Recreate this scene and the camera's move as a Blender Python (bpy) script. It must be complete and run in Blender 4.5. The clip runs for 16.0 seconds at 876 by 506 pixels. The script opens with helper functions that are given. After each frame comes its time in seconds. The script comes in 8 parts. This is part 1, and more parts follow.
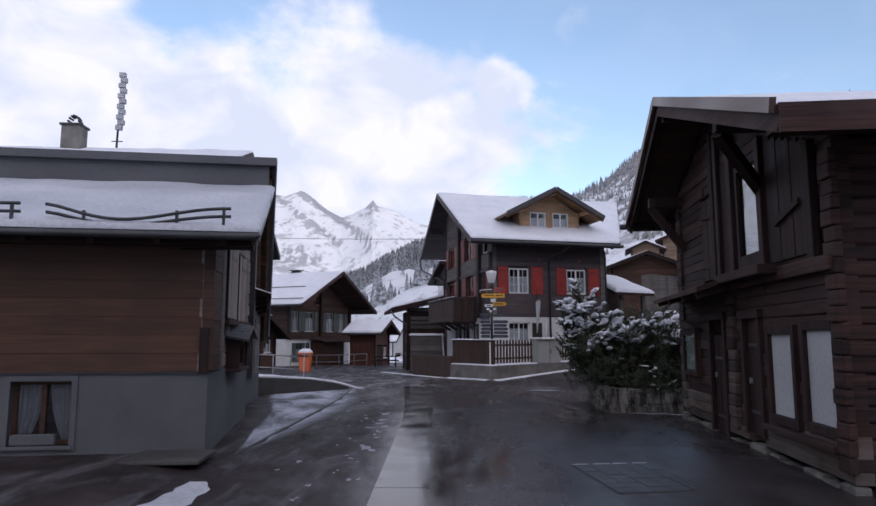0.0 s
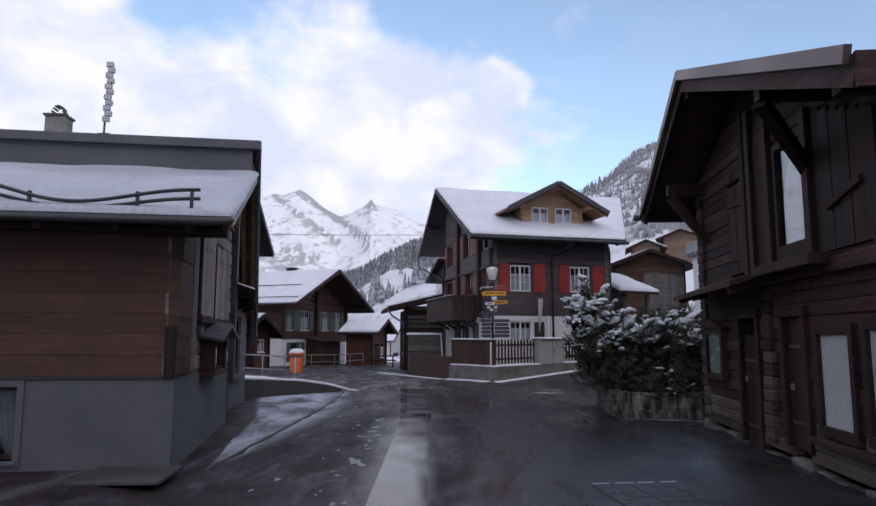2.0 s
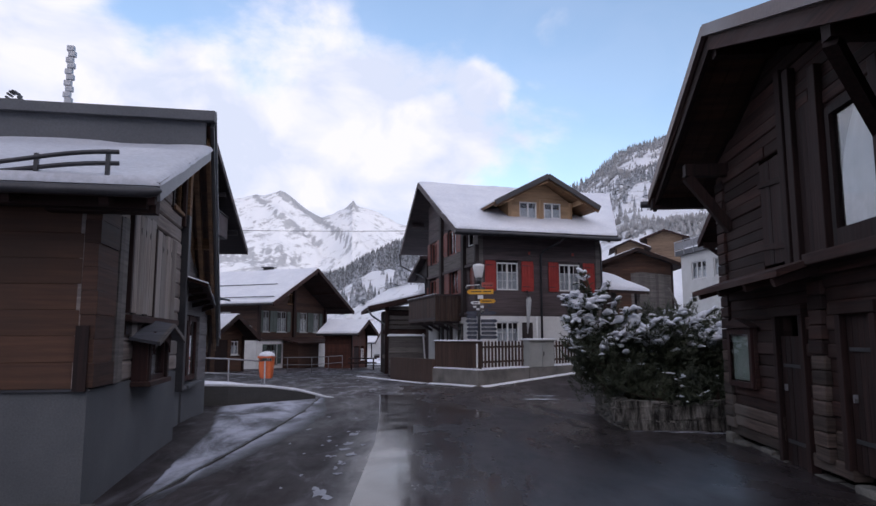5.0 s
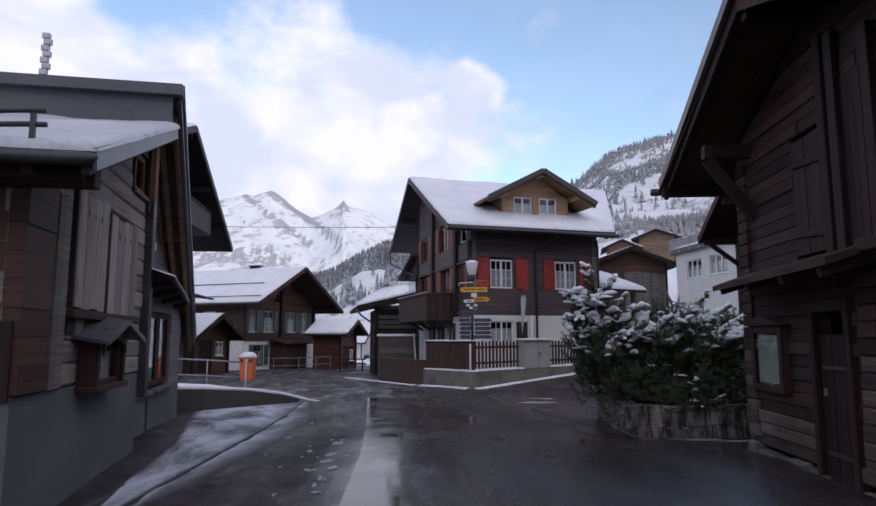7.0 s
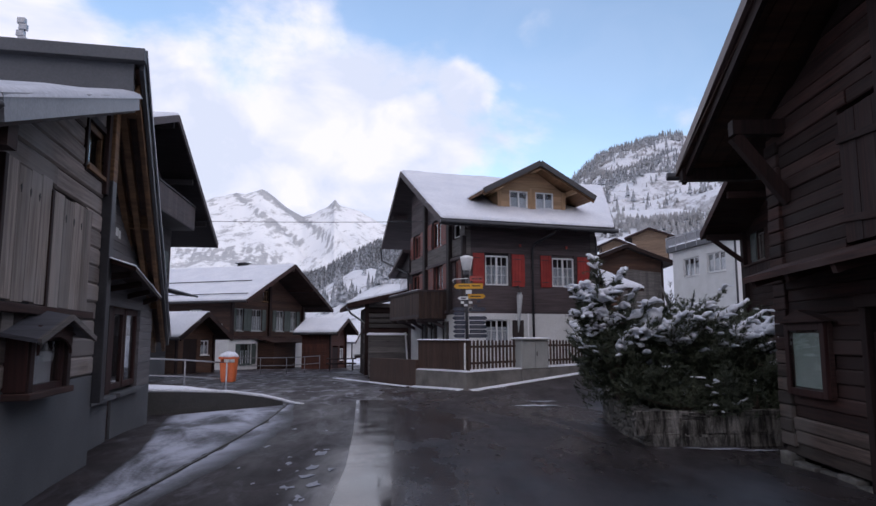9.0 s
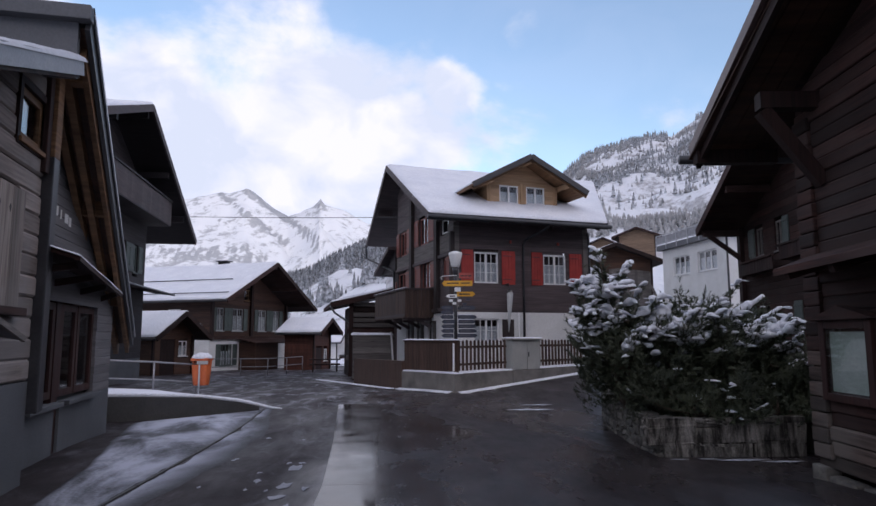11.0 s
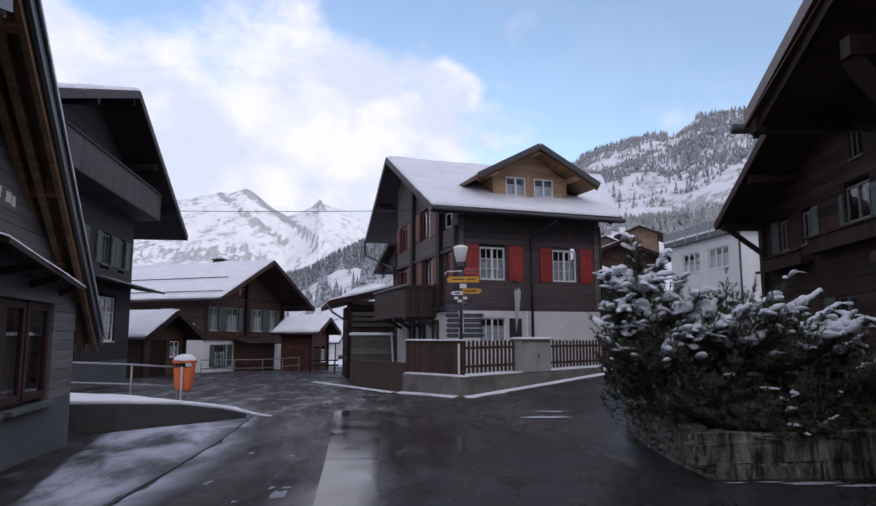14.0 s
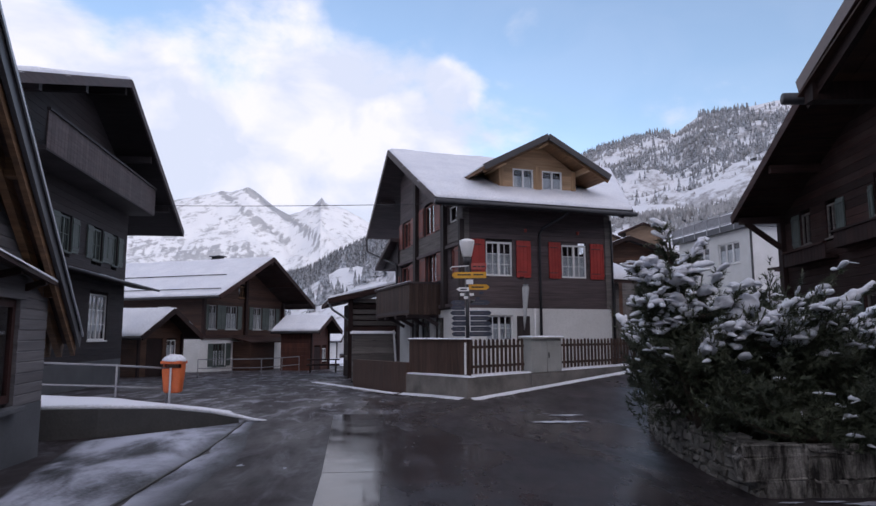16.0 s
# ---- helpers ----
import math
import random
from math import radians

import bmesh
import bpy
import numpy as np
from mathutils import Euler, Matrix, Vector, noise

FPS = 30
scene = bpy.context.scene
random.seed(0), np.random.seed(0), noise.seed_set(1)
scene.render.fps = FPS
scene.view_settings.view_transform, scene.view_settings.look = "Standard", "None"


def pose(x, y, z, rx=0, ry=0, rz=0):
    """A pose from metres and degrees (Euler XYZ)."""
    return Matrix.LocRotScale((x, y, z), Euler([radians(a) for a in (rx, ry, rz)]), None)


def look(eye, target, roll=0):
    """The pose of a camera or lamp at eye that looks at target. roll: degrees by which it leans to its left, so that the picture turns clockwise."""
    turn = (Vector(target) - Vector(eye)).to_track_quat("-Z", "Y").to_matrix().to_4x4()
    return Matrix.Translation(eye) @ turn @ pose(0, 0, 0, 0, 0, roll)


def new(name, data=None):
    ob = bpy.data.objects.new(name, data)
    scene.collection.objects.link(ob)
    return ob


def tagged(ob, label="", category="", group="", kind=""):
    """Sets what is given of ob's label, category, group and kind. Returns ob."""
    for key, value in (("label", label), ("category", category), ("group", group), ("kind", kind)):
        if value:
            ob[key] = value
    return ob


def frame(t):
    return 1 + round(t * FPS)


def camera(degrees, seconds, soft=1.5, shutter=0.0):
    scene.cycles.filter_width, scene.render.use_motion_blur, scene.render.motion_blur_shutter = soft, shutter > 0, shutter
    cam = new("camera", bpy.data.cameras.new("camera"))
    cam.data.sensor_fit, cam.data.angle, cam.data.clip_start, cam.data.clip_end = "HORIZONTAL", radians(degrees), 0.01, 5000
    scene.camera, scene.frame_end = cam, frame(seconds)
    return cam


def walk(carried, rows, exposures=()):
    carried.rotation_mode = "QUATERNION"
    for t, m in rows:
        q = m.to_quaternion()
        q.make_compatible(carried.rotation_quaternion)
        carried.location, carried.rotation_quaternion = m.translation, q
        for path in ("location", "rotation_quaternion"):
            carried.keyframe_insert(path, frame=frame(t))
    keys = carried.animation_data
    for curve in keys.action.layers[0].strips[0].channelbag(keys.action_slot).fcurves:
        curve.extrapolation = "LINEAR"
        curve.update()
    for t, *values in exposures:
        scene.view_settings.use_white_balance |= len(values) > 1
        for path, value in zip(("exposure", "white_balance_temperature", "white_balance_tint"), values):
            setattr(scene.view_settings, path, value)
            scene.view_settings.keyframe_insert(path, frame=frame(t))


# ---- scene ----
cam = camera(66.9, 16.0)
METRES, EYE, TILT, LEAN, TURN = 8.0, 1.6, 7.2, 0.0, 0.0
ROWS = [
    (0.0, 0.0, 0.0, 0.0, 0.0, 0.0, -0.0),
    (0.5, 0.0012, 0.0342, -0.0028, -0.04, -0.02, -0.06),
    (1.0, -0.0001, 0.0678, -0.0079, -0.09, -0.02, -0.12),
    (1.5, -0.0014, 0.1023, -0.0111, -0.11, -0.06, -0.11),
    (2.0, -0.0013, 0.1364, -0.0164, -0.15, -0.06, -0.09),
    (2.5, -0.0001, 0.1704, -0.0211, -0.22, -0.05, -0.08),
    (3.0, 0.0, 0.2032, -0.0246, -0.33, -0.04, -0.06),
    (3.5, -0.0012, 0.2356, -0.029, -0.53, 0.01, -0.07),
    (4.0, -0.0022, 0.2676, -0.0319, -0.92, 0.04, -0.1),
    (6.5, -0.0031, 0.4252, -0.0543, -2.41, 0.08, -0.25),
    (7.0, -0.0032, 0.4559, -0.0588, -2.51, 0.1, -0.26),
    (7.5, -0.0023, 0.4882, -0.0638, -2.62, 0.11, -0.28),
    (8.0, -0.0025, 0.5203, -0.0684, -2.77, 0.09, -0.33),
    (8.5, -0.0033, 0.5522, -0.0734, -2.97, 0.08, -0.39),
    (9.0, -0.0037, 0.5832, -0.0767, -3.24, 0.05, -0.39),
    (9.5, -0.0037, 0.6138, -0.0807, -3.6, 0.06, -0.43),
    (12.0, -0.0002, 0.7649, -0.1002, -4.65, 0.06, -0.46),
    (12.5, 0.0004, 0.793, -0.1035, -4.61, 0.09, -0.46),
    (13.0, -0.0005, 0.8208, -0.1065, -4.59, 0.1, -0.46),
    (13.5, -0.0023, 0.8485, -0.1109, -4.55, 0.1, -0.49),
    (14.0, -0.0046, 0.876, -0.1142, -4.51, 0.07, -0.48),
    (14.5, -0.0055, 0.9046, -0.1178, -4.46, 0.05, -0.46),
    (15.0, -0.0056, 0.9336, -0.1216, -4.43, 0.02, -0.44),
    (15.5, -0.0053, 0.9631, -0.1246, -4.4, -0.03, -0.41),
    (16.0, -0.0063, 0.9912, -0.1279, -4.36, -0.07, -0.39),
]
walk(cam, [(t, pose(0, 0, EYE, TILT, LEAN, TURN) @ pose(METRES * x, METRES * y, METRES * z, 90 + pitch, roll, yaw)) for t, x, y, z, yaw, pitch, roll in ROWS])

# ---- light ----
SUN_ELEVATION, SUN_ROTATION = 15.0, 160.0
world = bpy.data.worlds.new("winter_sky")
scene.world = world
world.use_nodes = True
wn, wl = world.node_tree.nodes, world.node_tree.links
wn.clear()
w_out = wn.new("ShaderNodeOutputWorld")
w_bg = wn.new("ShaderNodeBackground")
w_sky = wn.new("ShaderNodeTexSky")
w_sky.sky_type = "NISHITA"
w_sky.sun_disc = False
w_sky.sun_elevation = radians(SUN_ELEVATION)
w_sky.sun_rotation = radians(SUN_ROTATION)
w_sky.air_density, w_sky.dust_density, w_sky.ozone_density = 1.0, 0.3, 1.4
w_bg.inputs["Strength"].default_value = 0.19


def wmath(op, a, b=None, c=None, clamp=False):
    nd = wn.new("ShaderNodeMath")
    nd.operation, nd.use_clamp = op, clamp
    for i, v in enumerate((a, b, c)):
        if v is None:
            continue
        if isinstance(v, (int, float)):
            nd.inputs[i].default_value = v
        else:
            wl.new(v, nd.inputs[i])
    return nd.outputs[0]


def wdot(direction):
    nd = wn.new("ShaderNodeVectorMath")
    nd.operation = "DOT_PRODUCT"
    wl.new(w_tc.outputs["Generated"], nd.inputs[0])
    nd.inputs[1].default_value = Vector(direction).normalized()
    return nd.outputs["Value"]


# broken cloud: thick ahead and to the left, thinning to blue on the right
w_tc = wn.new("ShaderNodeTexCoord")
w_map = wn.new("ShaderNodeMapping")
w_map.inputs["Location"].default_value = (0.35, 0.1, 0.2)
w_map.inputs["Scale"].default_value = (1.0, 1.0, 1.5)
wl.new(w_tc.outputs["Generated"], w_map.inputs[0])
w_n1 = wn.new("ShaderNodeTexNoise")
w_n1.inputs["Scale"].default_value, w_n1.inputs["Detail"].default_value, w_n1.inputs["Roughness"].default_value = 4.2, 7.0, 0.55
w_n1.inputs["Distortion"].default_value = 0.25
wl.new(w_map.outputs[0], w_n1.inputs["Vector"])
w_n2 = wn.new("ShaderNodeTexNoise")
w_n2.inputs["Scale"].default_value, w_n2.inputs["Detail"].default_value = 1.7, 4.0
wl.new(w_map.outputs[0], w_n2.inputs["Vector"])
# thick cover but for a blue gap towards the right ahead
w_gap = wn.new("ShaderNodeMapRange")
w_gap.interpolation_type = "SMOOTHSTEP"
for _k, _v in (("From Min", 0.82), ("From Max", 0.99), ("To Min", 0.0), ("To Max", -0.37)):
    w_gap.inputs[_k].default_value = _v
wl.new(wdot((math.sin(radians(24)), math.cos(radians(24)), 0.50)), w_gap.inputs["Value"])
w_sum = wmath("ADD", wmath("ADD", wmath("MULTIPLY_ADD", w_n1.outputs["Fac"], 2.0, -0.5), w_gap.outputs[0]), wmath("MULTIPLY", w_n2.outputs["Fac"], 0.5))
w_sum = wmath("ADD", w_sum, wmath("MULTIPLY", wdot((0.0, 0.0, 1.0)), -0.22))
# the thicker banks and single puffs: azimuth, height, radius in degrees, gain
for _az, _el, _r, _g in ((-12, 15, 13, 0.1), (2.4, 14.5, 6.5, 0.26), (-3, 19.5, 6, 0.14), (6.2, 21.6, 3.0, 0.34), (8.4, 18.6, 2.6, 0.12), (8.6, 23.5, 2.6, -0.2), (3.2, 24.4, 3.0, 0.12), (12.3, 25.6, 2.8, 0.2), (20.5, 21.0, 8.0, 0.05), (-31, 21.5, 8, 0.12), (-18, 29, 4.5, -0.22), (-2.5, 27.5, 4, -0.18), (-24, 27, 4, -0.14), (-31, 31.5, 4, -0.08)):
    _d = wn.new("ShaderNodeMapRange")
    _d.interpolation_type = "SMOOTHSTEP"
    _d.inputs["From Min"].default_value, _d.inputs["From Max"].default_value = math.cos(radians(_r)), math.cos(radians(_r * 0.25))
    _d.inputs["To Max"].default_value = _g
    wl.new(wdot((math.sin(radians(_az)) * math.cos(radians(_el)), math.cos(radians(_az)) * math.cos(radians(_el)), math.sin(radians(_el)))), _d.inputs["Value"])
    w_sum = wmath("ADD", w_sum, _d.outputs[0])
w_cover = wn.new("ShaderNodeMapRange")
w_cover.interpolation_type = "SMOOTHSTEP"
w_cover.inputs["From Min"].default_value, w_cover.inputs["From Max"].default_value = 0.35, 0.77
w_cover.inputs["To Min"].default_value = 0.1
wl.new(w_sum, w_cover.inputs["Value"])
w_shade = wn.new("ShaderNodeMix")
w_shade.data_type = "RGBA"
w_shade.inputs["A"].default_value, w_shade.inputs["B"].default_value = (3.9, 4.2, 5.2, 1), (5.2, 5.15, 6.0, 1)
w_n3 = wn.new("ShaderNodeTexNoise")
w_n3.inputs["Scale"].default_value, w_n3.inputs["Detail"].default_value, w_n3.inputs["Distortion"].default_value = 7.5, 7.0, 0.4
wl.new(w_map.outputs[0], w_n3.inputs["Vector"])
w_lum = wn.new("ShaderNodeMapRange")
w_lum.inputs["From Min"].default_value, w_lum.inputs["From Max"].default_value = 0.4, 0.58
wl.new(w_n3.outputs["Fac"], w_lum.inputs["Value"])
wl.new(w_lum.outputs[0], w_shade.inputs["Factor"])
w_mix = wn.new("ShaderNodeMix")
w_mix.data_type = "RGBA"
wl.new(w_cover.outputs[0], w_mix.inputs["Factor"])
w_gain = wn.new("ShaderNodeVectorMath")
w_gain.operation = "MULTIPLY"
w_gain.inputs[1].default_value = (1.22, 1.2, 1.26)
wl.new(w_sky.outputs[0], w_gain.inputs[0])
wl.new(w_gain.outputs[0], w_mix.inputs["A"])
# unseen cloud towards the sun, made brighter and warmer to lift surfaces facing it
_se, _sa = radians(SUN_ELEVATION), radians(SUN_ROTATION)
w_near = wn.new("ShaderNodeMapRange")
w_near.interpolation_type = "SMOOTHSTEP"
w_near.inputs["From Min"].default_value, w_near.inputs["From Max"].default_value = -0.3, 1.0
wl.new(wdot((math.sin(_sa) * math.cos(_se), math.cos(_sa) * math.cos(_se), math.sin(_se))), w_near.inputs["Value"])
w_lift = wn.new("ShaderNodeMix")
w_lift.data_type = "RGBA"
w_lift.inputs["A"].default_value, w_lift.inputs["B"].default_value = (1, 1, 1, 1), (1.95, 1.7, 1.52, 1)
wl.new(w_near.outputs[0], w_lift.inputs["Factor"])
w_lit = wn.new("ShaderNodeVectorMath")
w_lit.operation = "MULTIPLY"
wl.new(w_shade.outputs["Result"], w_lit.inputs[0])
wl.new(w_lift.outputs["Result"], w_lit.inputs[1])
wl.new(w_lit.outputs[0], w_mix.inputs["B"])
wl.new(w_mix.outputs["Result"], w_bg.inputs["Color"])
wl.new(w_bg.outputs[0], w_out.inputs["Surface"])

sun_data = bpy.data.lights.new("sun", "SUN")
sun_data.energy, sun_data.angle, sun_data.color = 1.2, radians(0.6), (1.0, 0.95, 0.88)
sun = new("sun", sun_data)
_a, _e = radians(SUN_ROTATION), radians(SUN_ELEVATION)
sun.matrix_world = look((math.sin(_a) * math.cos(_e) * 80, math.cos(_a) * math.cos(_e) * 80, math.sin(_e) * 80), (0, 0, 0))


# ---- materials ----
def material(name):
    m = bpy.data.materials.new(name)
    m.use_nodes = True
    return m, m.node_tree.nodes, m.node_tree.links, m.node_tree.nodes["Principled BSDF"]


def noise_tex(n, l, scale=(1, 1, 1), size=1.0, detail=4.0, rough=0.55, coord="Object", distort=0.0):
    tc, mp, nz = n.new("ShaderNodeTexCoord"), n.new("ShaderNodeMapping"), n.new("ShaderNodeTexNoise")
    mp.inputs["Scale"].default_value = scale
    nz.inputs["Scale"].default_value, nz.inputs["Detail"].default_value = size, detail
    nz.inputs["Roughness"].default_value, nz.inputs["Distortion"].default_value = rough, distort
    l.new(tc.outputs[coord], mp.inputs[0])
    l.new(mp.outputs[0], nz.inputs["Vector"])
    return nz.outputs["Fac"]


def ramp(n, l, fac, stops):
    r = n.new("ShaderNodeValToRGB")
    els = r.color_ramp.elements
    for i, (p, c) in enumerate(stops):
        e = els[i] if i < 2 else els.new(p)
        e.position, e.color = p, (*c, 1) if len(c) == 3 else c
    l.new(fac, r.inputs[0])
    return r.outputs[0]


def remap(n, l, fac, a, b, c, d, smooth=False):
    r = n.new("ShaderNodeMapRange")
    if smooth:
        r.interpolation_type = "SMOOTHSTEP"
    for key, v in (("From Min", a), ("From Max", b), ("To Min", c), ("To Max", d)):
        r.inputs[key].default_value = v
    l.new(fac, r.inputs["Value"])
    return r.outputs[0]


def mixed(n, l, fac, a, b, mode="MIX"):
    x = n.new("ShaderNodeMix")
    x.data_type, x.blend_type = "RGBA", mode
    for key, v in (("Factor", fac), ("A", a), ("B", b)):
        if isinstance(v, (int, float)):
            x.inputs[key].default_value = v
        elif isinstance(v, tuple):
            x.inputs[key].default_value = (*v, 1)
        else:
            l.new(v, x.inputs[key])
    return x.outputs["Result"]


def scaled(n, l, col, val):
    v = n.new("ShaderNodeVectorMath")
    v.operation = "SCALE"
    l.new(col, v.inputs[0])
    l.new(val, v.inputs["Scale"])
    return v.outputs[0]


def bumped(n, l, b, height, strength, distance):
    bp = n.new("ShaderNodeBump")
    bp.inputs["Strength"].default_value, bp.inputs["Distance"].default_value = strength, distance
    l.new(height, bp.inputs["Height"])
    l.new(bp.outputs[0], b.inputs["Normal"])


def surface(name, a, b_col, size=3.0, rough=(0.6, 0.8), metal=0.0, fine=40.0, bump=0.2, depth=0.01, vary=0.0, coord="Object"):
    """A plain surface with broad stains, fine grain and relief."""
    m, n, l, b = material(name)
    broad = noise_tex(n, l, size=size, detail=5, coord=coord)
    grain = noise_tex(n, l, size=fine, detail=3, coord=coord)
    col = ramp(n, l, broad, ((0.3, a), (0.7, b_col)))
    col = scaled(n, l, col, remap(n, l, grain, 0.3, 0.7, 0.86, 1.12))
    if vary:
        oi = n.new("ShaderNodeObjectInfo")
        col = scaled(n, l, col, remap(n, l, oi.outputs["Random"], 0, 1, 1 - vary, 1 + vary))
    l.new(col, b.inputs["Base Color"])
    l.new(remap(n, l, broad, 0.3, 0.7, rough[0], rough[1]), b.inputs["Roughness"])
    b.inputs["Metallic"].default_value = metal
    bumped(n, l, b, grain, bump, depth)
    return m


def wood(name, dark, light, grain="h", rough=0.65, vary=0.25, weather=None, gloss=0.3):
    """Boards with grain along the length, stains, weathering and a tint of their own for each board."""
    m, n, l, b = material(name)
    fine_scale, mid_scale = ((1.3, 1.3, 30), (0.5, 0.5, 7)) if grain == "h" else ((30, 30, 1.3), (7, 7, 0.5))
    fine = noise_tex(n, l, fine_scale, 1.0, 5, 0.6, distort=0.3)
    mid = noise_tex(n, l, mid_scale, 1.0, 4, 0.55)
    broad = noise_tex(n, l, (1, 1, 1), 0.9, 4)
    col = ramp(n, l, fine, ((0.28, dark), (0.72, light)))
    col = scaled(n, l, col, remap(n, l, mid, 0.25, 0.75, 0.65, 1.25))
    if weather:
        col = mixed(n, l, remap(n, l, broad, 0.42, 0.66, 0.0, 0.75, True), col, weather)
    oi = n.new("ShaderNodeObjectInfo")
    col = scaled(n, l, col, remap(n, l, oi.outputs["Random"], 0, 1, 1 - vary, 1 + vary))
    l.new(col, b.inputs["Base Color"])
    l.new(remap(n, l, mid, 0.2, 0.8, rough - 0.12, rough + 0.15), b.inputs["Roughness"])
    b.inputs["Specular IOR Level"].default_value = gloss
    bumped(n, l, b, fine, 0.35, 0.006)
    return m


def glass():
    m, n, l, b = material("glass")
    n.remove(b)
    tr, gl, mx, fr = n.new("ShaderNodeBsdfTransparent"), n.new("ShaderNodeBsdfGlossy"), n.new("ShaderNodeMixShader"), n.new("ShaderNodeLayerWeight")
    tr.inputs[0].default_value = (0.9, 0.92, 0.93, 1)
    gl.inputs["Roughness"].default_value = 0.03
    pw = n.new("ShaderNodeMath")
    pw.operation = "POWER"
    l.new(fr.outputs["Facing"], pw.inputs[0])
    pw.inputs[1].default_value = 4.0
    l.new(remap(n, l, pw.outputs[0], 0, 1, 0.06, 0.95), mx.inputs[0])
    l.new(tr.outputs[0], mx.inputs[1])
    l.new(gl.outputs[0], mx.inputs[2])
    l.new(mx.outputs[0], n["Material Output"].inputs["Surface"])
    return m


def wet_asphalt():
    m, n, l, b = material("wet_asphalt")
    patch = noise_tex(n, l, (0.5, 0.16, 1), 1.0, 5, 0.6, distort=0.6)
    stain = noise_tex(n, l, (1, 1, 1), 1.3, 6, 0.6)
    grit = noise_tex(n, l, (1, 1, 1), 90.0, 2)
    crack = noise_tex(n, l, (0.9, 0.35, 1), 2.2, 6, 0.7)
    col = ramp(n, l, stain, ((0.3, (0.018, 0.0142, 0.015)), (0.72, (0.05, 0.0415, 0.043))))
    col = scaled(n, l, col, remap(n, l, grit, 0.3, 0.7, 0.75, 1.25))
    # thin slush left by tyres in the far stretch of the road and along the left lane
    tc, sep = n.new("ShaderNodeTexCoord"), n.new("ShaderNodeSeparateXYZ")
    l.new(tc.outputs["Object"], sep.inputs[0])
    streak = noise_tex(n, l, (1.5, 0.5, 1), 1.4, 8, 0.68, distort=0.8)
    far, lane, slush = (n.new("ShaderNodeMath") for _ in range(3))
    for nd in (lane, slush):
        nd.operation = "MULTIPLY"
    l.new(remap(n, l, sep.outputs["Y"], 17.0, 25.0, 0.0, 1.0, True), far.inputs[0])
    far.inputs[1].default_value = 0.35
    l.new(far.outputs[0], lane.inputs[0])
    l.new(remap(n, l, sep.outputs["X"], -0.6, 1.6, 1.0, 0.12, True), lane.inputs[1])
    l.new(remap(n, l, streak, 0.47, 0.7, 0.0, 0.9, True), slush.inputs[0])
    l.new(lane.outputs[0], slush.inputs[1])
    col = mixed(n, l, slush.outputs[0], col, (0.24, 0.24, 0.27))
    l.new(col, b.inputs["Base Color"])
    rough = remap(n, l, patch, 0.40, 0.62, 0.3, 0.1, True)
    add = n.new("ShaderNodeMath")
    l.new(rough, add.inputs[0])
    l.new(remap(n, l, crack, 0.4, 0.85, 0.0, 0.22, True), add.inputs[1])
    # the lane to the right of the gutter holds more water than the cambered side
    dry = n.new("ShaderNodeMath")
    l.new(add.outputs[0], dry.inputs[0])
    l.new(remap(n, l, sep.outputs["X"], -1.3, -0.2, 0.34, 0.0, True), dry.inputs[1])
    edge, spec = n.new("ShaderNodeMath"), n.new("ShaderNodeMath")
    l.new(dry.outputs[0], edge.inputs[0])
    l.new(remap(n, l, sep.outputs["X"], 0.9, 2.4, 0.0, 0.1, True), edge.inputs[1])
    l.new(edge.outputs[0], b.inputs["Roughness"])
    spec.operation = "MULTIPLY"
    l.new(remap(n, l, sep.outputs["X"], -1.3, -0.2, 0.1, 0.3, True), spec.inputs[0])
    l.new(remap(n, l, sep.outputs["X"], 0.9, 2.6, 1.0, 0.75, True), spec.inputs[1])
    l.new(spec.outputs[0], b.inputs["Specular IOR Level"])
    mul = n.new("ShaderNodeMath")
    mul.operation = "MULTIPLY"
    l.new(grit, mul.inputs[0])
    l.new(remap(n, l, patch, 0.38, 0.6, 1.0, 0.12), mul.inputs[1])
    bumped(n, l, b, mul.outputs[0], 0.16, 0.006)
    return m


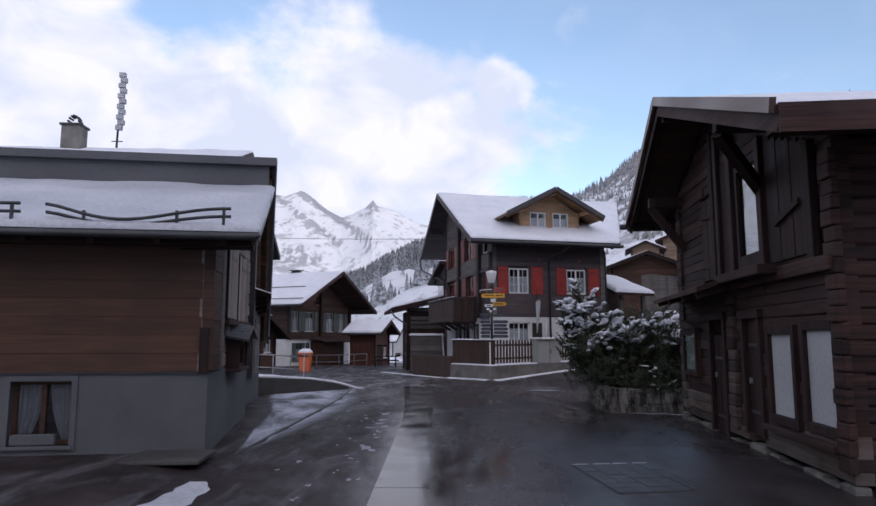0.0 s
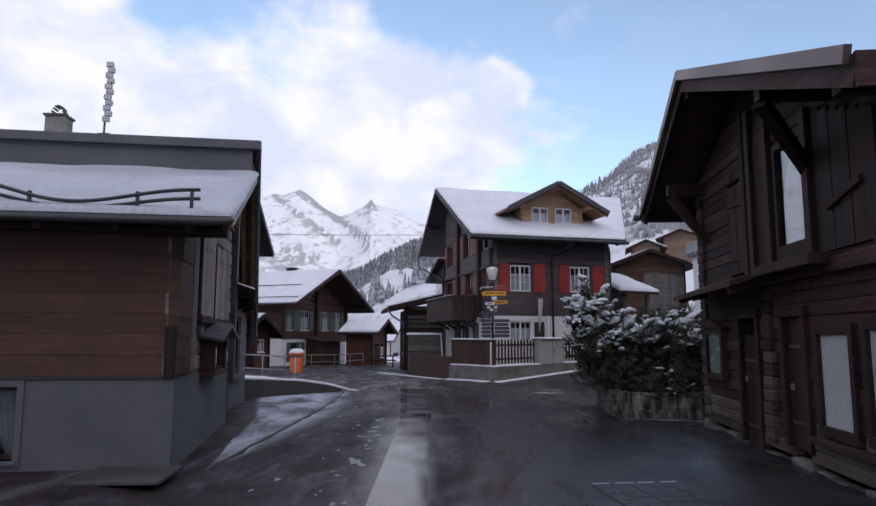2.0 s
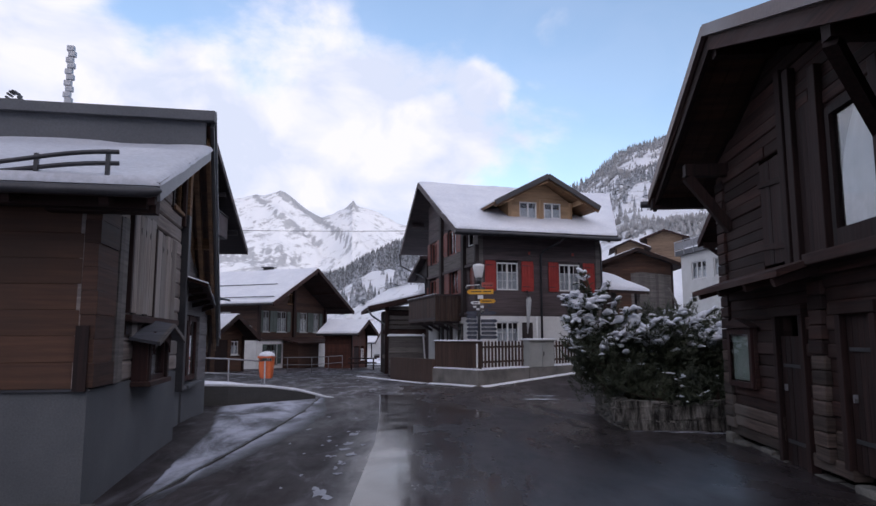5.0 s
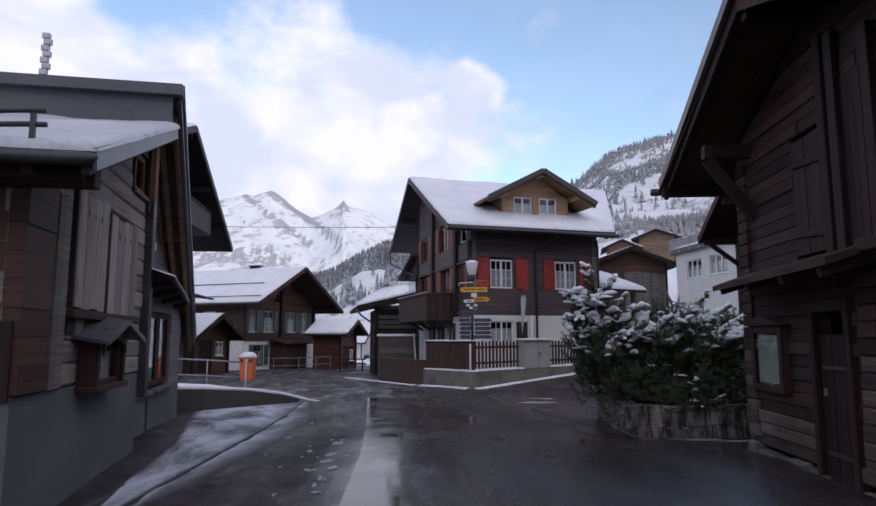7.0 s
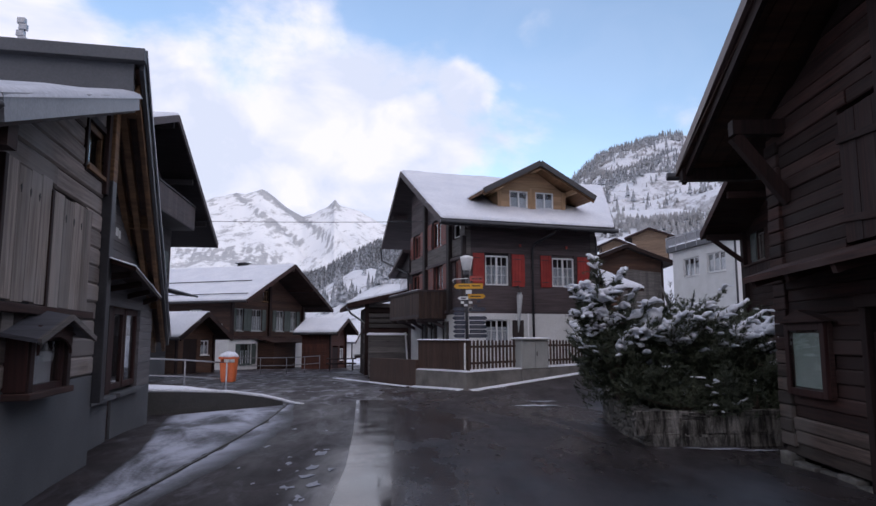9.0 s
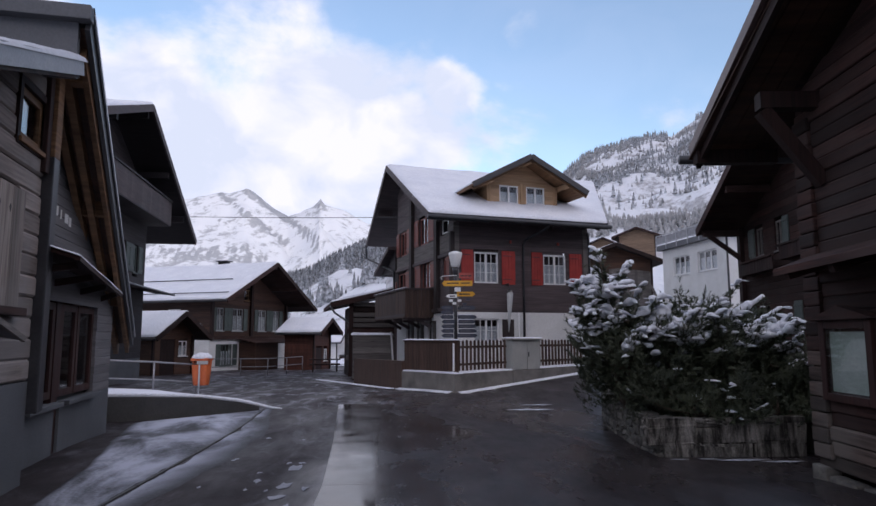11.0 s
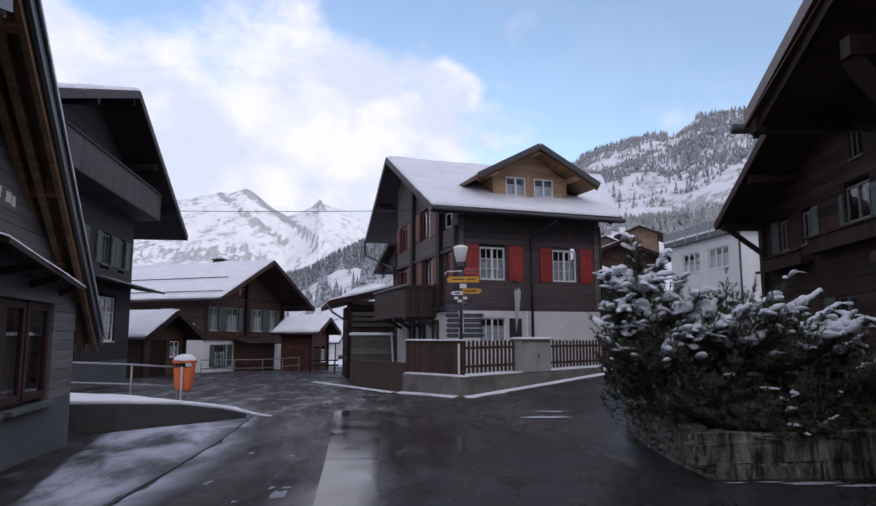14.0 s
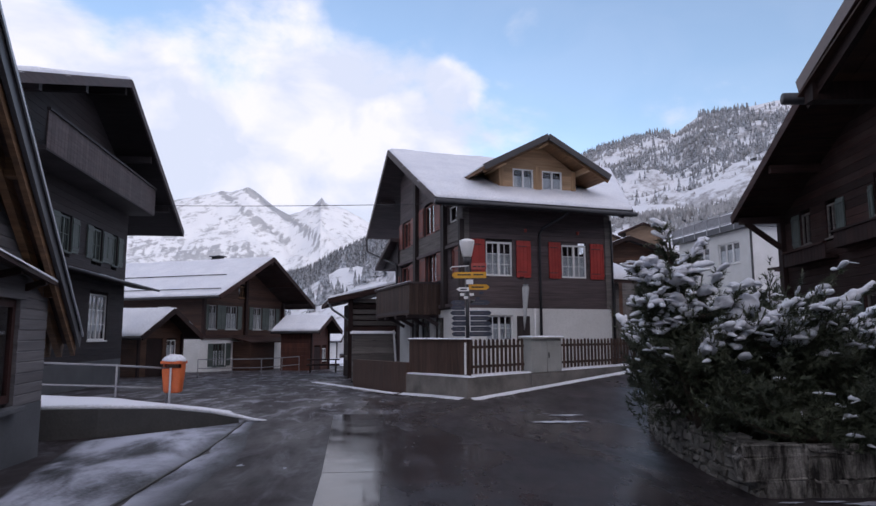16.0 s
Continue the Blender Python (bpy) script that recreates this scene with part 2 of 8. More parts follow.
def dusted(name, ground_a, ground_b, cover=0.5, size=1.2, stretch=(1, 0.4, 1), snow=(0.72, 0.74, 0.8), soft=0.06, thinning=False):
    """Snow lying in patches on a wet hard ground."""
    m, n, l, b = material(name)
    big = noise_tex(n, l, stretch, size, 6, 0.6, distort=0.4)
    fine = noise_tex(n, l, (1, 1, 1), 26, 4)
    add = n.new("ShaderNodeMath")
    l.new(big, add.inputs[0])
    l.new(remap(n, l, fine, 0.2, 0.8, -0.025, 0.025), add.inputs[1])
    mask = remap(n, l, add.outputs[0], 0.68 - soft - cover * 0.3, 0.68 + soft - cover * 0.3, 0, 1, True)
    if thinning:
        # the cover thins out towards the edges of the patch
        att, mul = n.new("ShaderNodeAttribute"), n.new("ShaderNodeMath")
        att.attribute_name = "cover"
        mul.operation = "MULTIPLY"
        l.new(mask, mul.inputs[0])
        l.new(att.outputs["Fac"], mul.inputs[1])
        mask = mul.outputs[0]
    low = ramp(n, l, fine, ((0.3, ground_a), (0.7, ground_b)))
    l.new(mixed(n, l, mask, low, snow), b.inputs["Base Color"])
    l.new(remap(n, l, mask, 0, 1, 0.6, 0.75), b.inputs["Roughness"])
    b.inputs["Specular IOR Level"].default_value = 0.2
    bumped(n, l, b, add.outputs[0], 0.4, 0.03)
    return m


def snow_rock(name, rock_a, rock_b, size, lean, bias, streak=(1, 1, 1), snow=(0.8, 0.82, 0.86), distort=0.5):
    """Snow slopes broken by rock where the ground is steep."""
    m, n, l, b = material(name)
    geo, sep = n.new("ShaderNodeNewGeometry"), n.new("ShaderNodeSeparateXYZ")
    l.new(geo.outputs["Normal"], sep.inputs[0])
    nz = noise_tex(n, l, streak, size, 9, 0.66, distort=distort)
    nz2 = noise_tex(n, l, (1, 1, 1), size * 5, 6, 0.65)
    a1, a2 = n.new("ShaderNodeMath"), n.new("ShaderNodeMath")
    a1.operation, a2.operation = "MULTIPLY_ADD", "MULTIPLY_ADD"
    l.new(sep.outputs["Z"], a1.inputs[0])
    a1.inputs[1].default_value = lean
    l.new(nz, a1.inputs[2])
    l.new(nz2, a2.inputs[0])
    a2.inputs[1].default_value = 0.35
    l.new(a1.outputs[0], a2.inputs[2])
    mask = remap(n, l, a2.outputs[0], bias, bias + 0.16, 0, 1, True)
    l.new(mixed(n, l, mask, ramp(n, l, nz2, ((0.3, rock_a), (0.7, rock_b))), snow), b.inputs["Base Color"])
    b.inputs["Roughness"].default_value = 0.8
    b.inputs["Specular IOR Level"].default_value = 0.1
    bumped(n, l, b, nz2, 0.5, 4.0)
    return m


def banded_mountain(name, rock_a, rock_b, snow):
    """Far snow slopes crossed by slanting bands of rock, thinner snow low down."""
    m, n, l, b = material(name)
    tc, turn, fit = n.new("ShaderNodeTexCoord"), n.new("ShaderNodeMapping"), n.new("ShaderNodeMapping")
    turn.inputs["Rotation"].default_value = (0, radians(38), 0)
    fit.inputs["Scale"].default_value = (0.0028, 0.003, 0.018)
    l.new(tc.outputs["Object"], turn.inputs[0])
    l.new(turn.outputs[0], fit.inputs[0])
    band = n.new("ShaderNodeTexNoise")
    band.inputs["Scale"].default_value, band.inputs["Detail"].default_value, band.inputs["Roughness"].default_value = 1.0, 9.0, 0.62
    l.new(fit.outputs[0], band.inputs["Vector"])
    speck = noise_tex(n, l, (1, 1, 1), 0.02, 10, 0.78)
    sep = n.new("ShaderNodeSeparateXYZ")
    l.new(tc.outputs["Object"], sep.inputs[0])
    low = remap(n, l, sep.outputs["Z"], 120, 360, 0.09, 0.0, True)
    a1, a2 = n.new("ShaderNodeMath"), n.new("ShaderNodeMath")
    a1.operation = "MULTIPLY_ADD"
    l.new(speck, a1.inputs[0])
    a1.inputs[1].default_value = 1.0
    half = n.new("ShaderNodeMath")
    half.operation, half.inputs[1].default_value = "MULTIPLY", 0.5
    l.new(band.outputs["Fac"], half.inputs[0])
    l.new(half.outputs[0], a1.inputs[2])
    l.new(a1.outputs[0], a2.inputs[0])
    l.new(low, a2.inputs[1])
    att, a3 = n.new("ShaderNodeAttribute"), n.new("ShaderNodeMath")
    att.attribute_name = "rock"
    a3.operation = "MULTIPLY_ADD"
    l.new(att.outputs["Fac"], a3.inputs[0])
    a3.inputs[1].default_value = 0.33
    l.new(a2.outputs[0], a3.inputs[2])
    mask = remap(n, l, a3.outputs[0], 0.765, 0.89, 0, 0.9, True)
    l.new(mixed(n, l, mask, snow, ramp(n, l, speck, ((0.3, rock_a), (0.7, rock_b)))), b.inputs["Base Color"])
    b.inputs["Roughness"].default_value = 0.85
    b.inputs["Specular IOR Level"].default_value = 0.08
    bumped(n, l, b, speck, 0.4, 5.0)
    return m


def streaked(name, dark, pale):
    """Old stonework with broad vertical streaks of damp and lime."""
    m, n, l, b = material(name)
    run = noise_tex(n, l, (5, 5, 0.9), 1.0, 7, 0.68, distort=0.6)
    broad = noise_tex(n, l, (1, 1, 1), 3.2, 5, 0.6)
    grit = noise_tex(n, l, (1, 1, 1), 45, 4)
    col = ramp(n, l, run, ((0.42, dark), (0.6, pale)))
    col = scaled(n, l, col, remap(n, l, broad, 0.3, 0.7, 0.6, 1.3))
    col = scaled(n, l, col, remap(n, l, grit, 0.3, 0.7, 0.75, 1.25))
    l.new(col, b.inputs["Base Color"])
    b.inputs["Roughness"].default_value = 0.85
    b.inputs["Specular IOR Level"].default_value = 0.25
    bumped(n, l, b, grit, 0.6, 0.02)
    return m


def snowy_green(name, green_a, green_b, lo, hi, size):
    """Dark needles with snow on what faces the sky."""
    m, n, l, b = material(name)
    geo, sep = n.new("ShaderNodeNewGeometry"), n.new("ShaderNodeSeparateXYZ")
    l.new(geo.outputs["Normal"], sep.inputs[0])
    nz = noise_tex(n, l, (1, 1, 1), size, 4, 0.6)
    a1 = n.new("ShaderNodeMath")
    a1.operation = "MULTIPLY_ADD"
    l.new(nz, a1.inputs[0])
    a1.inputs[1].default_value = 1.2
    l.new(sep.outputs["Z"], a1.inputs[2])
    mask = remap(n, l, a1.outputs[0], lo, hi, 0, 1, True)
    l.new(mixed(n, l, mask, ramp(n, l, nz, ((0.3, green_a), (0.7, green_b))), (0.7, 0.73, 0.78)), b.inputs["Base Color"])
    b.inputs["Roughness"].default_value = 0.8
    b.inputs["Specular IOR Level"].default_value = 0.15
    return m


M = {
    "snow": surface("snow", (0.64, 0.66, 0.715), (0.75, 0.765, 0.805), 1.2, (0.6, 0.8), fine=18, bump=0.25, depth=0.02),
    "snow_thin": surface("thin_wet_snow", (0.36, 0.375, 0.42), (0.5, 0.515, 0.56), 0.8, (0.5, 0.7), fine=18, bump=0.25, depth=0.02),
    "asphalt": wet_asphalt(),
    "concrete_strip": surface("wet_concrete", (0.034, 0.032, 0.034), (0.07, 0.067, 0.07), 1.6, (0.05, 0.2), fine=50, bump=0.05, depth=0.003),
    "ramp": dusted("snow_dusted_concrete", (0.02, 0.02, 0.022), (0.05, 0.05, 0.055), 0.66, 1.1, (1.0, 0.4, 1), (0.46, 0.48, 0.56), 0.13, True),
    "ramp_slush": surface("old_wet_snow", (0.16, 0.165, 0.19), (0.3, 0.31, 0.35), 2.5, (0.5, 0.7), fine=30, bump=0.3, depth=0.01),
    "verge_snow": dusted("snow_dusted_verge", (0.05, 0.05, 0.045), (0.11, 0.1, 0.09), 0.95, 0.5),
    "plaster_grey": surface("grey_render", (0.07, 0.074, 0.081), (0.118, 0.123, 0.131), 1.1, (0.75, 0.9), fine=55, bump=0.3, depth=0.006),
    "plaster_white": surface("white_render", (0.62, 0.62, 0.6), (0.72, 0.72, 0.71), 1.4, (0.75, 0.9), fine=45, bump=0.25, depth=0.006),
    "concrete": surface("stained_concrete", (0.1, 0.094, 0.086), (0.235, 0.22, 0.2), 1.8, (0.7, 0.9), fine=30, bump=0.35, depth=0.01),
    "concrete_dark": surface("damp_concrete", (0.035, 0.035, 0.034), (0.075, 0.073, 0.068), 1.3, (0.5, 0.8), fine=25, bump=0.4, depth=0.01),
    "wood_brown": wood("larch_boards", (0.058, 0.03, 0.02), (0.112, 0.056, 0.035), "h", 0.65, 0.2, (0.062, 0.036, 0.026)),
    "wood_mid": wood("brown_chalet_boards", (0.036, 0.019, 0.014), (0.088, 0.045, 0.031), "h", 0.65, 0.25),
    "wood_grey": wood("weathered_boards", (0.11, 0.088, 0.08), (0.31, 0.262, 0.238), "h", 0.75, 0.3, (0.25, 0.232, 0.225)),
    "siding": wood("grey_stained_siding", (0.12, 0.115, 0.12), (0.18, 0.172, 0.175), "h", 0.7, 0.1),
    "wood_grey_v": wood("weathered_shutter_boards", (0.12, 0.098, 0.088), (0.37, 0.318, 0.285), "v", 0.75, 0.25, (0.29, 0.27, 0.258)),
    "wood_dark": wood("old_log_wood", (0.009, 0.0052, 0.0048), (0.058, 0.026, 0.021), "h", 0.75, 0.5, (0.046, 0.029, 0.026)),
    "wood_worn": wood("worn_sill_logs", (0.03, 0.021, 0.0175), (0.12, 0.088, 0.074), "h", 0.8, 0.5, (0.105, 0.092, 0.082)),
    "wood_dark_v": wood("old_dark_boards", (0.0095, 0.0048, 0.0044), (0.038, 0.018, 0.0155), "v", 0.7, 0.3),
    "wood_black": wood("black_stained_boards", (0.056, 0.043, 0.044), (0.115, 0.09, 0.092), "h", 0.65, 0.15),
    "wood_char": wood("charred_chalet_boards", (0.02, 0.016, 0.0175), (0.042, 0.034, 0.036), "h", 0.65, 0.15),
    "wood_black_v": wood("black_stained_posts", (0.026, 0.02, 0.02), (0.058, 0.045, 0.043), "v", 0.65, 0.2),
    "wood_bay": wood("damp_grey_shingle", (0.03, 0.03, 0.036), (0.1, 0.1, 0.115), "h", 0.5, 0.2),
    "wood_maroon": wood("dark_maroon_frames", (0.022, 0.009, 0.008), (0.05, 0.02, 0.017), "v", 0.55, 0.15),
    "wood_panel": wood("grey_weathered_panel", (0.085, 0.078, 0.074), (0.19, 0.17, 0.158), "h", 0.75, 0.2),
    "wood_light": wood("fresh_larch", (0.33, 0.205, 0.115), (0.52, 0.35, 0.21), "h", 0.55, 0.12),
    "wood_light_v": wood("fresh_larch_posts", (0.3, 0.185, 0.1), (0.47, 0.31, 0.18), "v", 0.55, 0.12),
    "wood_pale": wood("pale_larch_boards", (0.16, 0.105, 0.068), (0.3, 0.21, 0.145), "h", 0.65, 0.15),
    "wood_rafter": wood("roof_timber", (0.1, 0.052, 0.026), (0.22, 0.125, 0.065), "h", 0.65, 0.2),
    "wood_fence": wood("brown_fence_boards", (0.045, 0.028, 0.022), (0.105, 0.066, 0.052), "v", 0.65, 0.25),
    "wood_red_brown": wood("red_brown_boards", (0.055, 0.02, 0.014), (0.12, 0.044, 0.029), "v", 0.6, 0.2),
    "log_end": surface("log_ends", (0.04, 0.024, 0.016), (0.11, 0.07, 0.048), 3.0, (0.7, 0.9), fine=60, bump=0.5, depth=0.01, vary=0.4),
    "roof_dark": surface("dark_roofing", (0.035, 0.034, 0.036), (0.07, 0.066, 0.068), 1.3, (0.5, 0.75), fine=30, bump=0.2, depth=0.006),
    "fascia_grey": surface("grey_painted_fascia", (0.066, 0.07, 0.079), (0.1, 0.104, 0.113), 0.8, (0.45, 0.6), fine=40, bump=0.08, depth=0.003),
    "fascia_brown": surface("brown_sheet_metal", (0.1, 0.07, 0.062), (0.165, 0.12, 0.108), 0.9, (0.35, 0.55), metal=0.2, fine=30, bump=0.08, depth=0.003),
    "metal_dark": surface("dark_sheet_metal", (0.03, 0.03, 0.034), (0.06, 0.06, 0.065), 2.0, (0.35, 0.5), metal=0.3, fine=30, bump=0.06, depth=0.002),
    "metal_grey": surface("galvanised_steel", (0.32, 0.33, 0.35), (0.45, 0.46, 0.48), 4.0, (0.35, 0.5), metal=0.7, fine=40, bump=0.05, depth=0.002),
    "metal_rail": surface("dull_galvanised_tube", (0.2, 0.2, 0.215), (0.3, 0.3, 0.315), 4.0, (0.45, 0.6), metal=0.4, fine=40, bump=0.05, depth=0.002),
    "white_paint": surface("white_paint", (0.7, 0.7, 0.69), (0.8, 0.8, 0.79), 3.0, (0.4, 0.5), fine=60, bump=0.05, depth=0.002),
    "panel_pale": surface("pale_blind_panel", (0.36, 0.37, 0.37), (0.44, 0.45, 0.45), 1.2, (0.4, 0.6), fine=25, bump=0.06, depth=0.003),
    "cabinet_grey": surface("grey_cabinet_paint", (0.33, 0.335, 0.315), (0.42, 0.425, 0.4), 2.0, (0.5, 0.6), fine=50, bump=0.08, depth=0.003),
    # white curtain cloth greyed by the dim room, that shade put into its colour
    "curtain_dim": surface("shade_dimmed_curtain", (0.2, 0.205, 0.225), (0.32, 0.325, 0.35), 4.0, (0.8, 0.95), fine=90, bump=0.2, depth=0.003),
    "curtain": surface("white_curtain", (0.55, 0.56, 0.58), (0.7, 0.7, 0.72), 4.0, (0.8, 0.95), fine=90, bump=0.2, depth=0.003),
    "shutter_red": surface("red_shutter_paint", (0.27, 0.022, 0.018), (0.38, 0.04, 0.03), 2.5, (0.45, 0.6), fine=40, bump=0.12, depth=0.003, vary=0.12),
    "shutter_green": surface("green_shutter_paint", (0.06, 0.08, 0.073), (0.105, 0.13, 0.12), 3.0, (0.5, 0.65), fine=40, bump=0.12, depth=0.003),
    "shutter_brown": surface("faded_red_brown_shutter", (0.17, 0.05, 0.04), (0.28, 0.1, 0.08), 2.5, (0.5, 0.7), fine=40, bump=0.12, depth=0.003, vary=0.15),
    "orange": surface("orange_plastic", (0.5, 0.1, 0.028), (0.62, 0.15, 0.045), 3.0, (0.35, 0.5), fine=40, bump=0.06, depth=0.002),
    "sign_yellow": surface("yellow_sign_enamel", (0.62, 0.3, 0.02), (0.75, 0.4, 0.03), 3.0, (0.35, 0.5), fine=30, bump=0.05, depth=0.002),
    "sign_black": surface("dark_sign_enamel", (0.025, 0.03, 0.045), (0.05, 0.055, 0.08), 3.0, (0.35, 0.5), fine=30, bump=0.05, depth=0.002),
    "sign_red": surface("red_sign_enamel", (0.3, 0.05, 0.04), (0.42, 0.08, 0.06), 3.0, (0.4, 0.5), fine=30, bump=0.05, depth=0.002),
    "ink": surface("black_ink", (0.015, 0.015, 0.015), (0.03, 0.03, 0.03), 3.0, (0.5, 0.6), fine=30, bump=0.05, depth=0.001),
    "paper_green": surface("faded_notice_paper", (0.36, 0.45, 0.36), (0.52, 0.55, 0.5), 2.2, (0.6, 0.8), fine=30, bump=0.05, depth=0.002),
    "stone": surface("planter_stone", (0.045, 0.042, 0.037), (0.17, 0.16, 0.142), 6.0, (0.75, 0.9), fine=22, bump=0.5, depth=0.02, vary=0.3),
    "stone_streaked": streaked("streaked_stone", (0.034, 0.031, 0.027), (0.32, 0.3, 0.27)),
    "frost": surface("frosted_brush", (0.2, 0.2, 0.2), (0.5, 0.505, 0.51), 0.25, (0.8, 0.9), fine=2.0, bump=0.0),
    "bark": surface("bark", (0.035, 0.025, 0.018), (0.09, 0.065, 0.045), 6.0, (0.8, 0.95), fine=40, bump=0.6, depth=0.02),
    "sett": surface("worn_sett", (0.018, 0.016, 0.017), (0.042, 0.038, 0.04), 3.0, (0.4, 0.6), fine=40, bump=0.2, depth=0.006, vary=0.2),
    "joint": surface("joint_grit", (0.035, 0.034, 0.035), (0.08, 0.078, 0.08), 6.0, (0.5, 0.8), fine=40, bump=0.2, depth=0.006),
    "soil": surface("dark_soil", (0.02, 0.017, 0.013), (0.05, 0.042, 0.033), 4.0, (0.85, 0.95), fine=30, bump=0.7, depth=0.03),
    "needles": surface("pine_needles", (0.022, 0.03, 0.016), (0.082, 0.094, 0.055), 2.2, (0.6, 0.8), fine=30, bump=0.0),
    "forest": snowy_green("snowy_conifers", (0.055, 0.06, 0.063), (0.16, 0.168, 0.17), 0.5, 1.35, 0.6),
    "mountain": banded_mountain("snowy_mountain", (0.22, 0.23, 0.255), (0.38, 0.395, 0.425), (0.68, 0.7, 0.745)),
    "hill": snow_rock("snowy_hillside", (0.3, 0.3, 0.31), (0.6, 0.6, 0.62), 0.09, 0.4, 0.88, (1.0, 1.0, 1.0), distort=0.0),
    "glass": glass(),
}
M["concrete_strip"].node_tree.nodes["Principled BSDF"].inputs["Specular IOR Level"].default_value = 0.22


# ---- mesh helpers ----
def part(name, bm, mat, parent=None, label="", kind="", smooth=False, fix=True):
    """Links bm as one mesh object under parent."""
    if fix:
        bmesh.ops.recalc_face_normals(bm, faces=bm.faces)
    me = bpy.data.meshes.new(name)
    bm.to_mesh(me)
    bm.free()
    for m in (mat if isinstance(mat, (list, tuple)) else [mat]):
        me.materials.append(m)
    if smooth:
        me.shade_smooth()
    ob = new(name, me)
    if parent is not None:
        ob.parent = parent
    return tagged(ob, label=label, kind=kind)


def thing(name, m, label, category, group="", kind=""):
    ob = new(name)
    ob.empty_display_size = 0.2
    ob.matrix_world = m
    return tagged(ob, label, category, group, kind)


def box(bm, x0, x1, y0, y1, z0, z1, m=None, bevel=0.0):
    """A box between the given limits, turned by m."""
    c = [(x, y, z) for x in (x0, x1) for y in (y0, y1) for z in (z0, z1)]
    v = [bm.verts.new(m @ Vector(p) if m else p) for p in c]
    fs = [bm.faces.new([v[i] for i in f]) for f in ((0, 1, 3, 2), (4, 6, 7, 5), (0, 4, 5, 1), (2, 3, 7, 6), (0, 2, 6, 4), (1, 5, 7, 3))]
    if bevel:
        bmesh.ops.bevel(bm, geom=list({e for f in fs for e in f.edges}), offset=bevel, segments=2, profile=0.6, affect="EDGES")


def prism(bm, poly, a, b, axis="x", m=None):
    """The polygon, given in the two other axes, drawn out from a to b along axis."""
    def at(p, q):
        r = Vector({"x": (q, p[0], p[1]), "y": (p[0], q, p[1]), "z": (p[0], p[1], q)}[axis])
        return m @ r if m else r
    n = len(poly)
    lo = [bm.verts.new(at(p, a)) for p in poly]
    hi = [bm.verts.new(at(p, b)) for p in poly]
    bm.faces.new(lo)
    bm.faces.new(hi[::-1])
    for i in range(n):
        bm.faces.new((lo[i], hi[i], hi[(i + 1) % n], lo[(i + 1) % n]))


def bar(bm, a, b, w, h=None):
    """A square bar from a to b, w wide and h high."""
    a, b = Vector(a), Vector(b)
    h = h or w
    d = b - a
    side = d.cross(Vector((0, 0, 1)))
    side = side.normalized() if side.length > 1e-5 else Vector((1, 0, 0))
    up = side.cross(d).normalized()
    v = [bm.verts.new(p + side * s * w / 2 + up * t * h / 2) for p in (a, b) for s, t in ((-1, -1), (1, -1), (1, 1), (-1, 1))]
    for f in ((0, 1, 2, 3), (7, 6, 5, 4), (0, 4, 5, 1), (1, 5, 6, 2), (2, 6, 7, 3), (3, 7, 4, 0)):
        bm.faces.new([v[i] for i in f])


def tube(bm, pts, r, seg=8):
    """A round tube along the points; r is one radius or one for each point."""
    pts = [Vector(p) for p in pts]
    rings = []
    for i, p in enumerate(pts):
        d = (pts[min(i + 1, len(pts) - 1)] - pts[max(i - 1, 0)]).normalized()
        s = d.cross(Vector((0, 0, 1)))
        s = s.normalized() if s.length > 1e-4 else Vector((1, 0, 0))
        u = s.cross(d).normalized()
        rr = r[i] if isinstance(r, (list, tuple)) else r
        rings.append([bm.verts.new(p + (s * math.cos(2 * math.pi * k / seg) + u * math.sin(2 * math.pi * k / seg)) * rr) for k in range(seg)])
    for a, b in zip(rings, rings[1:]):
        for k in range(seg):
            bm.faces.new((a[k], a[(k + 1) % seg], b[(k + 1) % seg], b[k]))
    bm.faces.new(rings[0][::-1])
    bm.faces.new(rings[-1])


def boxed(name, mat, parent, lim, label="", m=None, bevel=0.0):
    bm = bmesh.new()
    box(bm, *lim, m=m, bevel=bevel)
    return part(name, bm, mat, parent, label)


def prismed(name, mat, parent, poly, a, b, axis="x", label="", m=None):
    bm = bmesh.new()
    prism(bm, poly, a, b, axis, m)
    return part(name, bm, mat, parent, label)


def barred(name, mat, parent, a, b, w, h=None, label=""):
    bm = bmesh.new()
    bar(bm, a, b, w, h)
    return part(name, bm, mat, parent, label)


def tubed(name, mat, parent, pts, r, seg=10, label=""):
    bm = bmesh.new()
    tube(bm, pts, r, seg)
    return part(name, bm, mat, parent, label, smooth=True)


# a facade: s along the wall, d outwards, z up
def face_xp(x0):
    return Matrix(((0, 1, 0, x0), (1, 0, 0, 0), (0, 0, 1, 0), (0, 0, 0, 1)))


def face_xn(x0):
    return Matrix(((0, -1, 0, x0), (1, 0, 0, 0), (0, 0, 1, 0), (0, 0, 0, 1)))


def face_yn(y0):
    return Matrix(((1, 0, 0, 0), (0, -1, 0, y0), (0, 0, 1, 0), (0, 0, 0, 1)))


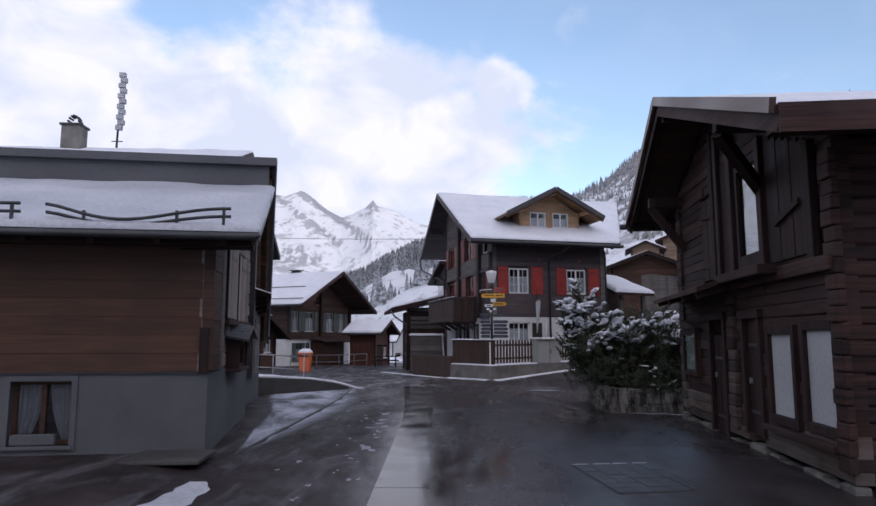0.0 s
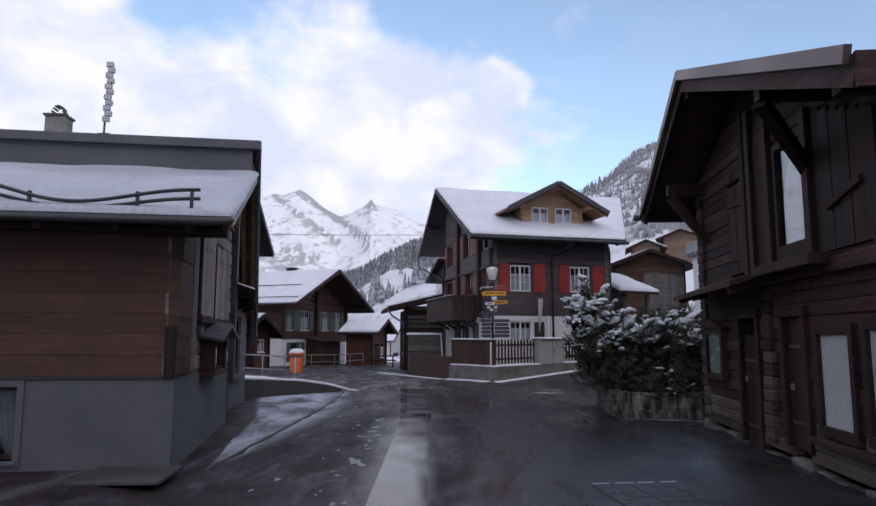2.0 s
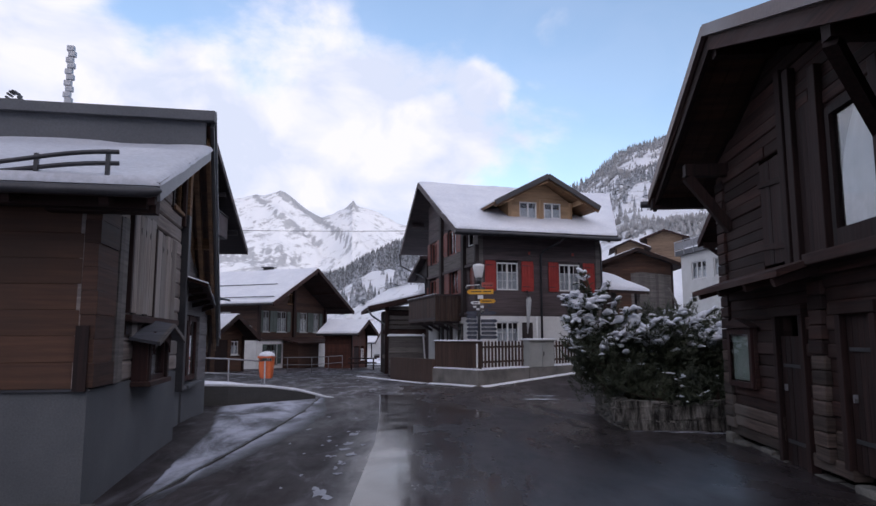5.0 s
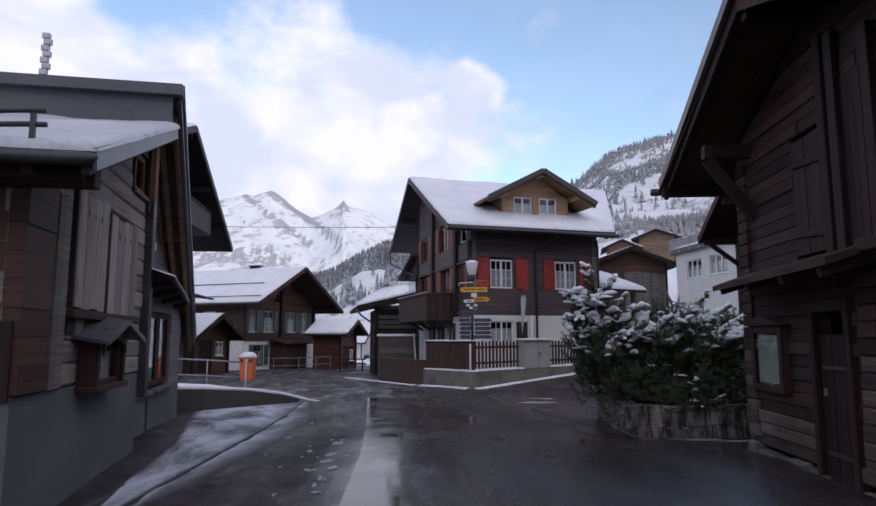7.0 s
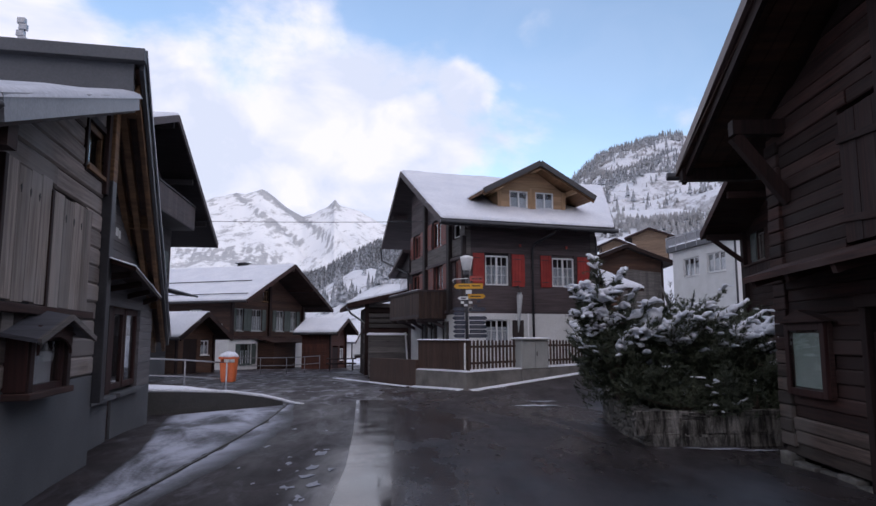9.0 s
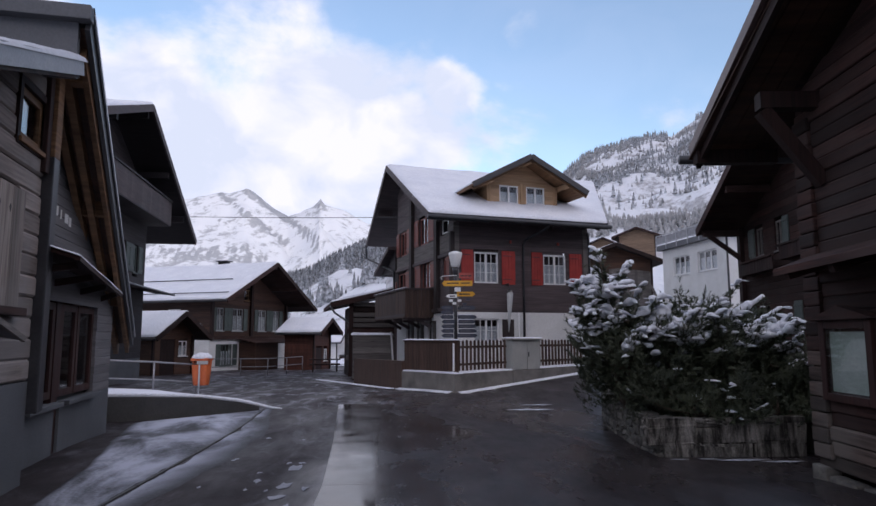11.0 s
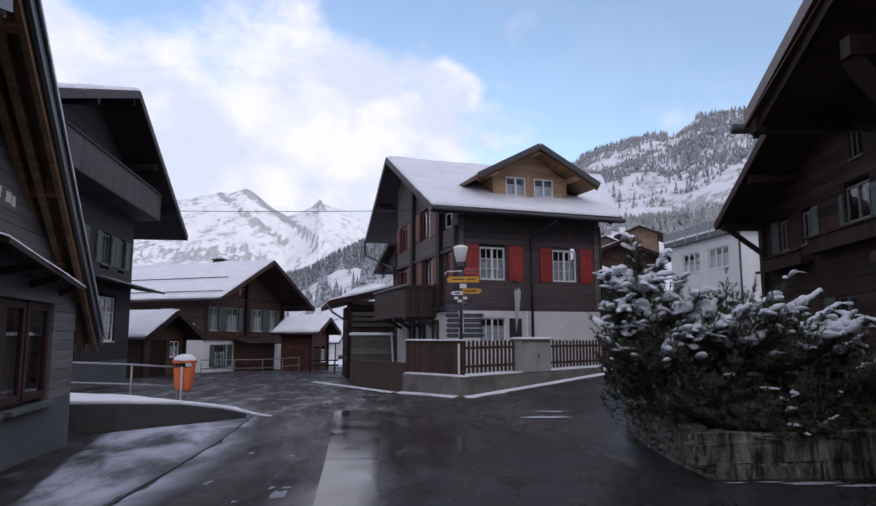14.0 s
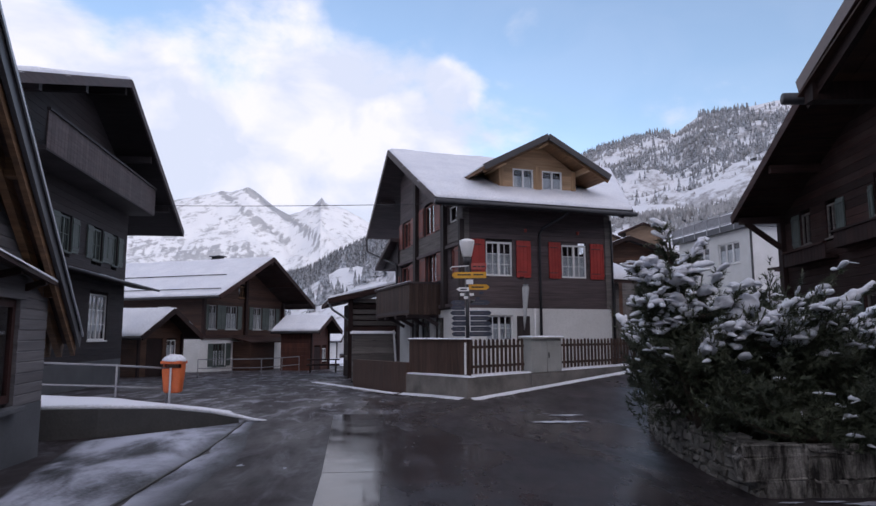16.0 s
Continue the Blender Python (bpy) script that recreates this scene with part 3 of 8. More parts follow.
def courses(parent, F, mat, s0, s1, z0, z1, h, openings=(), lim=None, thick=0.12, name="plank", groove=0.012, joint=0.0, seed=1, uneven=0.004):
    """A wall of boards or logs laid in courses, each a piece of its own, left open at the openings (s0, s1, z0, z1)."""
    rng = random.Random(seed)
    lim = lim or (lambda z: (s0, s1))
    k = max(1, round((z1 - z0) / h))
    for i in range(k):
        za, zb = z0 + (z1 - z0) * i / k, z0 + (z1 - z0) * (i + 1) / k
        if lim(za)[1] - lim(za)[0] < 0.06:
            continue
        cuts = sorted((o[0], o[1]) for o in openings if o[2] < zb - 0.02 and o[3] > za + 0.02)
        spans, at = [], -1e9
        for a, b in cuts:
            if a > at:
                spans.append((at, a))
            at = max(at, b)
        spans.append((at, 1e9))
        pieces = []
        for a, b in spans:
            la, lb = max(a, lim(za)[0]), min(b, lim(za)[1])
            if joint and lb - la > 1.7 * joint:
                c = la + (lb - la) * rng.uniform(0.3, 0.7)
                pieces += [(a, c - 0.002), (c + 0.002, b)]
            else:
                pieces.append((a, b))
        for a, b in pieces:
            if min(b, lim(za)[1]) - max(a, lim(za)[0]) < 0.03:
                continue
            out = rng.uniform(-uneven, uneven)
            prof = ((-thick, za), (out - groove, za), (out, za + groove * 1.2), (out, zb - groove * 1.2), (out - groove, zb), (-thick, zb))
            bm = bmesh.new()
            ends = []
            for side in (0, 1):
                ring = []
                for d, z in prof:
                    lo, hi = lim(z)
                    lo, hi = max(a, lo), min(b, hi)
                    if hi < lo:
                        lo = hi = (lo + hi) / 2
                    ring.append(bm.verts.new(F @ Vector((hi if side else lo, d, z))))
                ends.append(ring)
            bm.faces.new(ends[0])
            bm.faces.new(ends[1][::-1])
            for j in range(6):
                bm.faces.new((ends[0][j], ends[1][j], ends[1][(j + 1) % 6], ends[0][(j + 1) % 6]))
            part(name, bm, mat, parent)


def wavy(bm, F, s0, s1, z0, z1, d, amp=0.02, waves=7, taper=0.0):
    """A hanging cloth."""
    nu, cols = waves * 4, []
    for i in range(nu + 1):
        u = i / nu
        col = []
        for j in range(5):
            v = j / 4
            s = s0 + (s1 - s0) * u
            s += taper * (s0 - s) * v * v
            col.append(bm.verts.new(F @ Vector((s, d + amp * math.sin(u * waves * 2 * math.pi) * (0.4 + 0.6 * v), z1 + (z0 - z1) * v))))
        cols.append(col)
    for a, b in zip(cols, cols[1:]):
        for j in range(4):
            bm.faces.new((a[j], b[j], b[j + 1], a[j + 1]))


def frame_ring(bm, F, s0, s1, z0, z1, w, d0, d1):
    """A mitred frame as one closed ring."""
    rings = []
    for k, d in ((0, d0), (0, d1), (w, d1), (w, d0)):
        rings.append([bm.verts.new(F @ Vector(p)) for p in ((s0 + k, d, z0 + k), (s1 - k, d, z0 + k), (s1 - k, d, z1 - k), (s0 + k, d, z1 - k))])
    for a, b in zip(rings, rings[1:] + rings[:1]):
        for i in range(4):
            bm.faces.new((a[i], a[(i + 1) % 4], b[(i + 1) % 4], b[i]))


def window(parent, F, s0, s1, z0, z1, mat, cols=2, rows=3, recess=0.06, curtain="half", sill=True, wide=0.055, thin=0.022, casing=None, name="window", sill_mat=None):
    """A casement with its frame, bars, panes, sill and curtains, set into an opening."""
    d0, d1 = -recess - 0.05, -recess
    bm = bmesh.new()
    frame_ring(bm, F, s0, s1, z0, z1, wide, d0, d1)
    w = part(name, bm, mat, parent)
    iw = (s1 - s0 - 2 * wide) / cols
    for i in range(1, cols):
        c = s0 + wide + iw * i
        boxed("mullion", mat, w, (c - wide * 0.6, c + wide * 0.6, d0, d1 + 0.012, z0 + wide, z1 - wide), m=F)
    for i in range(cols):
        a, b = s0 + wide + iw * i, s0 + wide + iw * (i + 1)
        for r in range(1, rows):
            z = z0 + wide + (z1 - z0 - 2 * wide) * r / rows
            boxed("glazing_bar", mat, w, (a, b, d0 + 0.01, d1 - 0.008, z - thin / 2, z + thin / 2), m=F)
        if rows > 1:
            boxed("glazing_bar", mat, w, ((a + b) / 2 - thin / 2, (a + b) / 2 + thin / 2, d0 + 0.008, d1 - 0.004, z0 + wide, z1 - wide), m=F)
    for i in range(cols):
        a, b = s0 + wide + iw * i, s0 + wide + iw * (i + 1)
        p = boxed("pane", M["glass"], w, (a, b, d0 + 0.018, d0 + 0.024, z0 + wide, z1 - wide), m=F)
        p.visible_shadow = False
    if curtain:
        bm = bmesh.new()
        zc = z0 + (z1 - z0) * 0.68 if curtain == "half" else z1
        if curtain == "drape":
            wavy(bm, F, s0, s0 + (s1 - s0) * 0.46, z0, z1, d0 - 0.06, 0.02, 5, 0.55)
            wavy(bm, F, s1, s1 - (s1 - s0) * 0.46, z0, z1, d0 - 0.06, 0.02, 5, 0.55)
        else:
            wavy(bm, F, s0, s1, z0, zc, d0 - 0.06, 0.015, 9)
        part("curtain", bm, M["curtain_dim" if curtain == "drape" else "curtain"], w, fix=False)
    if sill:
        boxed("sill", sill_mat or mat, w, (s0 - 0.04, s1 + 0.04, -recess, 0.05, z0 - 0.05, z0), m=F, bevel=0.008)
    if casing:
        bm = bmesh.new()
        frame_ring(bm, F, s0 - 0.07, s1 + 0.07, z0 - 0.07, z1 + 0.07, 0.07, -recess, 0.022)
        part("casing", bm, casing, w)
    # dark boards close behind the panes, standing in for the unlit room
    bm = bmesh.new()
    box(bm, s0 - 0.02, s1 + 0.02, d0 - 0.42, d0 - 0.4, z0 - 0.02, z1 + 0.02, m=F)
    part("room_back", bm, M["wood_black"], w)
    return w


def shutter(parent, F, s0, s1, z0, z1, mat, boards=3, label="", d=0.012):
    """A board shutter lying against the wall, with two battens."""
    # one panel, its boards parted by grooves
    bm = bmesh.new()
    prof, w = [], (s1 - s0) / boards
    for i in range(boards):
        a, b = s0 + w * i, s0 + w * (i + 1)
        prof += [(a + 0.002, d + 0.02), (a + 0.006, d + 0.03), (b - 0.006, d + 0.03), (b - 0.002, d + 0.02)]
    prism(bm, prof + [(s1 - 0.002, d), (s0 + 0.002, d)], z0, z1, "z", F)
    sh = part("shutter", bm, mat, parent, label)
    for z in (z0 + (z1 - z0) * 0.12, z0 + (z1 - z0) * 0.88):
        boxed("batten", mat, sh, (s0, s1, d + 0.03, d + 0.05, z - 0.04, z + 0.04), m=F)
    for a in (s0, s1 - 0.045):
        boxed("stile", mat, sh, (a, a + 0.045, d + 0.03, d + 0.045, z0 + (z1 - z0) * 0.12 + 0.04, z0 + (z1 - z0) * 0.88 - 0.04), m=F)
    for z in (z0 + (z1 - z0) * 0.15, z0 + (z1 - z0) * 0.85):
        boxed("hinge", M["metal_dark"], sh, (s0 + 0.02, s0 + (s1 - s0) * 0.7, d + 0.05, d + 0.056, z - 0.012, z + 0.012), m=F)
    return sh


def slope(name, mat, parent, a, b, c, d, t, label=""):
    """A roof slope, t thick downwards, under the corners a, b (eave) and c, d (ridge)."""
    bm = bmesh.new()
    top = [bm.verts.new(p) for p in (a, b, c, d)]
    low = [bm.verts.new(Vector(p) - Vector((0, 0, t))) for p in (a, b, c, d)]
    bm.faces.new(top)
    bm.faces.new(low[::-1])
    for i in range(4):
        bm.faces.new((top[i], low[i], low[(i + 1) % 4], top[(i + 1) % 4]))
    return part(name, bm, mat, parent, label)


def blanket(parent, a, b, c, d, thick=0.1, cell=0.3, seed=0, edge=0.16, lump=0.02, name="snow_cover", over=0.03):
    """Snow lying on the slope a, b, c, d: rounded at its rim, slightly uneven."""
    a, b, c, d = (Vector(p) for p in (a, b, c, d))
    nrm = (b - a).cross(d - a).normalized()
    if nrm.z < 0:
        nrm = -nrm
    lu, lv = max((b - a).length, (c - d).length), max((d - a).length, (c - b).length)
    us = [0, edge * 0.15 / lu, edge * 0.5 / lu, edge / lu]
    vs = [0, edge * 0.15 / lv, edge * 0.5 / lv, edge / lv]
    nu, nv = max(2, min(60, round(lu / cell))), max(2, min(40, round(lv / cell)))
    us = us + [us[3] + (1 - 2 * us[3]) * i / nu for i in range(1, nu)] + [1 - x for x in us[::-1]]
    vs = vs + [vs[3] + (1 - 2 * vs[3]) * i / nv for i in range(1, nv)] + [1 - x for x in vs[::-1]]
    bm = bmesh.new()
    grid = []
    for u in us:
        row = []
        for v in vs:
            p = (a * (1 - u) + b * u) * (1 - v) + (d * (1 - u) + c * u) * v
            e = min(min(u, 1 - u) * lu, min(v, 1 - v) * lv) / edge
            k = math.sqrt(max(0.0, 1 - (1 - min(e, 1)) ** 2))
            n1 = noise.noise(p * 0.9 + Vector((seed * 7.1, 0, 0))) + 0.5 * noise.noise(p * 2.7 + Vector((0, seed * 3.3, 0)))
            wob = (1 - min(e, 1)) * over * (1 + noise.noise(p * 3.1 + Vector((seed, 5, 0))))
            mid = (a + b + c + d) / 4
            out = (p - mid).normalized() * wob
            row.append(bm.verts.new(p + out + nrm * (0.004 + thick * k * (1 + 0.25 * n1) + lump * n1 * min(e, 1))))
        grid.append(row)
    for r, q in zip(grid, grid[1:]):
        for j in range(len(vs) - 1):
            bm.faces.new((r[j], q[j], q[j + 1], r[j + 1]))
    return part(name, bm, M["snow"], parent, smooth=True)


def pierced(name, mat, parent, F, s0, s1, z0, z1, openings=(), thick=0.25, label=""):
    """A rendered wall with openings through it, one mesh."""
    bm = bmesh.new()
    ss = sorted({s0, s1, *[min(max(v, s0), s1) for o in openings for v in o[:2]]})
    zs = sorted({z0, z1, *[min(max(v, z0), z1) for o in openings for v in o[2:]]})
    for a, b in zip(ss, ss[1:]):
        for c, e in zip(zs, zs[1:]):
            if not any(o[0] <= (a + b) / 2 <= o[1] and o[2] <= (c + e) / 2 <= o[3] for o in openings):
                box(bm, a, b, -thick, 0, c, e, m=F)
    bmesh.ops.remove_doubles(bm, verts=bm.verts, dist=0.0005)
    inner = [f for f in bm.faces if any(len(e.link_faces) > 2 for e in f.edges) and all(len(e.link_faces) > 2 for e in f.edges)]
    bmesh.ops.delete(bm, geom=inner, context="FACES_ONLY")
    return part(name, bm, mat, parent, label)


def mesh_of(name, verts, faces, mat, kind="", label="", smooth=True):
    me = bpy.data.meshes.new(name)
    me.from_pydata([tuple(v) for v in verts], [], [tuple(f) for f in faces])
    me.materials.append(mat)
    if smooth:
        me.shade_smooth()
    return tagged(new(name, me), label, "", "", kind)


def interp(table, x):
    return float(np.interp(x, [p[0] for p in table], [p[1] for p in table]))


# ---- ground, road and paving ----
def smooth01(v):
    v = min(1.0, max(0.0, v))
    return v * v * (3 - 2 * v)


def height(x, y):
    """The lie of the land: level before the houses, rising along the right-hand lane, falling to the far left."""
    z = 0.0
    up = (x - 2.0) * 0.86 + (y - 24.8) * 0.51 - 0.2
    if up > 0:
        z += 0.082 * min(up, 40) * smooth01((x - 0.5) / 2.0) * smooth01((y - 17) / 6)
    # the road is dished: its edges rise a little towards the house walls
    if y < 18:
        z += 0.1 * smooth01((-2.8 - x) / 0.7) * smooth01((18 - y) / 3) + 0.12 * smooth01((x - 2.6) / 1.2) * smooth01((14.0 - y) / 2.5)
    down = max(0.0, y - 24)
    z -= 0.02 * min(down, 45) * smooth01((2.5 - x) / 2.5)
    return z


def sheet(name, xs, ys, lift, mat, kind="structure", label="", keep=None):
    verts, faces = [], []
    for y in ys:
        for x in xs:
            verts.append((x, y, height(x, y) + lift(x, y)))
    n = len(xs)
    for j in range(len(ys) - 1):
        for i in range(n - 1):
            if keep is None or keep((xs[i] + xs[i + 1]) / 2, (ys[j] + ys[j + 1]) / 2):
                faces.append((j * n + i, j * n + i + 1, j * n + n + i + 1, j * n + n + i))
    return mesh_of(name, verts, faces, mat, kind, label)


gx = [-3000, -1500, -700, -300, -120, -60, -40, *np.arange(-30, 30.1, 1.5).tolist(), 40, 60, 120, 300, 700, 1500, 3000]
gy = [-3000, -1500, -700, -300, -120, -60, -30, *np.arange(-20, 70.1, 1.5).tolist(), 80, 120, 300, 700, 1500, 3000]
sheet("ground", gx, gy, lambda x, y: -0.06, M["verge_snow"], label="thinly snow-covered ground round the village houses")
sheet("road", np.arange(-15, 17.1, 0.5).tolist(), np.arange(-14, 62.1, 0.5).tolist(), lambda x, y: 0.006 * noise.noise(Vector((x * 0.5, y * 0.25, 0))), M["asphalt"],
      label="dark wet asphalt road with shining puddles")

# the smooth concrete gutter strip down the road, cast in slabs
strip = thing("gutter_strip", pose(0, 0, 0), "wet smooth concrete gutter strip in the asphalt", "gutter", kind="structure")
_rng = random.Random(4)
for i in range(7):
    y0, y1 = 1.5 + 2.9 * i, 1.5 + 2.9 * (i + 1) - 0.012
    w0, w1 = (-0.68 - max(0, y0 - 14) * 0.055, -0.68 - max(0, y1 - 14) * 0.055)
    bm = bmesh.new()
    prism(bm, [(w0, y0), (-0.1 + _rng.uniform(-0.01, 0.01), y0), (-0.1 + _rng.uniform(-0.01, 0.01), y1), (w1, y1)], -0.05, 0.009 + _rng.uniform(0, 0.003), "z")
    part("slab", bm, M["concrete_strip"], strip)

# a square of setts let into the asphalt
setts = thing("paved_patch", pose(2.28, 7.87, 0.0, 0, 0, 7), "worn stone setts let into the asphalt, snow along one edge", "paving", kind="structure")
boxed("bedding", M["joint"], setts, (-0.52, 0.52, -0.76, 0.76, -0.05, 0.009))
for i in range(5):
    for j in range(7):
        boxed("sett", M["sett"], setts, (-0.51 + i * 0.205, -0.51 + i * 0.205 + 0.195, -0.75 + j * 0.215, -0.75 + j * 0.215 + 0.205, -0.03, 0.012 + _rng.uniform(0, 0.003)))
for i in range(4):
    boxed("snow_line", M["snow_thin"], setts, (-0.5 + i * 0.26, -0.3 + i * 0.26 + _rng.uniform(-0.05, 0.05), 0.755, 0.775 + _rng.uniform(0, 0.012), -0.01, 0.016))


def ribbon(name, left, right, y0, y1, lift, mat, step=0.2, wob=0.0, seed=0, label="", kind="structure", parent=None, fade=False):
    """A strip of ground cover between two edge lines given as (y, x) tables."""
    verts, faces, cover, n = [], [], [], 13
    ys = np.arange(y0, y1 + step / 2, step)
    for y in ys:
        a = interp(left, y) + wob * noise.noise(Vector((seed, y * 1.4, 0))) + 0.5 * wob * noise.noise(Vector((seed, y * 5.0, 3)))
        b = interp(right, y) + wob * noise.noise(Vector((seed + 9, y * 1.4, 0))) + 0.5 * wob * noise.noise(Vector((seed + 9, y * 5.0, 3)))
        for i in range(n):
            x = a + (b - a) * i / (n - 1)
            verts.append((x, y, height(x, y) + lift * (1.0 if 0 < i < n - 1 else 0.15)))
            cover.append(smooth01(i / (n - 1) / 0.1) * (0.35 + 0.65 * smooth01((n - 1 - i) / 2)) * smooth01((y - y0) / 1.2) * smooth01((y1 - y) / 0.5) if not fade else (1 - i / (n - 1)) ** 1.2 * smooth01((y - y0) / 1.2))
    for j in range(len(ys) - 1):
        for i in range(n - 1):
            faces.append((j * n + i, j * n + i + 1, j * n + n + i + 1, j * n + n + i))
    ob = mesh_of(name, verts, faces, mat, kind, label)
    att = ob.data.attributes.new("cover", "FLOAT", "POINT")
    att.data.foreach_set("value", cover)
    if parent:
        ob.parent = parent
    return ob


KERB = ((0, -2.8), (6.7, -2.78), (9.7, -2.74), (14.8, -2.58), (17.5, -2.53), (19.9, -2.62), (21.4, -2.7))
ribbon("forecourt", ((9.3, -2.8), (9.9, -2.86), (11.5, -3.13), (13.4, -3.34), (14.9, -3.68), (17.6, -4.43), (18.7, -4.68), (20.3, -2.95), (20.6, -2.72)), [(y, x - 0.03) for y, x in KERB], 9.3, 20.6, 0.022, M["ramp"], 0.15, 0.05, 2,
       "concrete forecourt lightly dusted with snow")
ribbon("snow_fringe", [(y, x + 0.02) for y, x in KERB], [(y, x + 0.06 + 0.5 * max(0, min(1, (y - 9.3) / 3)) * max(0.25, min(1, (21.3 - y) / 4))) for y, x in KERB] , 9.4, 21.2, 0.012, M["ramp"], 0.15, 0.07, 5,
       "thin snow lying along the kerb", "stuff", None, True)
ribbon("snow_fringe", ((5.5, -3.0), (6.4, -2.86), (7.5, -2.74)), ((5.5, -2.42), (7.2, -2.4), (7.5, -2.56)), 5.6, 7.55, 0.02, M["snow_thin"], 0.15, 0.12, 15, "thin snow lying beside the house wall", "stuff")
kerb = thing("kerb", pose(0, 0, 0), "low dark stone kerb beside the forecourt", "kerb", kind="structure")
for i in range(12):
    y0 = 9.2 + i * 1.0
    bm = bmesh.new()
    a, b = interp(KERB, y0), interp(KERB, y0 + 0.985)
    prism(bm, [(a - 0.02, y0), (a + 0.012, y0), (b + 0.012, y0 + 0.985), (b - 0.02, y0 + 0.985)], -0.05, 0.02, "z")
    part("kerb_stone", bm, M["concrete_dark"], kerb)

# scraps of snow left on the asphalt
_v, _f = [], []
for i in range(30, 80):
    if i < 50:
        x, y, s = _rng.gauss(-1.05, 0.1), _rng.uniform(7.3, 14.5), _rng.uniform(0.02, 0.085)
    elif i < 70:
        x, y, s = _rng.uniform(-2.0, -1.2), _rng.uniform(6.5, 17), _rng.uniform(0.01, 0.045)
    else:
        x, y, s = 2.0 + _rng.uniform(0.6, 2.2), 20.5 + _rng.uniform(-1, 2.0), _rng.uniform(0.03, 0.09)
    st, k = _rng.uniform(1.2, 2.6), len(_v)
    if i >= 70:
        st = 0.35
    for j in range(9):
        a = 2 * math.pi * j / 9
        q = s * _rng.uniform(0.3, 1.4)
        _v.append((x + math.cos(a) * q, y + math.sin(a) * q * st, height(x, y) + 0.006))
    _v.append((x, y, height(x, y) + 0.013))
    _f += [(k + j, k + (j + 1) % 9, k + 9) for j in range(9)]
mesh_of("snow_scraps", _v, _f, M["ramp_slush"], "stuff", "scraps of half-melted snow on the asphalt")
for cx, cy, lx, ly in ((3.15, 20.2, 0.5, 0.12), (3.5, 21.2, 0.34, 0.09)):
    bm = bmesh.new()
    vs = [bm.verts.new((cx + lx * math.cos(a) * (1 + 0.5 * noise.noise(Vector((a * 3, cx, 0)))), cy + ly * math.sin(a) * (1 + 0.9 * noise.noise(Vector((a * 5, cy, 0)))), height(cx, cy) + 0.012)) for a in [2 * math.pi * i / 40 for i in range(40)]]
    bm.faces.new(vs)
    part("snow_patch", bm, M["snow_thin"], None, "thin patch of snow on the road", "stuff")

# ---- the far land ----
# its unseen part behind the view is raised to keep sun off the village
MOUNTAIN = ((-180, 21), (-150, 19), (-110, 13), (-90, 11), (-45, 9), (-25, 10.2), (-20.6, 10.6), (-17.5, 10.9), (-15.6, 11.4), (-13.9, 11.9), (-13.2, 11.8), (-11.9, 12.35), (-11.2, 12.0), (-9.9, 11.0), (-8.4, 10.1), (-7.4, 10.5), (-6.5, 11.0),
            (-6.0, 11.35), (-5.7, 11.75), (-5.45, 11.4), (-5.0, 11.15), (-4.4, 11.0), (-3.6, 10.8), (-1.8, 9.8), (2, 9), (10, 9), (45, 9), (80, 12), (105, 18), (140, 22), (180, 21))
azs = [*np.arange(-180, -40, 2.5).tolist(), *np.arange(-40, 12, 0.14).tolist(), *np.arange(12, 180.1, 2.5).tolist()]
rads = np.linspace(1500, 3300, 42).tolist() + [3420]
_v, _f, _rock = [], [], []
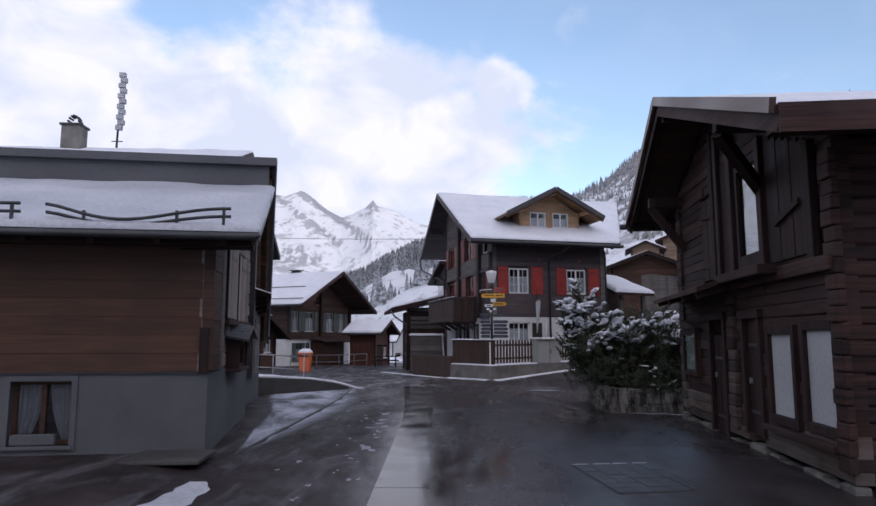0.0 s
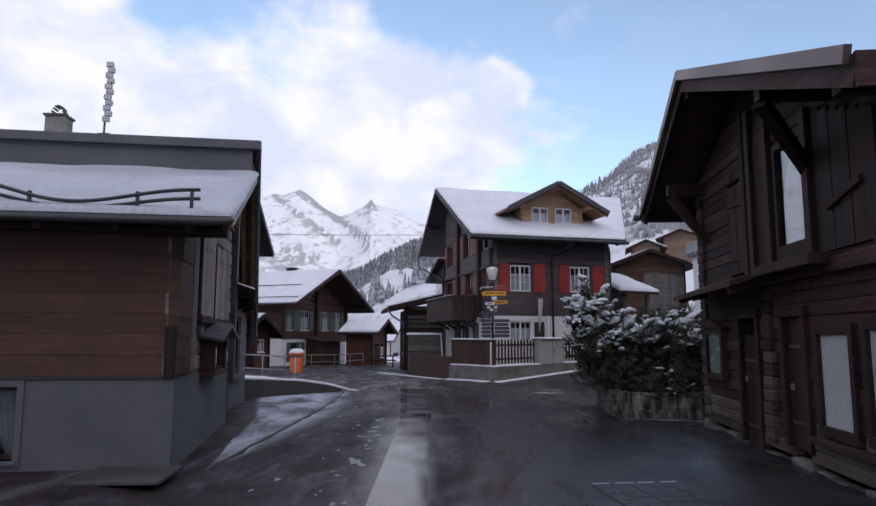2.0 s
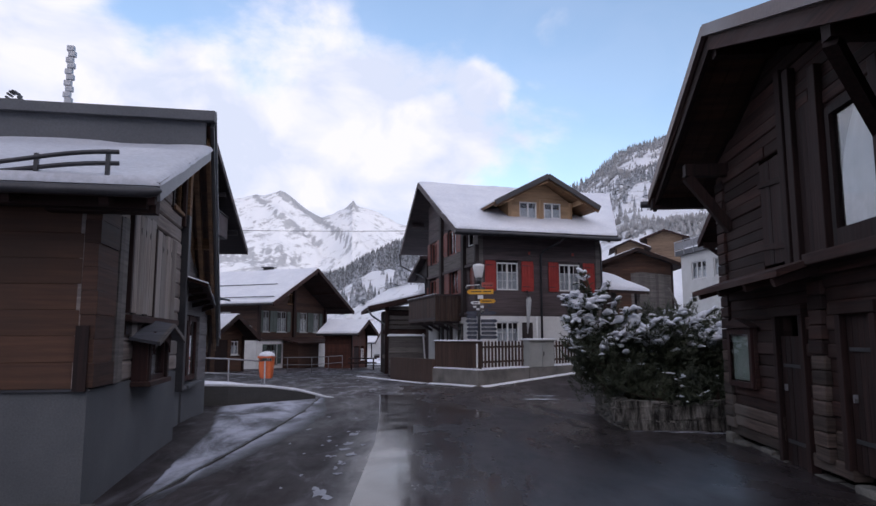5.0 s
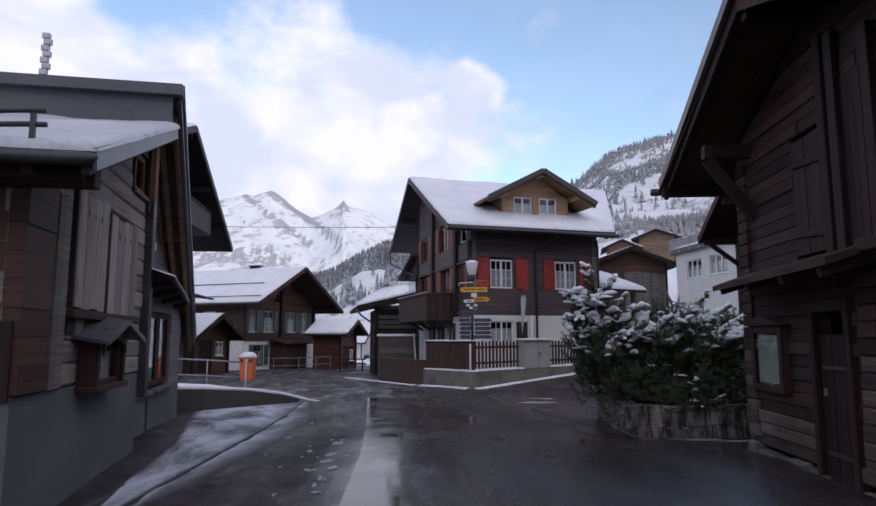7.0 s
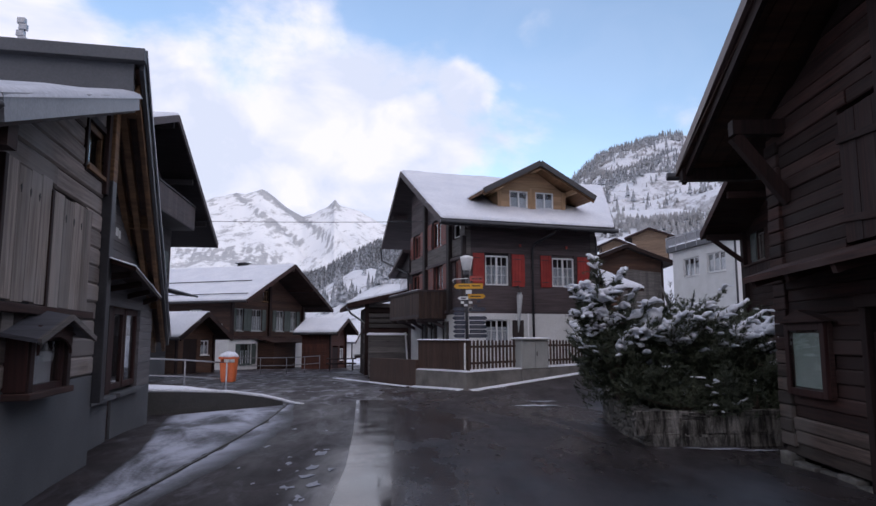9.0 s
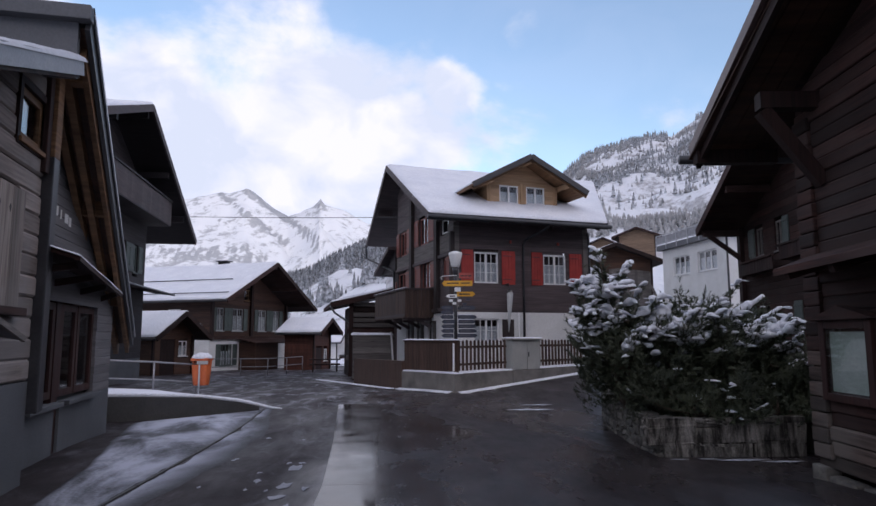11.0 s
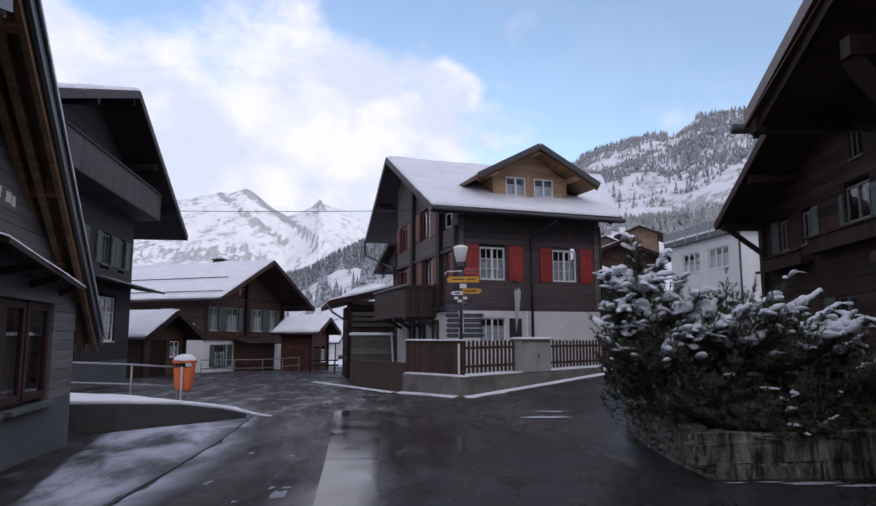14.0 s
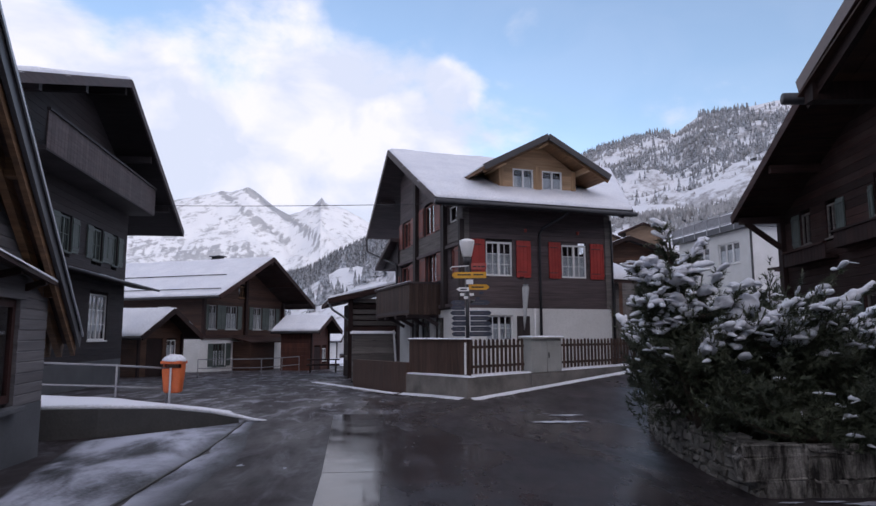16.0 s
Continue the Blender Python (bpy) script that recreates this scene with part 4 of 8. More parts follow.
for az in azs:
    e = math.tan(radians(interp(MOUNTAIN, az)))
    for i, r in enumerate(rads):
        t = (r - 1500) / 1800
        top = 3300 * e
        z = -25 + (top + 25) * min(t, 1) ** 1.25
        if t > 1:
            z = top - 60
        x, y = r * math.sin(radians(az)), r * math.cos(radians(az))
        p = Vector((x * 0.0022, y * 0.0022, 0.3))
        rough = noise.fractal(p, 0.9, 2.1, 7)
        ridge = abs(noise.noise(p * 2.3)) + 0.5 * abs(noise.noise(p * 5.1)) + 0.25 * abs(noise.noise(p * 11))
        fade = math.sin(math.pi * min(1, t)) ** 0.7
        z += (26 * rough - 38 * ridge) * fade + 9 * noise.noise(p * 14) * (0.3 + t) * 0.5
        spur = -11.9 + 15.5 * (1 - min(t, 1))
        for off, amp in ((0.0, 80), (1.7, 40), (-2.6, 35)):
            q = az - spur - off
            z += amp * math.exp(-((q / (0.35 if q > 0 else 1.3)) ** 2)) * fade
        spur = -5.7 + 3.4 * (1 - min(t, 1)) / 0.55
        z += 30 * math.exp(-(((az - spur) / 1.0) ** 2)) * fade
        # bare rock: slanting ribs, crags at the foot and the horn of the second peak
        el = math.degrees(math.atan2(z, r)) + 0.25 * noise.noise(p * 9)
        bare = max(w * math.exp(-(((az - a0 - k * (12.2 - el)) / d) ** 2)) * smooth01((el - low) / 1.2) for a0, k, d, w, low in (
            (-11.9, 1.5, 0.4, 1.25, 7.4), (-14.6, 1.4, 0.34, 0.95, 7.0), (-13.2, 1.45, 0.16, 0.45, 9.0), (-9.2, 1.4, 0.16, 0.4, 7.5), (-17.5, 1.4, 0.2, 0.4, 8.5)))
        crags = 0.6 * math.exp(-(((el - 6.9) / 0.85) ** 2)) * smooth01((-8.5 - az) / 3)
        horn = 0.9 * math.exp(-(((az + 5.75) / 0.5) ** 2)) * smooth01((t - 0.86) / 0.1)
        _rock.append(max(bare, crags * (0.6 + 1.6 * noise.noise(p * 34)), horn) * (0.75 + 0.8 * noise.noise(p * 20)))
        _v.append((x, y, z))
n = len(rads)
for i in range(len(azs) - 1):
    _f += [(i * n + j, i * n + n + j, i * n + n + j + 1, i * n + j + 1) for j in range(n - 1)]
_mt = mesh_of("backdrop_mountain", _v, _f, M["mountain"], "structure", "snow-covered mountain face with bands of rock, unseen ridge added behind to shade the village")
_mt.data.attributes.new("rock", "FLOAT", "POINT").data.foreach_set("value", _rock)


def hill_mesh(name, sky, az0, az1, daz, r0, r1, nr, power, bump, label, start):
    """A hillside seen from the village; returns the function of its height."""
    def z_at(r, az):
        t = min(1.0, (r - r0) / (r1 - r0))
        top = r1 * math.tan(radians(interp(sky, az)))
        x, y = r * math.sin(radians(az)), r * math.cos(radians(az))
        z0 = start(x, y)
        z = z0 + (top - z0) * t ** power
        p = Vector((x, y, 0)) * (6.0 / r1)
        z += bump * (noise.fractal(p, 0.9, 2.0, 5) - 0.4 * abs(noise.noise(p * 3))) * math.sin(math.pi * t) ** 0.8
        return x, y, z
    verts, faces = [], []
    aa = np.arange(az0, az1 + daz / 2, daz).tolist()
    rr = [r0 + (r1 - r0) * (i / nr) ** 1.3 for i in range(nr + 1)]
    for az in aa:
        verts += [z_at(r, az) for r in rr]
        x, y, z = z_at(r1, az)
        verts.append((x * 1.06, y * 1.06, z - r1 * 0.05))
    n = nr + 2
    for i in range(len(aa) - 1):
        faces += [(i * n + j, i * n + n + j, i * n + n + j + 1, i * n + j + 1) for j in range(n - 1)]
    mesh_of(name, verts, faces, M["hill"], "structure", label)
    return z_at


SPUR = ((-60, 2.5), (-25, 3.0), (-14, 3.6), (-8.7, 4.5), (-6.4, 5.1), (-4.5, 6.2), (-2.6, 7.2), (-0.2, 7.8), (3, 8.6), (8, 9.5), (14, 9.0))
HILL = ((-2, 7), (3, 9.2), (5, 10.8), (6, 11.7), (9, 11.7), (11.9, 11.9), (14.8, 13.3), (17, 15.0), (19.4, 15.8), (23, 16.4), (24.3, 16.2), (26.5, 17.5), (28.7, 17.5), (32.3, 17.8), (35, 16.8), (45, 15), (80, 10))
spur_at = hill_mesh("backdrop_spur", SPUR, -60, 14, 0.5, 120, 520, 44, 1.25, 16, "snowy meadow spur below the forest", lambda x, y: height(x, min(y, 70)) - 0.5)
hill_at = hill_mesh("backdrop_hillside", HILL, 0, 80, 0.45, 52, 680, 60, 1.3, 22, "steep brushy hillside under snow", lambda x, y: height(x, y) - 0.1)


def conifers(name, spots, label, seed, mat="forest", slim=(0.17, 0.26)):
    """Far conifers, each of ragged tiers of branches; spots are (x, y, z, height)."""
    rng = random.Random(seed)
    verts, faces = [], []
    for x, y, z, h in spots:
        w = h * rng.uniform(*slim)
        tiers = 4
        for k in range(tiers):
            z0 = z + h * (0.06 + 0.21 * k)
            z1 = z + h * (0.42 + 0.2 * k) if k < tiers - 1 else z + h
            r = w * (1 - 0.215 * k)
            b, seg, tw = len(verts), 8, rng.uniform(0, 6)
            for j in range(seg):
                a = tw + 2 * math.pi * j / seg
                q = r * (rng.uniform(0.95, 1.2) if j % 2 else rng.uniform(0.5, 0.75))
                verts.append((x + q * math.cos(a), y + q * math.sin(a), z0 - (0.05 * h if j % 2 else 0) + rng.uniform(-0.02, 0.02) * h))
            verts.append((x + rng.uniform(-0.02, 0.02) * h, y, z1))
            faces += [(b + j, b + (j + 1) % seg, b + seg) for j in range(seg)]
    return mesh_of(name, verts, faces, M[mat], "stuff", label, smooth=False)


_rng = random.Random(11)
spots = []
while len(spots) < 3800:
    az, t = _rng.uniform(-13, 9), _rng.uniform(0.3, 1.0)
    r = 120 + 400 * t
    edge = 0.62 + 0.08 * noise.noise(Vector((az * 0.8, 1, 0))) + (0.12 if az < -5 else 0) - 0.02 * (az + 3)
    if t < edge and _rng.random() > 0.06:
        continue
    spots.append((*spur_at(r, az), _rng.uniform(6, 11.5)))
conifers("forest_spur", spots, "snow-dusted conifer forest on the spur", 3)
spots = []
while len(spots) < 4600:
    az, t = _rng.uniform(3, 50), _rng.uniform(0.22, 1.0)
    r = 52 + 628 * t
    d = noise.fractal(Vector((r * math.sin(radians(az)) * 0.012, r * 0.012, 2)), 0.9, 2, 4)
    band = 1.2 * math.exp(-(((az - 25) / 7) ** 2) - (((t - 0.62 - (az - 22) * 0.012) / 0.16) ** 2))
    crest = 1.0 if t > 0.9 and (az < 24 or 26 < az < 30) else 0.0
    if _rng.random() > 0.012 + 0.8 * max(0, d - 0.16) + band + crest:
        continue
    spots.append((*hill_at(r, az), _rng.uniform(2.0, 7.0) * (0.8 + 0.3 * t)))
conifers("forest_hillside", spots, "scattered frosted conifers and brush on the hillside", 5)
spots = []
while len(spots) < 12000:
    az, t = _rng.uniform(6, 40), _rng.uniform(0.12, 0.97)
    r = 52 + 628 * t
    d = noise.fractal(Vector((r * math.sin(radians(az)) * 0.02, r * 0.02, 7)), 0.9, 2, 4)
    if _rng.random() > 0.02 + 1.9 * max(0, d - 0.1):
        continue
    spots.append((*hill_at(r, az), _rng.uniform(1.0, 2.6) * (0.6 + 1.0 * t)))
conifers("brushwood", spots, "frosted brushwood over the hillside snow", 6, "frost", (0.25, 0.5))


# ---- the low chalet with the grey plinth ----
def low_chalet():
    H = thing("low_chalet", pose(-3.08, 9.0, 0, 0, 0, 8.6), "low wooden chalet on a grey plinth, snow on its roof", "house")
    front, side, rear = face_yn(0), face_xp(0), face_xp(-0.28)
    # plinth
    cellar = (-2.42, -1.68, 0.22, 1.03)
    pierced("plinth", M["plaster_grey"], H, front, -11, 0, -0.05, 1.13, [cellar], 0.3, "smooth grey rendered plinth")
    pierced("plinth", M["plaster_grey"], H, side, 0.3, 3.95, -0.05, 1.13, (), 0.3)
    pierced("plinth", M["plaster_grey"], H, rear, 3.95, 8.5, -0.05, 0.74, [(5.78, 6.0, -0.05, 0.74)], 0.3)
    boxed("plinth_cap", M["metal_dark"], H, (-11, 0.025, -0.03, -0.004, 1.115, 1.14))
    # walls
    courses(H, front, M["wood_brown"], -11, -0.11, 1.14, 3.08, 0.235, (), None, 0.14, joint=2.6, seed=2, groove=0.004)
    lim1 = lambda z: (max(0.0, (z - 2.86) / 0.355 - 0.5), min(3.95, 3.65 + (4.8 - z) / 0.556))
    shut, box_win, attic = (1.25, 3.38, 1.93, 2.93), (1.62, 2.4, 1.16, 1.55), (3.22, 3.88, 3.5, 4.04)
    courses(H, side, M["wood_grey"], 0, 3.95, 1.14, 4.75, 0.215, [shut, box_win, attic], lim1, 0.14, name="log", groove=0.02, joint=2.0, seed=3, uneven=0.012)
    lim2 = lambda z: (3.95, min(8.5, 3.65 + (4.8 - z) / 0.556))
    win = (5.2, 7.55, 0.78, 2.02)
    courses(H, rear, M["siding"], 3.95, 8.5, 0.74, 4.3, 0.13, [win, (5.78, 6.0, 0.7, 0.8)], lim2, 0.12, name="siding_board", groove=0.01, seed=4)
    boxed("back_wall", M["wood_brown"], H, (-11, -10.8, 0, 9, 0, 3.4))
    boxed("back_wall", M["plaster_grey"], H, (-10.8, -0.4, 8.3, 8.5, 0, 1.6))
    # stacked log ends at the corner
    rng = random.Random(8)
    for i in range(8):
        z = 1.15 + i * 0.225
        boxed("log_end", M["wood_mid"], H, (-0.1 + rng.uniform(0, 0.01), 0.03 + rng.uniform(0, 0.025), -0.02 + rng.uniform(-0.01, 0.01), 0.6 + rng.uniform(-0.04, 0.02), z, z + 0.224), bevel=0.005)
    boxed("corner_board", M["wood_dark_v"], H, (-0.115, 0.0, -0.055, -0.032, 1.12, 1.72))
    boxed("pale_board", M["wood_panel"], H, (0.66, 0.8, 0.0, 0.04, 1.14, 2.88), m=side, bevel=0.006)
    boxed("pale_board", M["wood_panel"], H, (0.81, 0.98, 0.0, 0.034, 1.14, 2.9), m=side, bevel=0.006)
    # the big weathered shutters on the street side
    for a, b, c, e in ((1.12, 2.14, 1.88, 3.05), (2.19, 3.42, 1.86, 2.98)):
        sh = new("shutter")
        sh.parent = H
        tagged(sh, "weathered grey board shutter, closed")
        k = 4
        w = (b - a) / k
        for i in range(k):
            boxed("board", M["wood_grey_v"], sh, (a + w * i + 0.004, a + w * (i + 1) - 0.004, 0.0, 0.045, c + rng.uniform(-0.01, 0.01), e + rng.uniform(-0.02, 0.02)), m=side, bevel=0.006)
        for i in range(3):
            q = a + (b - a) * (0.3 + 0.2 * i)
            # black diamonds on the board faces stand for the dark inside cut-out holes
            prismed("cutout_mark", M["ink"], sh, [(q - 0.018, e - 0.2), (q, e - 0.17), (q + 0.018, e - 0.2), (q, e - 0.25)], 0.046, 0.05, "y", m=side)
        boxed("edge_board", M["wood_dark_v"], sh, (a - 0.07, a - 0.006, 0.0, 0.06, c, e), m=side, bevel=0.008)
    boxed("shutter_sill", M["wood_dark"], H, (1.0, 3.5, 0.0, 0.1, 1.78, 1.86), m=side, bevel=0.01)
    # small bay with a gabled roof of its own
    bay = new("bay_window")
    bay.parent = H
    tagged(bay, "small wooden bay window under its own shingled gable")
    for q in (1.5, 2.44):
        boxed("post", M["wood_dark_v"], bay, (q, q + 0.1, -0.02, 0.19, 1.1, 1.6), m=side, bevel=0.01)
    boxed("side_board", M["wood_maroon"], bay, (1.485, 1.5, 0.0, 0.17, 1.12, 1.6), m=side)
    boxed("bay_sill", M["wood_dark"], bay, (1.46, 2.58, -0.02, 0.22, 1.05, 1.11), m=side, bevel=0.012)
    window(H, side @ Matrix.Translation((0, 0.19, 0)), 1.6, 2.44, 1.11, 1.6, M["wood_maroon"], 1, 1, 0.04, "half", False)
    # pointed arch in the head board
    arch = [(1.6, 1.68)] + [(2.02 - 0.42 * math.cos(math.pi * i / 12), 1.42 + 0.16 * math.sin(math.pi * i / 12)) for i in range(13)] + [(2.44, 1.68)]
    prismed("arched_head", M["wood_dark"], bay, arch, 0.195, 0.22, "y", m=side)
    mid = 2.06
    for s0, z0 in ((1.3, 1.56), (2.82, 1.58)):
        a, b = side @ Vector((s0, 0, z0 + 0.06)), side @ Vector((s0, 0.32, z0))
        c, d = side @ Vector((mid, 0.32, 1.78)), side @ Vector((mid, 0, 1.84))
        slope("bay_roof", M["wood_bay"], bay, a, b, c, d, 0.035)
        barred("bay_barge", M["wood_panel"], bay, b + Vector((0, 0, -0.02)), c + Vector((0, 0, -0.02)), 0.03, 0.05)
    prismed("gable_board", M["wood_dark"], bay, [(1.5, 1.6), (2.58, 1.6), (mid, 1.73)], 0.17, 0.21, "y", m=side)
    # dark apron boards between the shutters and the bay
    for i in range(5):
        boxed("apron_board", M["wood_panel"] if i % 2 else M["wood_dark_v"], bay, (1.05 + 0.24 * i, 1.28 + 0.24 * i, 0.0, 0.03, 1.64 - 0.02 * i, 1.78), m=side)
    # attic hatch
    window(H, side, *attic, M["wood_rafter"], 1, 1, 0.02, None, True, 0.08, casing=M["wood_dark_v"], name="attic_window")
    # dark corner post
    boxed("corner_post", M["metal_dark"], H, (3.96, 4.14, -0.3, 0.1, 0.8, 3.5), m=side, bevel=0.012)
    boxed("corner_post", M["wood_rafter"], H, (3.96, 4.14, -0.3, 0.1, 3.5, 4.42), m=side, bevel=0.012)
    boxed("attic_post", M["wood_dark_v"], H, (3.84, 3.95, 0.0, 0.06, 3.3, 4.5), m=side, bevel=0.01)
    # shop window behind, with its canopy
    for a, b in ((5.2, 5.76), (6.02, 6.7), (6.75, 7.55)):
        window(H, rear, a, b, 0.8, 2.02, M["wood_maroon"], 1, 1, 0.05, None, False, 0.09, name="shop_window")
    boxed("door_post", M["wood_maroon"], H, (5.78, 6.0, -0.16, -0.04, 0.02, 2.05), m=rear)
    boxed("window_sill", M["plaster_grey"], H, (4.6, 5.78, -0.02, 0.12, 0.7, 0.76), m=rear, bevel=0.01)
    boxed("window_sill", M["plaster_grey"], H, (6.0, 7.6, -0.02, 0.12, 0.7, 0.76), m=rear, bevel=0.01)
    boxed("window_head", M["siding"], H, (4.6, 7.7, 0.0, 0.03, 2.03, 2.3), m=rear)
    a, b = rear @ Vector((4.15, 0, 2.66)), rear @ Vector((3.95, 0.7, 2.43))
    c, d = rear @ Vector((8.25, 0.2, 2.28)), rear @ Vector((8.25, 0, 2.34))
    can = slope("canopy", M["wood_dark"], H, a, b, c, d, 0.05)
    blanket(can, a.lerp(b, 0.3), b, c, d.lerp(c, 0.3), 0.025, 0.3, 3, 0.05, 0.006)
    for q in (4.3, 5.4, 6.5, 7.6):
        u = (q - 3.95) / 4.3
        barred("canopy_arm", M["wood_dark"], H, rear @ Vector((q, 0, 2.3 - 0.16 * u)), rear @ Vector((q, 0.6 - 0.42 * u, 2.38 - 0.15 * u)), 0.07, 0.08)
    # painted lettering too worn to read, as plain bars
    for i, w in enumerate((0.12, 0.1, 0.05, 0.2, 0.14)):
        boxed("lettering_bar", M["plaster_white"], H, (5.15 + i * 0.17, 5.15 + i * 0.17 + w * 0.7, 0.006, 0.012, 3.12 - 0.02 * i, 3.24 - 0.02 * i), m=rear)
    # cellar window with drawn-back curtains
    window(H, front, *cellar, M["wood_mid"], 2, 1, 0.1, "drape", True, 0.05, casing=M["plaster_grey"], name="cellar_window", sill_mat=M["plaster_grey"])
    boxed("window_box", M["plaster_grey"], H, (-2.38, -1.85, -0.06, 0.03, 0.23, 0.36), m=front, bevel=0.01)
    # roof: front slope under snow, a taller rear slope with a grey clerestory face
    f = [Vector(p) for p in ((-11, -0.58, 2.95), (0.66, -0.58, 2.95), (0.42, 3.6, 4.44), (-11, 3.6, 4.44))]
    r1 = slope("roof_front", M["roof_dark"], H, *f, 0.07)
    blanket(r1, *f, 0.075, 0.25, 1, 0.12, 0.02).data.materials[0] = M["snow_thin"]
    g = [Vector(p) for p in ((-11, 9.84, 1.62), (-0.2, 9.84, 1.62), (0.45, 3.66, 5.06), (-11, 3.66, 5.06))]
    r2 = slope("roof_rear", M["roof_dark"], H, *g, 0.1)
    blanket(r2, *g, 0.06, 0.5, 2, 0.15, 0.01)
    boxed("clerestory_face", M["fascia_grey"], H, (-11, 0.33, 3.66, 3.74, 4.3, 4.92), "plain grey clerestory face")
    boxed("ridge_fascia", M["fascia_grey"], H, (-11, 0.47, 3.54, 3.68, 4.9, 5.06), bevel=0.01)
    tubed("gutter", M["metal_dark"], H, [(-11, -0.64, 2.87), (0.6, -0.64, 2.88), (0.66, -0.63, 2.89), (0.7, -0.62, 2.9)], [0.05, 0.05, 0.042, 0.015], 10)
    boxed("eave_fascia", M["metal_dark"], H, (-11, 0.64, -0.58, -0.55, 2.86, 2.94))
    # timbers under the eaves
    for x in np.arange(-10.2, 0.4, 0.8):
        barred("rafter", M["wood_dark"], H, (x, -0.54, 2.82), (x, 0.05, 3.03), 0.08, 0.1)
    barred("purlin", M["wood_dark"], H, (-11, -0.25, 2.86), (0.5, -0.25, 2.86), 0.12, 0.13)
    barred("purlin", M["wood_dark"], H, (-0.4, -0.12, 2.86), (0.56, -0.12, 2.86), 0.15, 0.17)
    for y, z in ((4.2, 4.5), (6.3, 3.36), (8.4, 2.2)):
        barred("purlin", M["wood_rafter"], H, (-1, y, z), (0.34 - (y - 3.6) * 0.1, y, z), 0.17, 0.2)
    e0, e1 = Vector((0.42, 3.68, 4.9)), Vector((-0.22, 9.8, 1.5))
    for off, w, drop, mat in ((0.0, 0.05, 0.0, "metal_dark"), (-0.07, 0.06, -0.12, "wood_rafter"), (-0.26, 0.08, -0.14, "wood_rafter"), (-0.42, 0.08, -0.14, "wood_rafter")):
        o = Vector((off, 0, drop))
        barred("bargeboard" if off > -0.1 else "rafter", M[mat], H, (e0 if off == 0 else e0.lerp(e1, 0.035)) + o, e1 + o, w, 0.2)
    e0, e1 = Vector((0.66, -0.56, 2.9)), Vector((0.42, 3.58, 4.38))
    barred("verge_flashing", M["metal_rail"], H, e0, e1, 0.03, 0.17, "dull pale metal verge strip")
    barred("bargeboard", M["wood_dark"], H, e0 + Vector((-0.06, 0, -0.05)), e1 + Vector((-0.06, 0, -0.05)), 0.06, 0.14)
    # closed boarding under the rear verge, and its bright metal edge
    for i in range(5):
        o = Vector((-0.06 - 0.15 * i, 0, 0))
        p, q = Vector((0.4, 3.72, 4.86)) + o, Vector((-0.24, 9.78, 1.48)) + o
        barred("soffit_board", M["wood_mid"], H, p, q, 0.145, 0.02)
    barred("verge_edge", M["metal_grey"], H, Vector((0.47, 3.68, 5.02)), Vector((-0.17, 9.8, 1.6)), 0.02, 0.05)
    # snow rails near the eave, bent by the load
    for x0, x1, sag in ((-1.95, 0.3, 0.34), (-4.6, -2.25, 0.08), (-7.4, -4.9, 0.1)):
        rail = new("snow_rail")
        rail.parent = H
        tagged(rail, "bent dark steel snow rail on brackets")
        for lift in (0.1, 0.2):
            pts = []
            for i in range(17):
                u = i / 16
                low = 1 - (1.15 if sag > 0.2 else 0.4) * math.sin(math.pi * u ** 0.75) ** 2
                pts.append((x0 + (x1 - x0) * u, -0.5 - (0.02 if lift > 0.15 else 0), 3.06 + lift * (0.75 + 0.25 * low) + 0.1 * (low - 1)))
            tubed("tube", M["metal_dark"], rail, pts, 0.022, 8)
        for u in (0.2, 0.7, 0.96):
            low = 1 - (1.15 if sag > 0.2 else 0.4) * math.sin(math.pi * u ** 0.75) ** 2
            x = x0 + (x1 - x0) * u
            barred("bracket", M["metal_dark"], rail, (x, -0.51, 2.96), (x, -0.51, 3.28 + 0.12 * (low - 1)), 0.035)
    return H


LOW = low_chalet()
# low concrete hatch at the foot of the plinth, dark and open at its front
slab = thing("cellar_hatch", pose(-3.3, 8.4, 0.0, 0, 0, 4), "worn concrete cellar hatch at the foot of the plinth", "hatch")
boxed("slab_top", M["concrete_dark"], slab, (-0.5, 0.44, -0.32, 0.5, 0.09, 0.14), bevel=0.015)
boxed("hatch_side", M["concrete_dark"], slab, (-0.5, -0.42, -0.26, 0.48, -0.05, 0.068))
boxed("hatch_back", M["concrete_dark"], slab, (-0.42, 0.44, 0.3, 0.48, -0.05, 0.068))


